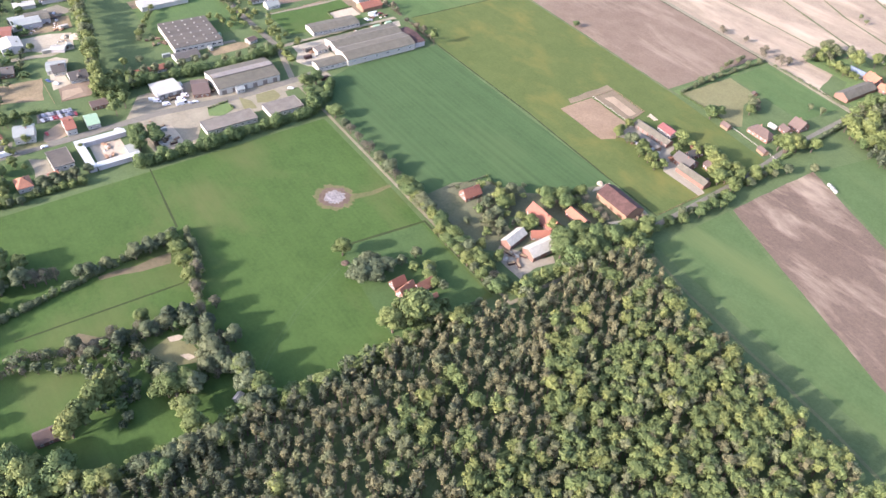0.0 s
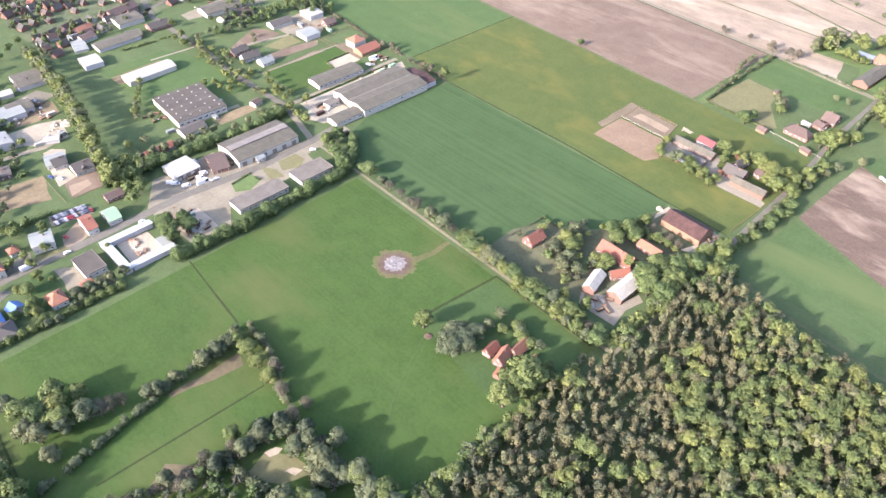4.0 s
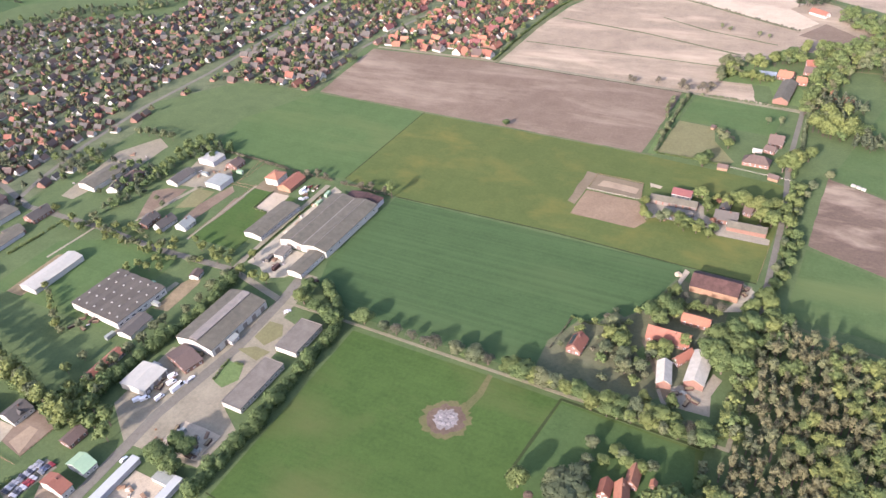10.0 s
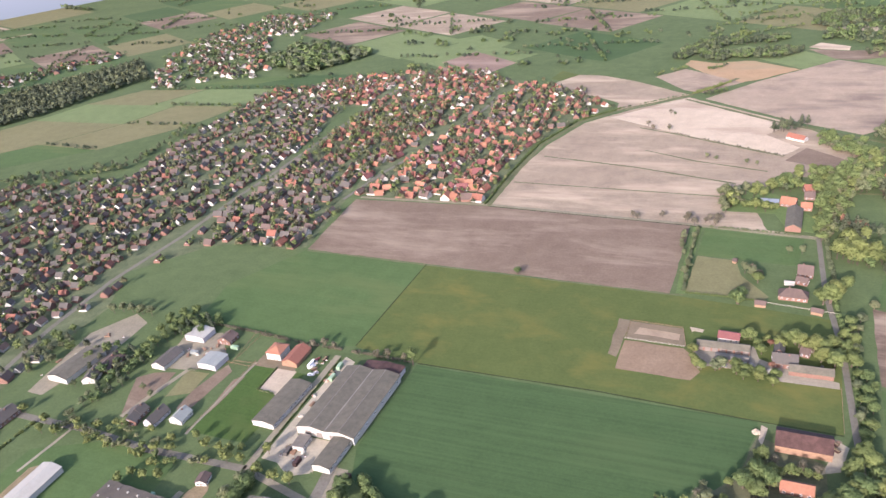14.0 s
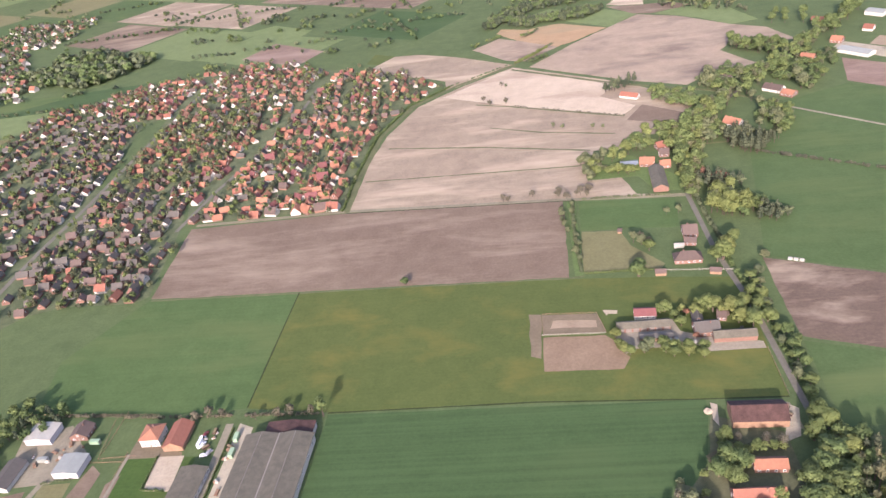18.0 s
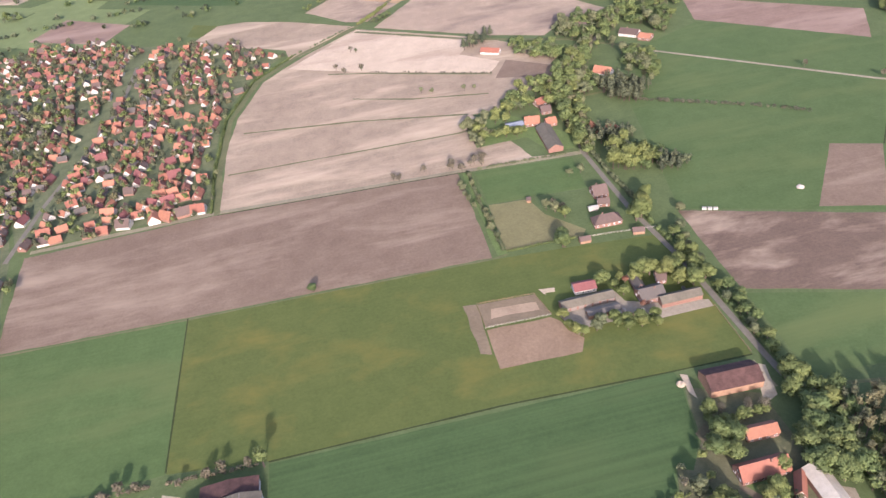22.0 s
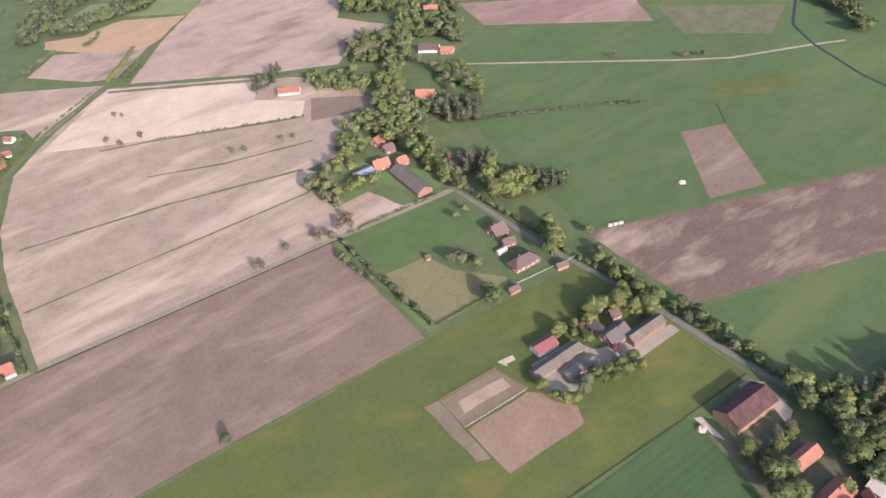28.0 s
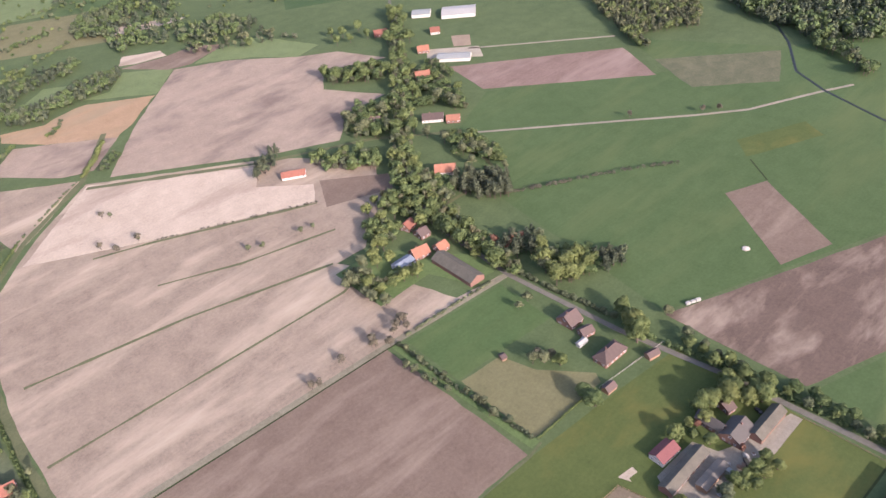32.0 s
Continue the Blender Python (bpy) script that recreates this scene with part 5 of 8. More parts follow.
flat_block(-74.4, -234.6, -0.7, 12.7, 35.4, 3.6, "roof_flat", "wall_white", "long flat-roofed office building with a white edge")
flat_block(-73.9, -195.0, -0.2, 14.4, 24.8, 3.6, "roof_flat", "wall_white", "square flat-roofed building with a white edge")
sawtooth(-202.8, -211.0, -3.5, 43.7, 37.4, 5.0)
hall(-173.5, -225.9, 2.4, 10.9, 18.3, 3, 5, "roof_grey", "wall_white", "small vaulted grey shed with a white front", name="shed")
house(-164.8, -257.8, 1.5, 7.2, 25.2, 2.8, 4.8, "roof_red", "wall_white", "long low building with a red roof", name="long_house", chimney=False)
hall(-269.1, -209.1, 1.0, 14.3, 39.4, 3.8, 5.6, "roof_white", "wall_white", "long white tent hall on a lawn", name="tent_hall")
hall(-316.3, -235.1, -4.0, 17.2, 14.2, 4, 4.8, "roof_white", "wall_grey", "small hall with a white roof", name="storage_hall")
greenhouse(-358.0, -228.0, -12.1, 34.6, 11.0)
hall(-338.4, -203.1, 1.7, 14.2, 37.1, 3, 4.2, "roof_eternit", "wall_grey", "long low grey-roofed shed", name="shed")
hall(-370.8, -177.4, -1.1, 18.8, 23.0, 4, 5, "roof_eternit", "wall_white", "long white building with a grey roof", name="workshop")
house(-391.3, -172.8, 12.8, 13.8, 28.1, 4, 7, "roof_brown", "wall_brick", "long brick house with a brown roof")
hall(-337.9, -104.4, -2.1, 18.4, 35.3, 4, 6, "roof_eternit", "wall_white", "grey vaulted warehouse with a white front", name="warehouse")
flat_block(-84.7, -340.6, 0.4, 18.2, 12.0, 4.0, "roof_brown_flat", "wall_white", "flat-roofed house with a dark brown roof and white walls")
house(-119.3, -325.8, -1.3, 15.7, 6.2, 4.5, 7.5, "roof_red", "wall_white", "white house with a dark red gabled roof")
house(-118.5, -311.7, -2.6, 12.9, 7.7, 3.5, 6.5, "roof_green", "wall_white", "white house with a pale green metal roof", chimney=False)
house(-137.7, -301.2, -0.5, 7.7, 10.8, 2.8, 4.8, "roof_brown", "wall_brick", "small shed with a dull red roof", name="shed", cat="shed", chimney=False)
house(-122.3, -351.9, -13.8, 13.0, 11.9, 5.5, 8, "roof_bluegrey", "wall_white", "white two-storey house with a light grey roof")
house(-115.2, -382.0, -3.8, 11.1, 9.6, 5.5, 8.5, "roof_orange", "wall_white", "large white house with an orange hipped roof", hip=True)
house(-133.6, -378.4, 1.1, 10.4, 5.6, 3.5, 7, "roof_orange", "wall_white", "white house with an orange hipped roof", hip=True)
house(-126.1, -367.5, 1.4, 5.7, 5.1, 3, 5.5, "roof_orange", "wall_white", "small garage with an orange hipped roof", name="garage", hip=True)
house(-70.5, -365.3, 1.1, 10.7, 8.3, 3.5, 7.5, "roof_orange", "wall_white", "bungalow with an orange-red hipped roof", hip=True)
house(-72.0, -348.3, 4.7, 4.3, 6.0, 2.4, 3.4, "roof_orange", "wall_brick", "small shed with a pinkish tiled roof", name="shed", cat="shed", windows=False, chimney=False)
house(-180.7, -302.7, -1.7, 12.2, 12.1, 3, 6, "roof_grey", "wall_white", "house with a dark grey roof and a row of solar panels", dormer=True)
house(-196.0, -312.0, -3.7, 11.2, 8.5, 3, 6, "roof_grey", "wall_white", "white house with a grey roof beside the gravel yard")
hall(-245.0, -332.4, 88.9, 14.6, 17.7, 5, 6.5, "roof_white", "wall_grey", "white warehouse at the edge of the gravel yard", name="warehouse")
hall(-322.0, -283.2, -2.7, 23.9, 20.2, 3.5, 5, "roof_eternit", "wall_grey", "grey hall among the yards", name="workshop")
hall(-283.6, -304.1, -4.6, 14.8, 17.2, 4, 5, "roof_eternit", "wall_grey", "grey roofed hall beside the scrap yard", name="workshop")
house(124.1, -96.6, 88.3, 6.9, 14.9, 3, 5.5, "roof_orange", "wall_brick", "brick stable with a pale orange tiled roof", name="stable", cat="stable", chimney=False)
house(114.0, -115.2, -89.8, 9.1, 22.4, 3, 7.5, "roof_red", "wall_brick", "long brick farmhouse with a red tiled roof", name="farmhouse")
house(124.5, -127.4, -30.1, 4.4, 11.3, 3, 6, "roof_red", "wall_brick", "farmhouse wing with a red tiled roof", name="farmhouse_wing", chimney=False)
hall(118.8, -142.8, 13.3, 7.0, 15.8, 3.6, 6, "roof_pale", "wall_brick", "barn with a whitish fibre cement roof", name="barn", cat="barn")
hall(133.8, -132.9, 0.3, 9.6, 23.9, 3.8, 6.5, "roof_pale", "wall_brick", "long barn with a whitish roof and small roof lights", name="barn", cat="barn", gates=3)
house(71.3, -139.2, -1.9, 8.1, 11.6, 3, 7, "roof_red", "wall_brick", "brick house with a red roof and dark solar panels")
house(118.0, 8.7, -88.6, 11.0, 14.1, 3.5, 7, "roof_grey", "wall_brick", "brick farmhouse with a dark grey roof", name="farmhouse")
house(115.0, 20.6, -2.8, 5.6, 14.1, 3.5, 6.6, "roof_grey", "wall_brick", "farmhouse wing with a dark grey roof", name="farmhouse_wing", chimney=False)
house(129.8, 21.3, 76.1, 8.9, 5.5, 2.8, 5, "roof_brown", "wall_brick", "small brick outbuilding among trees", name="outbuilding", chimney=False)
house(130.7, 120.1, 88.3, 11.4, 9.9, 3, 7.5, "roof_brown", "wall_brick", "brick house with a brown tiled roof")
house(122.8, 85.9, 87.8, 8.9, 17.9, 3, 7.5, "roof_brown", "wall_brick", "brick house with a brown half-hipped roof", hip=True)
house(128.8, 107.0, 75.4, 6.4, 7.8, 2.8, 5, "roof_brown", "wall_brick", "low outbuilding with a dark brown roof", name="outbuilding", chimney=False)
house(102.6, 71.6, 87.2, 4.6, 6.8, 2.4, 4, "roof_brown", "wall_wood", "small wooden garden shed with a brown roof", name="garden_shed", cat="shed", chimney=False, windows=False)
house(137.2, 68.7, 75.9, 4.6, 7.0, 2.5, 4, "roof_brown", "wall_wood", "carport with a brown roof", name="carport", chimney=False, windows=False)
house(120.4, 103.3, 87.2, 2.9, 6.4, 2.2, 2.8, "roof_white", "wall_white", "narrow white greenhouse shed", name="garden_shed", chimney=False, windows=False)
house(83.5, 129.6, 74.4, 4.1, 2.8, 2.2, 3.2, "roof_brown", "wall_wood", "small wooden animal shelter in the paddock", name="shelter", chimney=False, windows=False)
hall(123.6, 206.0, -2.9, 11.6, 38.1, 3.5, 6.5, "roof_eternit", "wall_brick", "long barn with a grey-brown roof and brick gable", name="barn", cat="barn")
house(119.6, 238.2, 77.6, 9.9, 11.8, 3, 7, "roof_orange", "wall_brick", "farmhouse with an orange tiled roof", name="farmhouse")
house(133.1, 231.6, 89.1, 8.2, 8.3, 3, 6, "roof_orange", "wall_brick", "outbuilding with an orange tiled roof", name="outbuilding")
hall(104.9, 238.2, 89.0, 8.3, 14.0, 3, 4.5, "roof_blue", "wall_grey", "open shed with a glossy bluish solar roof", name="shed")
house(135.9, 268.5, -75.2, 8.4, 9.0, 3, 6.5, "roof_red", "wall_brick", "house with a bright red roof among trees")
house(136.0, 254.0, 86.0, 9.5, 8.1, 3, 6, "roof_brown", "wall_brick", "house with a dark brown roof among trees")
house(205.4, 302.2, 44.1, 10.0, 16.0, 3, 7.5, "roof_orange", "wall_white", "large white house with an orange tiled roof", name="farmhouse")
house(127.0, 398.2, 56.0, 8.0, 19.0, 2.6, 5.4, "roof_red", "wall_white", "long house with a red roof and a white gable")
house(224.8, 413.8, 60.8, 11.0, 11.9, 3, 7, "roof_brown", "wall_white", "house with a brown roof among trees")
house(261.6, 376.0, 44.2, 11.0, 18.6, 3, 6.5, "roof_brown", "wall_white", "white house with a dark roof by the road")
house(271.0, 360.1, 44.9, 11.0, 11.9, 3, 5.5, "roof_orange", "wall_brick", "brick barn with an orange roof", name="barn", chimney=False)
house(316.5, 449.2, 53.2, 11.0, 14.0, 3, 8, "roof_orange", "wall_brick", "brick farmhouse with an orange roof", name="farmhouse")
hall(367.4, 457.0, 37.9, 15.0, 34.0, 3.4, 5.4, "roof_bluegrey", "wall_white", "large modern barn with a pale blue-grey roof", name="barn", cat="barn")
house(363.5, 499.7, 52.3, 11.0, 11.9, 3, 6.5, "roof_orange", "wall_brick", "brick house with an orange roof by the road")
hall(463.9, 547.4, 43.5, 28.5, 38.9, 4, 6, "roof_white", "wall_white", "long white barn far down the road", name="barn", cat="barn")
hall(437.2, 582.7, 41.5, 16.8, 21.1, 4, 6, "roof_bluegrey", "wall_white", "pale barn far down the road", name="barn", cat="barn")
house(369.9, 577.3, 56.3, 11.0, 15.1, 3, 6.5, "roof_red", "wall_brick", "red-roofed house far down the road")
house(407.0, 527.7, 51.2, 11.0, 10.5, 3, 6.5, "roof_red", "wall_white", "white house with a red roof far down the road")
house(138.0, -323.0, 35, 2.8, 4.2, 2.2, 3.0, "roof_white", "wall_white", "small pale canopy shelter at the forest edge", name="shelter", cat="shelter", chimney=False, windows=False)
house(113.7, -399.5, -2.4, 6.9, 11.0, 3, 6, "roof_brown", "wall_brick", "small brick cottage half hidden by trees")
hall(-263.3, -334.3, -13.7, 20.6, 14.5, 5, 6.5, "roof_red", "wall_white", "warehouse with a red metal roof", name="warehouse")
house(-320.2, -286.0, -15.1, 16.8, 15.2, 3, 5.5, "roof_grey", "wall_grey", "grey hip-roofed house behind the tree row", hip=True)
hall(-280.5, -314.0, 0.5, 17.4, 21.3, 4, 5, "roof_bluegrey", "wall_grey", "storage hall with a pale grey roof", name="storage_hall")
hall(-311.5, -307.5, -4.1, 8.6, 16.2, 3, 4, "roof_white", "wall_white", "long white shed behind the tree row", name="shed")
house(-377.5, -214.1, 14.6, 12.5, 14.9, 3, 6, "roof_orange", "wall_brick", "brick house with an orange roof")
house(-362.2, -218.6, 12.6, 11.2, 12.8, 3, 5, "roof_brown", "wall_white", "outbuilding with a brown roof", name="outbuilding", chimney=False)
house(-343.2, -163.0, -0.1, 12.7, 17.9, 3, 6, "roof_grey", "wall_brick", "dark-roofed house among trees")
house(-340.7, -186.8, -13.1, 12.7, 12.4, 3, 5, "roof_eternit", "wall_brick", "small grey-roofed brick workshop", name="workshop", chimney=False)
house(-200.2, -312.1, -13.7, 13.6, 12.9, 3, 5, "roof_bluegrey", "wall_white", "low house with a pale grey roof", chimney=False)
house(-209.0, -343.9, -12.5, 11.4, 10.6, 3, 5, "roof_grey", "wall_brick", "house half hidden among shrubs")
house(-190.8, -363.4, -4.3, 5.8, 7.4, 3, 5, "roof_red", "wall_white", "small red-roofed house among shrubs", chimney=False)
hall(-227.5, -303.6, -26.1, 6.4, 10.1, 2.5, 3.2, "roof_white", "wall_grey", "low pale shed by the gravel yard", name="shed")
house(-254.2, -139.1, 12.5, 9.7, 13.3, 3, 5.5, "roof_grey", "wall_brick", "house with a dark roof by the estate lane")
house(-315.3, -96.1, 4.8, 12.2, 17.9, 3, 6, "roof_brown", "wall_brick", "brown-roofed house among garden trees")
house(-316.3, -111.9, 21.6, 9.7, 12.7, 3, 6, "roof_grey", "wall_white", "white house with a dark roof")
house(-174.3, -172.6, 13.3, 6.4, 7.3, 2.6, 4, "roof_brown", "wall_white", "small kiosk with a brown roof", name="kiosk", chimney=False)
house(-110.0, -211.1, -0.1, 4.8, 6.0, 3, 4, "roof_bluegrey", "wall_white", "small white gatehouse beside the factory hall", name="gatehouse", chimney=False)
flat_block(-135.0, -132.1, 2.7, 7.1, 10.0, 3.2, "roof_flat", "wall_white", "low white entrance block of the large hall")
house(121.3, -219.9, 14.2, 6.0, 10.0, 3, 6.8, "roof_orange", "wall_brick", "old brick farmhouse with an orange-red tiled roof", name="farmhouse")
house(123.3, -209.7, 4.2, 5.3, 10.2, 3, 6.4, "roof_orange", "wall_brick", "farmhouse wing with an orange-red tiled roof", name="farmhouse_wing", chimney=False)
house(113.9, -220.4, 4.1, 5.4, 8.0, 2.8, 5.8, "roof_red", "wall_brick", "shaded farmhouse wing with a red tiled roof", name="farmhouse_wing", chimney=False)
house(126.9, -228.6, 13.9, 3.8, 4.9, 2.4, 4, "roof_orange", "wall_brick", "small shed with an orange roof", name="shed", chimney=False, windows=False)
house(132.2, -209.0, 4.4, 2.4, 3.1, 2.2, 3.6, "roof_orange", "wall_brick", "small brick outbuilding with an orange roof", name="outbuilding", chimney=False, windows=False)
house(-79.7, -403.4, 86.6, 4.4, 14.9, 3.2, 5.6, "roof_bluebright", "wall_white", "long low wing with a bright blue tile roof", name="house_wing", chimney=False)
house(-77.9, -395.4, 87.7, 7.6, 12.9, 3.5, 6.8, "roof_bluebright", "wall_white", "house with a bright blue glazed tile roof", chimney=False)
house(-78.8, -384.2, -75.2, 7.3, 6.3, 3, 5.6, "roof_bluebright", "wall_white", "annexe with a bright blue tile roof", name="annexe", chimney=False)
house(-65.5, -395.6, 85.3, 12.7, 11.7, 3, 6, "roof_grey", "wall_white", "bungalow with a slate grey hipped roof", hip=True)
house(85.6, 27.5, 86.4, 8.1, 12.8, 3, 5.2, "roof_darkred", "wall_white", "small stable with a dark red roof and light walls", name="stable", cat="stable", chimney=False)
hall(82.8, 15.2, -89.6, 7.1, 31.0, 3.2, 5.2, "roof_eternit", "wall_brick", "long horse stable with a grey roof and orange brick front", name="stable", cat="stable", gates=7)
hall(88.6, 4.3, 89.8, 5.5, 18.9, 2.8, 3.6, "roof_flat", "wall_wood", "open machine shed with a dark roof", name="shed", cat="shed", gates=4)
hall(132.1, 0.7, 89.8, 7.3, 23.8, 3.3, 5.6, "roof_eternit", "wall_brick", "long brick stable with a grey-brown roof", name="stable", cat="stable", gates=5)
hall(127.4, -63.8, 88.1, 14.6, 26.7, 4.6, 8.4, "roof_rust", "wall_wood", "large old barn with a rusty dark red corrugated roof", name="barn", cat="barn")

# ---- yards, plots and plants between the buildings ----
patch("garden_plot", [(-285.3, -103.6), (-275.9, -95.8), (-260.7, -91.9), (-258.7, -110.6), (-261.9, -132.8), (-265.9, -139.5)], M["soil_dark"], "bare dark soil plot behind a shed", "garden plot", h=.1, wob=0.25)
strip("garden_drive", [(-264.8, -140.1), (-260.2, -114.8), (-254.6, -89.4), (-251.5, -69.5), (-255.1, -41.4)], 3.6, M["paving"], "pale concrete drive between gardens", "drive", h=.13, wob=0.12)
patch("yard_sheds_west", [(-285.7, -51.0), (-258.4, -42.5), (-237.9, -65.3), (-248.7, -87.0), (-269.7, -89.2), (-275.3, -91.8), (-280.0, -75.7)], M["paving"], "pale concrete yard between storage sheds", "yard", h=.1, wob=0.25)
patch("garden_strip", [(-232.3, -86.0), (-229.5, -75.1), (-221.8, -81.3), (-224.3, -117.7), (-225.7, -129.1), (-234.6, -124.2), (-235.3, -104.7)], M["soil_dark"], "long bare brown garden strip", "garden plot", h=.1, wob=0.25)
patch("garden_strip_second", [(-215.1, -89.4), (-209.4, -83.0), (-209.2, -114.8), (-210.6, -128.0)], M["soil_dark"], "long bare brown garden strip beside a path", "garden plot", h=.1, wob=0.25)
patch("lawn_dry", [(-254.1, -88.1), (-236.3, -87.1), (-235.2, -108.7), (-249.6, -115.8)], M["olive"], "thin yellowish garden lawn", "lawn", h=.09, wob=0.25)
strip("garden_path", [(-211.0, -68.1), (-211.6, -105.3), (-211.5, -143.1)], 1.8, M["gravel"], "narrow pale garden path along a fence", "path", h=.13, wob=0.12)
hedge("hedge_sand_yard", [(-192.6, -71.2), (-192.2, -94.3), (-179.2, -95.8)], 1.2, 1.2, "hedge", "low clipped hedge round the sand yard", 4, 0, size=0.4)
hedge("hedge_shed_row", [(-254.2, -87.2), (-245.6, -85.9), (-236.9, -84.9)], 1.2, 1.3, "leaf_dull", "low shrubs along a lawn", 3, .2, size=0.4)
fence("garden_fence", [(-237.2, -73.3), (-210.8, -74.1)], "dark wooden fence across the gardens", 1.2, 2.6)
fence("garden_fence", [(-226.6, -33.5), (-227.4, -67.6)], "dark wooden fence between two lawns", 1.2, 2.6)
fence("garden_fence", [(-212.0, -67.2), (-211.8, -141.8)], "wire fence along the garden path", 1.2, 2.6)
patch("paved_villa", [(-210.6, -64.6), (-210.2, -49.2), (-193.4, -63.4), (-179.6, -68.4), (-178.8, -71.0), (-210.4, -71.5)], M["sand_dark"], "brick-paved forecourt of the villa", "forecourt", h=.12, wob=0.25)
PARKED = []
PARKED.append((-169.7, -55.8, 80, 1, "red farm vehicle parked behind the villa"))
PARKED.append((-168.6, -63.6, 70, 0, "white car parked behind the barn"))
PARKED.append((-162.8, -70.0, 60, 2, "grey car parked behind the barn"))
PARKED.append((-165.3, -72.1, 10, 0, "white car parked behind the barn"))
patch("yard_concrete_pale", [(-251.9, -287.4), (-225.5, -292.9), (-224.1, -309.7), (-235.1, -320.6), (-238.1, -332.5), (-257.6, -324.7), (-256.8, -302.5)], M["paving_pale"], "pale concrete storage yard", "yard", h=.11, wob=0.25)
patch("rubble_bank", [(-284.5, -311.6), (-285.4, -294.3), (-281.4, -281.7), (-260.5, -284.2), (-259.7, -298.9), (-261.9, -322.6)], M["fallow"], "strip of rubble and scrub beside the yard", "rubble", h=.1, wob=0.25)
strip("yard_drive", [(-227.7, -337.1), (-226.1, -322.8), (-223.8, -310.9), (-227.1, -299.7)], 5, M["paving"], "pale concrete drive to the storage yard", "drive", h=.14, wob=0.12)
patch("yard_house_pale", [(-217.1, -314.5), (-218.5, -308.2), (-211.9, -301.2), (-188.9, -309.6), (-176.0, -309.0), (-172.2, -322.2), (-189.4, -319.6)], M["paving_pale"], "pale paved house yard", "yard", h=.12, wob=0.25)
patch("garden_soil_plot", [(-175.3, -318.3), (-155.2, -320.8), (-154.4, -294.1), (-173.8, -290.2), (-176.0, -309.0)], M["soil_dark"], "freshly dug brown plot beside the tree row", "garden plot", h=.1, wob=0.25)
patch("garden_spoil", [(-168.8, -317.5), (-167.5, -305.3), (-161.6, -305.1), (-157.1, -320.4)], M["sand_pale"], "sandy spoil on the dug plot", "sand", h=.14, wob=0.25)
patch("lot_paving", [(-122.1, -341.6), (-129.5, -330.0), (-134.0, -322.4), (-112.8, -328.5), (-110.4, -336.2), (-108.6, -345.3)], M["sand_pale"], "sandy paved forecourt of the car lot", "yard", h=.12, wob=0.25)
patch("lot_parking", [(-146.4, -339.9), (-140.8, -316.1), (-131.1, -317.2), (-135.6, -342.1)], M["yard_grey"], "grey parking ground of the car lot", "yard", h=.11, wob=0.25)
patch("brown_house_forecourt", [(-98.3, -356.8), (-92.2, -347.2), (-78.7, -346.8), (-73.9, -347.7), (-75.7, -357.9), (-84.8, -356.4)], M["paving"], "pale paved forecourt of the flat-roofed house", "forecourt", h=.13, wob=0.25)
patch("bungalow_lawn", [(-98.2, -372.2), (-97.2, -358.4), (-79.1, -358.6), (-74.1, -358.9), (-66.5, -373.4), (-69.5, -380.8)], M["lawn"], "green lawn of the bungalow", "lawn", h=.1, wob=0.25)
patch("verge_triangle", [(-114.9, -362.7), (-114.2, -343.7), (-108.1, -342.3), (-110.5, -362.0)], M["olive"], "dry grass verge beside the road", "verge", h=.15, wob=0.25)
patch("house_yard_dark", [(-120.3, -372.4), (-122.1, -360.1), (-110.8, -363.4), (-111.5, -377.6)], M["yard_grey"], "dark paved house yard", "yard", h=.12, wob=0.25)
patch("stable_verge", [(-77.7, -335.2), (-64.1, -334.9), (-62.2, -339.6), (-72.8, -341.9)], M["olive"], "dry grass strip beside the stable wings", "verge", h=.11, wob=0.25)
patch("turning_place", [(-113.4, -396.3), (-103.0, -387.3), (-95.6, -380.2), (-91.3, -389.5), (-98.5, -404.9)], M["asphalt"], "paved turning place of the estate road", "road", h=.15, wob=0.25)
patch("warehouse_yard", [(-352.4, -135.9), (-356.0, -113.9), (-364.3, -66.8), (-346.9, -35.2), (-328.1, -44.2), (-326.5, -82.6), (-319.8, -90.8), (-335.7, -119.3), (-338.7, -136.6)], M["paving"], "pale concrete yard round the warehouse", "yard", h=.11, wob=0.25)
strip("tent_path", [(-288.4, -155.4), (-289.7, -175.2), (-291.3, -197.2)], 2, M["gravel"], "pale path to the tent hall", "path", h=.13, wob=0.12)
patch("tent_ground", [(-285.3, -234.3), (-286.5, -192.7), (-277.9, -186.6), (-268.3, -217.3), (-271.1, -234.0)], M["fallow"], "worn earth round the tent hall", "earth", h=.09, wob=0.25)
hedge("hedge_lawn_cross", [(-321.9, -205.7), (-319.9, -184.9), (-318.9, -160.0)], 2.4, 2.2, "hedge", "dark hedge across the lawns", 2.4, .1, size=0.4)
patch("island_green", [(-98.5, -240.1), (-101.9, -224.5), (-90.7, -224.6), (-86.1, -234.0), (-91.2, -242.1)], M["lush"], "green lawn island in the paved yard", "lawn", h=.18, wob=0.25)
hedge("hedge_island", [(-99.4, -239.5), (-101.5, -224.8), (-91.1, -224.3)], 1.6, 1.6, "hedge", "clipped hedge round a lawn island", 3, .1, size=0.4)
patch("island_olive", [(-100.5, -203.0), (-100.6, -188.8), (-91.1, -188.3), (-85.6, -196.1), (-90.7, -206.7)], M["olive"], "dry grass island beside the flat office", "lawn", h=.18, wob=0.25)
patch("island_strip", [(-103.3, -215.4), (-94.9, -209.2), (-83.7, -209.6), (-86.6, -218.3)], M["olive"], "dry grass strip in the paved yard", "lawn", h=.18, wob=0.25)
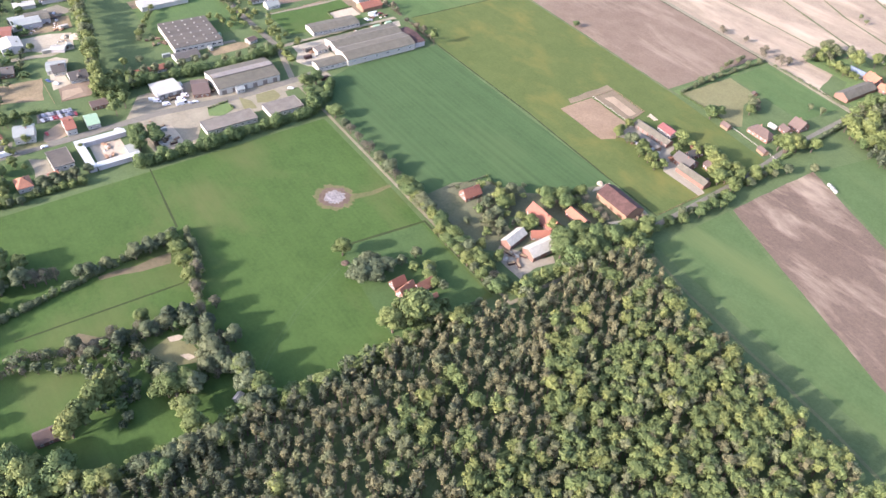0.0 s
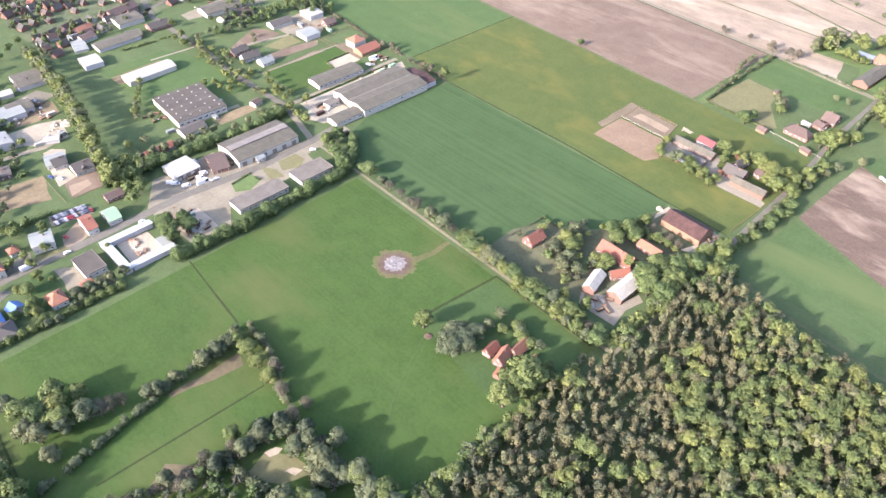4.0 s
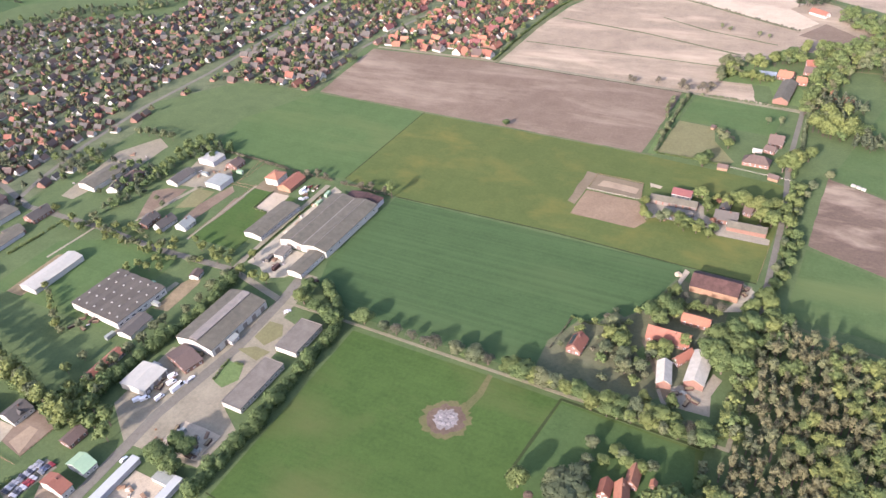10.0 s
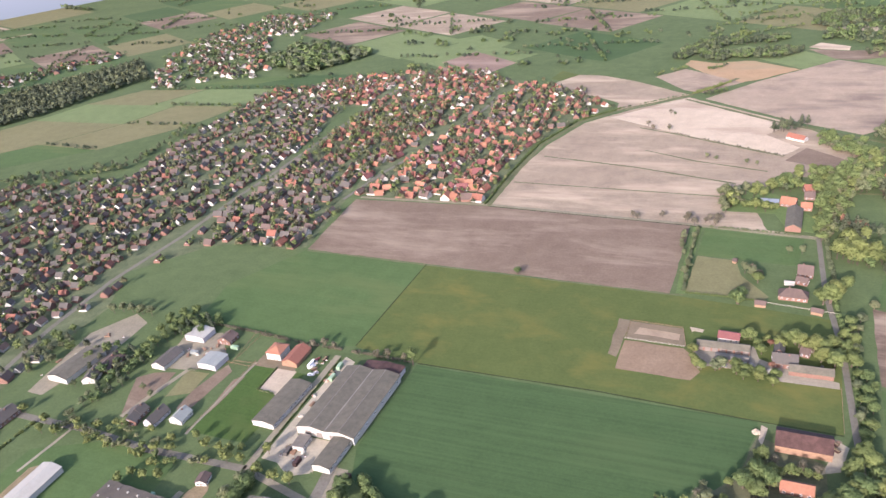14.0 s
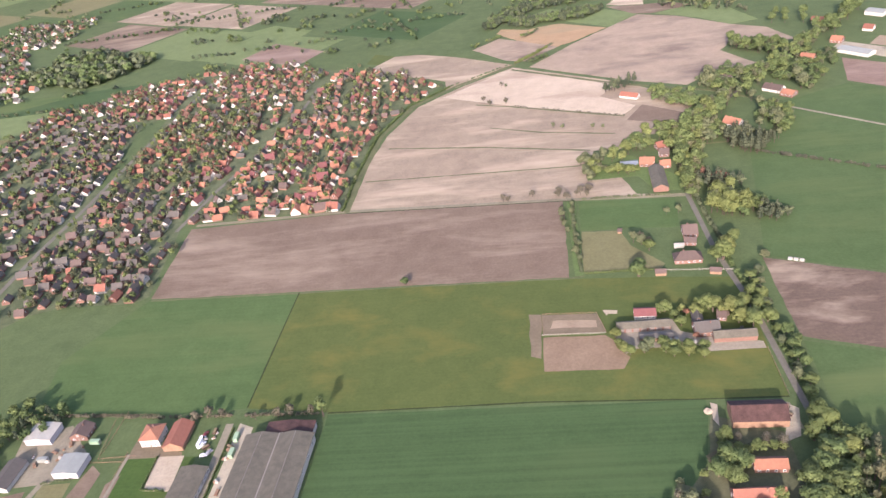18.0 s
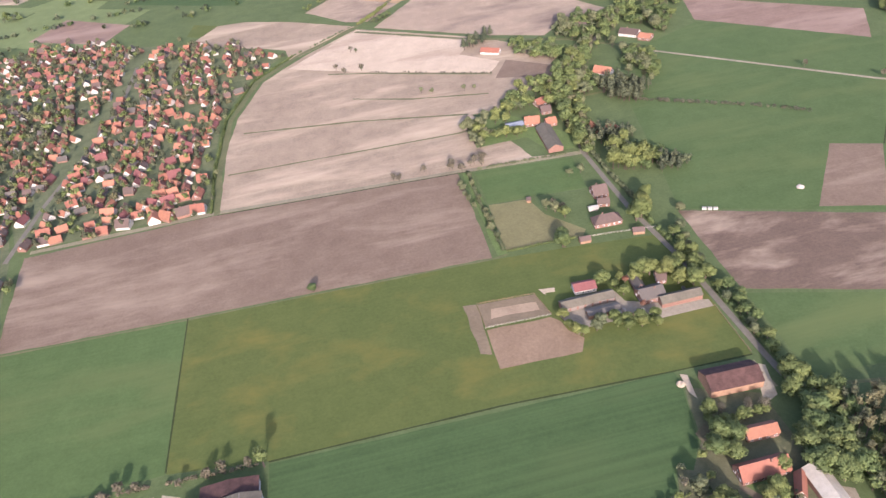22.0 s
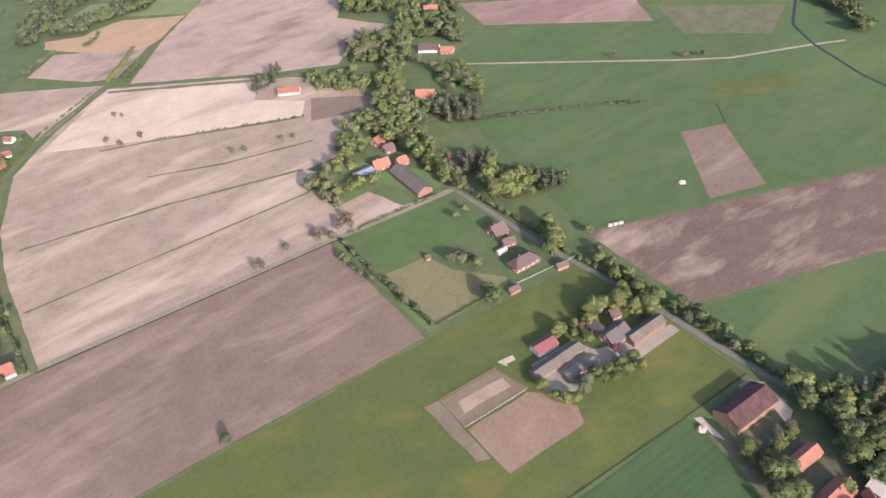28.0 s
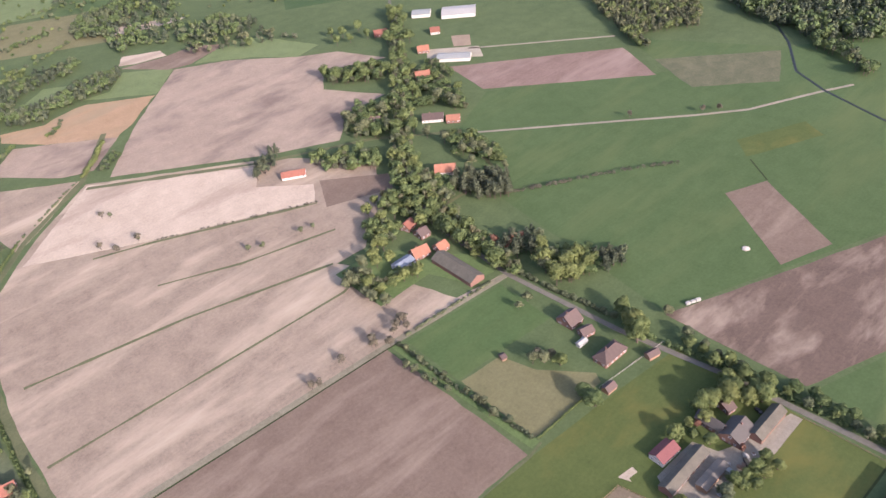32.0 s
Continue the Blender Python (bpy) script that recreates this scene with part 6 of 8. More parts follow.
patch("hall_forecourt", [(-153.6, -141.3), (-141.7, -128.5), (-121.8, -132.0), (-118.8, -151.4), (-130.1, -156.1)], M["paving_pale"], "pale concrete forecourt of the large hall", "forecourt", h=.13, wob=0.25)
patch("earth_yard", [(-176.6, -208.1), (-179.1, -182.5), (-173.1, -167.9), (-167.5, -177.6), (-166.9, -206.7)], M["fallow"], "worn earth yard under trees", "earth", h=.1, wob=0.25)
strip("sawtooth_drive", [(-184.1, -238.8), (-179.9, -223.3), (-183.6, -202.5), (-181.8, -182.7)], 4, M["paving"], "pale drive along the sawtooth hall", "drive", h=.14, wob=0.12)
for p in ((-205.6, -240.0), (-179.8, -258.5),):
    tree(*p, "dull", 6)
hedge("hedge_gardens_west", [(-146.2, -378.6), (-147.3, -364.3), (-147.8, -350.1), (-147.9, -332.9)], 4, 3.5, "leaf_oak", "thick garden hedge behind the houses", 2, .05, size=0.4)
fence("garden_fence", [(-191.5, -325.6), (-152.5, -325.9)], "dark fence between two gardens", 1.2, 2.6)
fence("garden_fence", [(-154.4, -321.3), (-152.7, -291.4)], "dark fence behind the dug plot", 1.2, 2.6)
for p in ((-105.7, -362.7), (-92.2, -365.4), (-87.7, -360.5), (-69.9, -355.4), (-93.1, -326.0),):
    tree(*p, "lime", 4)
for p in ((-62.4, -347.7), (-61.6, -341.0), (-61.4, -354.7), (-58.6, -360.6), (-54.4, -370.4), (-55.5, -375.9),):
    tree(*p, "dull", 5)
for p in ((-72.5, -386.8), (-70.5, -380.3), (-73.6, -373.6), (-89.3, -373.7),):
    tree(*p, "oak", 5)
patch("farm_lawn", [(100.8, -130.5), (105.4, -116.2), (115.8, -119.0), (117.4, -134.0), (107.8, -137.8)], M["lush"], "small green lawn of the farmhouse", "lawn", h=.1, wob=0.25)
patch("barn_apron", [(135.2, -81.4), (141.4, -65.5), (144.2, -55.3), (148.9, -58.8), (144.3, -77.7)], M["paving_pale"], "pale concrete apron beside the barn", "yard", h=.13, wob=0.25)
patch("farm_apron", [(131, -154), (137, -146), (141, -131), (146, -134), (143, -148), (136, -157)], M["gravel"], "pale sandy farmyard", "yard", h=.13, wob=0.5)
for p in ((108.1, -79.4),):
    tree(*p, "lime", 8)
for p in ((104.3, -103.0), (111.8, -97.1),):
    tree(*p, "lime", 7)
for p in ((104.9, -94.6), (111.3, -93.0), (101.4, -98.2),):
    tree(*p, "lime", 8)
for p in ((84.8, -118.5), (89.9, -130.5), (96.3, -144.0), (109.1, -132.0),):
    tree(*p, "dull", 6)
for p in ((114.8, -130.8), (104.6, -141.6),):
    tree(*p, "lime", 6)
patch("wheat_corner", [(97, -88), (104, -84), (107, -96), (98, -98)], M["worn_grass"], "dry grass corner at the wheat field", "verge", h=.09, wob=0.5)
hedge("hedge_house_front", [(59.8, -117.3), (70.7, -118.5), (80.4, -117.3)], 1.4, 1.4, "hedge", "dark hedge at the wheat field edge", 3, .2, size=0.4)
hedge("hedge_house_side", [(60.8, -118.0), (58.2, -145.5)], 1.2, 1.2, "leaf_bare", "brown shrubs along the garden edge", 3, .15, size=0.4)
patch("farm_green", [(69.6, 266.8), (93.4, 267.2), (109.9, 257.7), (143.8, 207.2), (137.7, 186.7), (118.4, 192.4), (109.4, 218.6), (68.1, 218.1)], M["lush"], "green orchard ground of the farmstead", "garden", h=.11, wob=0.25)
patch("pasture_dull", [(470.2, 289.1), (547.7, 203.0), (486.5, 173.8), (436.4, 228.8)], M["yard_grass"], "dull grazed far pasture", "field", h=.08, wob=0.6)
for p in ((64.7, 247.7), (71.2, 244.6), (67.7, 231.8), (67.8, 223.7), (75.3, 235.6),):
    tree(*p, "dull", 8)
for p in ((89.4, 227.8), (94.8, 226.0), (100.9, 224.9), (106.9, 225.1),):
    tree(*p, "lime", 6)
for p in ((60.3, 194.2), (67.1, 196.0), (43.1, 196.2), (49.1, 186.1),):
    tree(*p, "bare", 7)
for p in ((-297.3, -85.6), (-297.3, -76.8), (-295.9, -69.1), (-293.8, -61.9), (-293.7, -52.7), (-293.4, -43.1), (-290.1, -37.0), (-305.2, -43.4), (-305.2, -52.9), (-280.0, -42.1),):
    tree(*p, "oak", 8)
for p in ((-366.1, -38.8), (-359.1, -35.8), (-350.1, -35.2), (-341.1, -34.6), (-331.6, -34.7),):
    tree(*p, "dull", 8)
for p in ((-386.2, -78.8), (-376.8, -69.5), (-373.1, -84.9),):
    tree(*p, "oak", 7)
for p in ((-309.3, -158.9), (-293.5, -165.7), (-333.5, -154.1), (-305.0, -166.7),):
    tree(*p, "lime", 7)
for p in ((-269.1, -113.9), (-259.1, -118.5), (-316.4, -111.9), (-302.2, -129.9), (-321.8, -123.0), (-291.1, -124.5),):
    tree(*p, "dull", 5)
patch("farmhouse_path", [(101.0, -121.0), (102.4, -117.1), (125.5, -151.9), (123.3, -158.3)], M["sand_dark"], "trodden brown farm path", "path", h=.12, wob=0.25)
for p in ((121.8, -131.0), (114.1, -131.7), (110.6, -147.4), (102.9, -148.3), (92.2, -140.7), (85.0, -132.4),):
    tree(*p, "tan", 4)
for p in ((112.0, -171.1), (124.7, -168.3), (131.8, -170.0), (142.8, -171.0), (146.4, -175.2),):
    tree(*p, "lime", 6)
for p in ((127.5, -161.4), (114.6, -164.1), (112.6, -178.1), (99.2, -174.1), (89.4, -174.3), (76.2, -172.0), (69.5, -172.1),):
    tree(*p, "lime", 7)
patch("field_far_brown", [(-389.8, 715.8), (-355.6, 784.0), (-263.3, 710.1), (-288.9, 651.6)], M["soil_red"], "reddish brown field beyond the village", "field", h=.12, wob=0.25)
patch("field_far_fresh", [(-439.4, 715.6), (-490.3, 885.3), (-363.4, 789.5), (-393.1, 715.8)], M["fresh_crop"], "bright green field beyond the village", "field", h=.1, wob=0.25)
patch("field_far_fresh", [(-437.7, 869.4), (-388.3, 903.3), (-310.4, 840.4), (-330.8, 786.2)], M["fresh_crop"], "bright green field beyond the village", "field", h=.1, wob=0.25)
patch("field_far_yellow", [(-185.6, 619.8), (-179.6, 661.5), (-96.3, 601.6), (-110.8, 573.2)], M["dandelion"], "yellowish meadow beyond the village", "field", h=.1, wob=0.25)
patch("field_notch", [(70.7, 276.6), (96.5, 322.7), (125.3, 298.4), (101.4, 274.8)], M["soil_light"], "pale corner of the ploughed field", "field", h=.1, wob=0.25)

patch("barn_apron", [(368, 500), (406, 459), (388, 436), (350, 478)], M["paving_pale"], "pale concrete apron round a modern barn", "yard", h=0.12, wob=0.4)
patch("barn_sand_yard", [(410, 505), (423, 490), (403, 468), (390, 481)], M["sand_pale"], "pale sand riding yard beside the barn", "yard", h=0.12, wob=0.4)

# ---- vale of small fields and woods north-west of the ploughed land ----
patch("field_west", [(-150, 640), (-115, 635), (-65, 606), (9, 547), (-47, 496), (-69, 479), (-72, 513), (-86, 525), (-131, 554), (-180, 590)], M["soil_light"], "pale ploughed field at the village edge", h=0.115, wob=0.5)
patch("field_orange", [(41, 700), (66, 705), (77, 703), (132, 659), (87, 616), (64, 601), (15, 647), (-13, 690), (-8, 711), (31, 693)], M["soil_orange"], "dry orange-brown field beside the lane", h=0.11, wob=0.8)
patch("field_mauve", [(-44, 628), (-9, 666), (28, 635), (67, 601), (23, 556), (-1, 568)], M["soil_cloudy"], "brown ploughed field with damp clouds", h=0.1, wob=0.6)
patch("field_spring", [(79, 717), (107, 714), (140, 752), (180, 710), (136, 661)], M["fresh_crop"], "bright green field above the ploughed land", h=0.1, wob=0.6)
patch("field_spring", [(25, 757), (64, 790), (107, 754), (69, 732), (49, 728)], M["fresh_crop"], "bright green field between two woods", h=0.1, wob=0.6)
patch("field_umber", [(143, 765), (186, 752), (227, 752), (253, 721), (198, 703), (174, 711)], M["soil_dark"], "brown ploughed field beyond the green one", h=0.11, wob=0.6)
patch("field_sandy", [(145, 775), (160, 800), (197, 775), (194, 754), (162, 763)], M["soil_pale"], "small pale sandy field", h=0.13, wob=0.6)
patch("field_sandy", [(184, 890), (203, 909), (255, 879), (276, 856), (244, 857), (197, 876)], M["soil_pale"], "narrow pale sandy field between hedges", h=0.13, wob=0.6)
patch("field_clover", [(200, 700), (253, 721), (289, 704), (313, 618), (278, 611), (247, 658)], M["fresh_crop"], "fresh green meadow at the head of the ploughed field", h=0.1, wob=0.6)
wood("wood_vale", scatter([(4, 716), (16, 747), (61, 743), (101, 764), (145, 763), (130, 734), (107, 714), (69, 715), (43, 710), (31, 693)], 6, far, 7, 11, 3, 4.6), LEAVES, "belt of grey-green trees beyond the orange field", 50, 1.0)
wood("wood_vale_upper", scatter([(-22, 766), (2, 814), (57, 827), (121, 835), (102, 803), (52, 793), (7, 748), (-14, 713), (-37, 712)], 7, far, 7, 11, 3, 4.8), LEAVES, "belt of trees along the far lane", 45, 1.0)
wood("wood_vale_far", scatter([(153, 940), (186, 985), (256, 1002), (230, 933), (179, 887), (154, 901)], 8, far, 8, 12, 4, 5.5), LEAVES, "round wood on the far fields", 40, 1.1)
wood("wood_vale_east", scatter([(212, 775), (235, 807), (298, 819), (317, 749), (286, 725), (240, 755)], 9, far, 7, 11, 3.2, 5), LEAVES, "loose wood beside the far pasture", 40, 1.0)
VALE = random.Random(52)
vale_trees = []
for a, b in (((-49, 629), (-5, 670)), ((21, 655), (48, 681)), ((20, 926), (61, 926)), ((41, 1007), (100, 1006)), ((106, 1076), (218, 1068)), ((175, 833), (217, 785)), ((177, 883), (229, 818)), ((60, 860), (140, 905)), ((80, 960), (150, 980))):
    d = math.dist(a, b)
    for s in range(int(d / 4.5)):
        k = s * 4.5 / d
        if VALE.random() < 0.85:
            vale_trees.append((a[0] + (b[0] - a[0]) * k + VALE.uniform(-2, 2), a[1] + (b[1] - a[1]) * k + VALE.uniform(-2, 2), VALE.uniform(4, 8), VALE.uniform(2, 3.6), VALE.choice(("oak", "dull", "lime"))))
for _ in range(150):
    q = (VALE.uniform(-40, 360), VALE.uniform(700, 1260))
    if inside(q, [(-37, 800), (108, 1260), (360, 820), (289, 730), (144, 810), (43, 840)]):
        vale_trees.append((q[0], q[1], VALE.uniform(5, 9), VALE.uniform(2.4, 4.4), VALE.choice(("oak", "dull", "lime"))))
vale_trees += scatter([(21, 551), (53, 575), (50, 560), (30, 543)], 4, far, 3, 5, 1.8, 2.6)
wood("hedgerows_vale", vale_trees, LEAVES, "hedgerows and single trees between small far fields", 40, 0.9, "hedgerow", bark=False)

# ---- trees between the works buildings ----
works_trees = []
for line in (((-292, -156), (-244, -163)), ((-244, -163), (-209, -171)), ((-209, -171), (-173, -155)), ((-258, -222), (-210, -252))):
    d = math.dist(*line)
    for s in range(int(d / 5)):
        k = s * 5 / d
        if VALE.random() < 0.7:
            works_trees.append((line[0][0] + (line[1][0] - line[0][0]) * k + VALE.uniform(-2, 2), line[0][1] + (line[1][1] - line[0][1]) * k + VALE.uniform(-2, 2), VALE.uniform(4, 7.5), VALE.uniform(2, 3.4), VALE.choice(("oak", "dull", "lime"))))
works_trees += scatter([(-346, -92), (-323, -77), (-290, -104), (-320, -112)], 9, far, 5, 9, 2.4, 3.8)
works_trees += scatter([(-413, -95), (-368, -66), (-338, -89), (-381, -118)], 10, far, 5, 9, 2.4, 3.8)
wood("works_trees", works_trees, LEAVES, "loose trees between yards and lanes of the works", 110, 0.55, "trees")

# ---- single trees ----
VARY = random.Random(11)
for p in ((78, -234),):
    tree(*p, "lime", 11 * VARY.uniform(0.85, 1.15))
for p in ((95, -232), (101, -236), (99, -226), (105, -229), (93, -226), (101, -219),):
    tree(*p, "dull", 8 * VARY.uniform(0.85, 1.15), wide=1.45)
for p in ((112, -199), (119, -203), (125, -204), (108, -206),):
    tree(*p, "lime", 5 * VARY.uniform(0.85, 1.15), wide=1.4)
for p in ((141, -233), (141, -241), (142, -225),):
    tree(*p, "lime", 17 * VARY.uniform(0.85, 1.15))
for p in ((142, -218), (142, -210), (151, -215),):
    tree(*p, "lime", 8 * VARY.uniform(0.85, 1.15))
for p in ((101, -200), (102, -210), (116, -201), (129, -201),):
    tree(*p, "dull", 6 * VARY.uniform(0.85, 1.15))
for p in ((21, -311), (32, -311), (42, -312), (54, -313),):
    tree(*p, "lime", 9 * VARY.uniform(0.85, 1.15))
for p in ((65, -313), (79, -309), (52, -308), (81, -318),):
    tree(*p, "bare", 9 * VARY.uniform(0.85, 1.15))
for p in ((83, -325), (96, -327), (97, -321), (106, -323), (117, -323), (105, -310), (122, -320),):
    tree(*p, "dull", 9 * VARY.uniform(0.85, 1.15))
for p in ((127, -315), (140, -312),):
    tree(*p, "lime", 9 * VARY.uniform(0.85, 1.15))
for p in ((23, -331), (22, -323), (21, -315), (22, -360), (23, -355), (22, -346),):
    tree(*p, "dull", 8 * VARY.uniform(0.85, 1.15))
for p in ((18, -376), (18, -371), (17, -381),):
    tree(*p, "bare", 8 * VARY.uniform(0.85, 1.15))
for p in ((-7, -408), (-6, -393), (2, -404), (1, -384),):
    tree(*p, "oak", 10 * VARY.uniform(0.85, 1.15))
for p in ((-15, -411), (13, -407), (15, -397), (15, -386), (6, -411), (26, -407),):
    tree(*p, "dull", 10 * VARY.uniform(0.85, 1.15))
for p in ((3, -395), (12, -397),):
    tree(*p, "lime", 11 * VARY.uniform(0.85, 1.15))
for p in ((80, -371), (76, -355), (70, -377), (80, -344), (80, -335),):
    tree(*p, "dull", 8 * VARY.uniform(0.85, 1.15))
for p in ((75, -347), (72, -359), (80, -340), (77, -373),):
    tree(*p, "bare", 8 * VARY.uniform(0.85, 1.15))
for p in ((31, -426), (43, -428), (70, -344),):
    tree(*p, "lime", 8 * VARY.uniform(0.85, 1.15))
for p in ((119, -391), (115, -385), (110, -378), (106, -371),):
    tree(*p, "lime", 15 * VARY.uniform(0.9, 1.1), wide=0.8)
for p in ((92, -432), (106, -430), (112, -424), (125, -420), (133, -413), (150, -390), (143, -398),):
    tree(*p, "lime", 9 * VARY.uniform(0.85, 1.15))
for p in ((135, -346), (120, -349), (144, -346), (122, -341),):
    tree(*p, "lime", 12 * VARY.uniform(0.85, 1.15))
for p in ((114, -347), (124, -338), (116, -329), (110, -323),):
    tree(*p, "dull", 11 * VARY.uniform(0.85, 1.15))
for p in ((151, -386), (131, -426), (132, -411),):
    tree(*p, "lime", 12 * VARY.uniform(0.85, 1.15))
for p in ((136, -400), (124, -415), (160, -367), (118, -428),):
    tree(*p, "oak", 13 * VARY.uniform(0.85, 1.15))
for p in ((155, -352), (155, -360), (156, -342), (153, -372),):
    tree(*p, "dull", 11 * VARY.uniform(0.85, 1.15))
for p in ((157, -334), (158, -339), (156, -305), (156, -299), (155, -286), (155, -269), (155, -263), (156, -253), (155, -240),):
    tree(*p, "lime", 9 * VARY.uniform(0.85, 1.15))
for p in ((147, -320), (146, -313), (136, -317), (126, -315),):
    tree(*p, "dull", 10 * VARY.uniform(0.85, 1.15))
for p in ((80, -358), (81, -325), (79, -333), (92, -318),):
    tree(*p, "pine", 11 * VARY.uniform(0.85, 1.15))
for p in ((-341, -269), (-322, -269), (-298, -271), (-279, -274), (-259, -277), (-240, -279), (-220, -283), (-203, -286), (-188, -289), (-172, -292), (-159, -294), (-146, -296),):
    tree(*p, "lime", 14 * VARY.uniform(0.85, 1.15))
for p in ((-356, -269), (-331, -270), (-309, -271), (-288, -274), (-268, -275), (-249, -278), (-230, -281), (-211, -285), (-195, -287), (-179, -291),):
    tree(*p, "dull", 13 * VARY.uniform(0.85, 1.15))
for p in ((-143, -290), (-131, -293), (-120, -295), (-143, -284), (-127, -287),):
    tree(*p, "oak", 12 * VARY.uniform(0.85, 1.15))
for p in ((-167, -278), (-180, -270)):
    tree(*p, "lime", 8 * VARY.uniform(0.85, 1.15))
for p in ((-159, -262), (-158, -254), (-158, -244), (-157, -235), (-158, -224), (-159, -216), (-152, -204), (-152, -193), (-152, -181), (-151, -169),):
    tree(*p, "dull", 8 * VARY.uniform(0.85, 1.15))
for p in ((-170, -157), (-161, -155), (-146, -161), (-135, -162), (-125, -162), (-150, -144),):
    tree(*p, "lime", 8 * VARY.uniform(0.85, 1.15))
for p in ((-91, -168), (-80, -171), (-69, -174), (-93, -159), (-61, -177),):
    tree(*p, "oak", 9 * VARY.uniform(0.85, 1.15))
for p in ((-222, -187), (-218, -181), (-209, -181), (-201, -178), (-191, -150),):
    tree(*p, "lime", 6 * VARY.uniform(0.85, 1.15))
for p in ((-82, -283), (-81, -293), (-87, -292), (-75, -283), (-74, -295),):
    tree(*p, "oak", 9 * VARY.uniform(0.85, 1.15))
for p in ((-114, -373), (-116, -365), (-115, -353), (-108, -365), (-143, -363),):
    tree(*p, "lime", 6 * VARY.uniform(0.85, 1.15))
for p in ((-125, -349), (-148, -359), (-146, -365), (-132, -347),):
    tree(*p, "oak", 7 * VARY.uniform(0.85, 1.15))
for p in ((-66, -356), (-66, -349), (-65, -344), (-65, -337), (-66, -329),):
    tree(*p, "dull", 6 * VARY.uniform(0.85, 1.15))
for p in ((-103, -46),):
    tree(*p, "poplar", 13 * VARY.uniform(0.85, 1.15))
for p in ((-172, -41), (-164, -42), (-179, -45), (-143, -46), (-130, -45), (-123, -42), (-110, -44),):
    tree(*p, "bare", 6 * VARY.uniform(0.85, 1.15))
for p in ((-190, -148), (-180, -150), (-200, -145), (-172, -150), (-167, -146),):
    tree(*p, "lime", 6 * VARY.uniform(0.85, 1.15))
for p in ((-305, -54), (-300, -43), (-300, -33), (-301, -68), (-309, -38), (-292, -27),):
    tree(*p, "oak", 8 * VARY.uniform(0.85, 1.15))
for p in ((106, -83), (113, -86), (121, -86), (129, -86),):
    tree(*p, "lime", 5 * VARY.uniform(0.85, 1.15))
for p in ((100, -101), (106, -106), (112, -96), (106, -93),):
    tree(*p, "oak", 9 * VARY.uniform(0.85, 1.15))
for p in ((86, -128), (93, -131), (92, -125), (114, -126), (109, -129), (123, -116),):
    tree(*p, "lime", 8 * VARY.uniform(0.85, 1.15))
for p in ((97, -138), (87, -138), (100, -148), (107, -144), (84, -117),):
    tree(*p, "dull", 7 * VARY.uniform(0.85, 1.15))
for p in ((137, -122), (144, -129), (151, -114), (146, -104), (152, -127), (138, -111),):
    tree(*p, "oak", 13 * VARY.uniform(0.85, 1.15))
for p in ((149, -81), (158, -74), (162, -91), (154, -70),):
    tree(*p, "lime", 10 * VARY.uniform(0.85, 1.15))
for p in ((152, -93), (168, -85), (155, -105), (168, -99),):
    tree(*p, "oak", 10 * VARY.uniform(0.85, 1.15))
for p in ((66, 7), (67, -1), (69, -7), (72, -9),):
    tree(*p, "lime", 6 * VARY.uniform(0.85, 1.15))
for p in ((80, -8), (83, -5),):
    tree(*p, "dull", 7 * VARY.uniform(0.85, 1.15))
for p in ((92, -9), (97, -7), (105, -9), (113, -8), (91, -5),):
    tree(*p, "lime", 7 * VARY.uniform(0.85, 1.15))
for p in ((95, 29),):
    tree(*p, "lime", 7 * VARY.uniform(0.85, 1.15))
for p in ((103, 23), (108, 28), (105, 15),):
    tree(*p, "lime", 6 * VARY.uniform(0.85, 1.15))
for p in ((111, 2), (110, 25),):
    tree(*p, "copper", 4 * VARY.uniform(0.85, 1.15))
for p in ((124, 30), (126, 27),):
    tree(*p, "lime", 9 * VARY.uniform(0.85, 1.15))
for p in ((145, 10), (151, 23), (139, 27), (144, 29), (156, 34), (151, 40),):
    tree(*p, "lime", 9 * VARY.uniform(0.85, 1.15))
for p in ((149, 91), (141, 81), (146, 84), (155, 101),):
    tree(*p, "lime", 11 * VARY.uniform(0.85, 1.15))
for p in ((169, 163), (157, 160), (161, 151), (173, 154),):
    tree(*p, "dull", 10 * VARY.uniform(0.85, 1.15))
for p in ((152, 147), (159, 143), (167, 150), (160, 164), (172, 176),):
    tree(*p, "lime", 13 * VARY.uniform(0.85, 1.15))
for p in ((189, 140), (187, 144), (191, 136), (196, 140),):
    tree(*p, "pine", 9 * VARY.uniform(0.85, 1.15))
for p in ((161, 196), (168, 197), (174, 195), (159, 206),):
    tree(*p, "copper", 7 * VARY.uniform(0.85, 1.15))
for p in ((194, 256), (200, 249), (205, 243), (216, 259), (192, 267), (209, 277), (210, 243),):
    tree(*p, "pine", 13 * VARY.uniform(0.85, 1.15))
for p in ((249, 318),):
    tree(*p, "lime", 8 * VARY.uniform(0.85, 1.15))
for p in ((241, 305), (245, 299),):
    tree(*p, "dull", 9 * VARY.uniform(0.85, 1.15))
for p in ((68, 226), (79, 246), (68, 248), (85, 256), (71, 216),):
    tree(*p, "dull", 9 * VARY.uniform(0.85, 1.15))
for p in ((105, 265), (115, 270), (94, 255), (127, 286), (128, 304), (139, 309), (145, 302), (151, 283), (142, 261),):
    tree(*p, "lime", 10 * VARY.uniform(0.85, 1.15))
for p in ((91, 114), (96, 110),):
    tree(*p, "dull", 8 * VARY.uniform(0.85, 1.15))
for p in ((100, 102),):
    tree(*p, "lime", 7 * VARY.uniform(0.85, 1.15))
for p in ((89, 70),):
    tree(*p, "lime", 8 * VARY.uniform(0.85, 1.15))
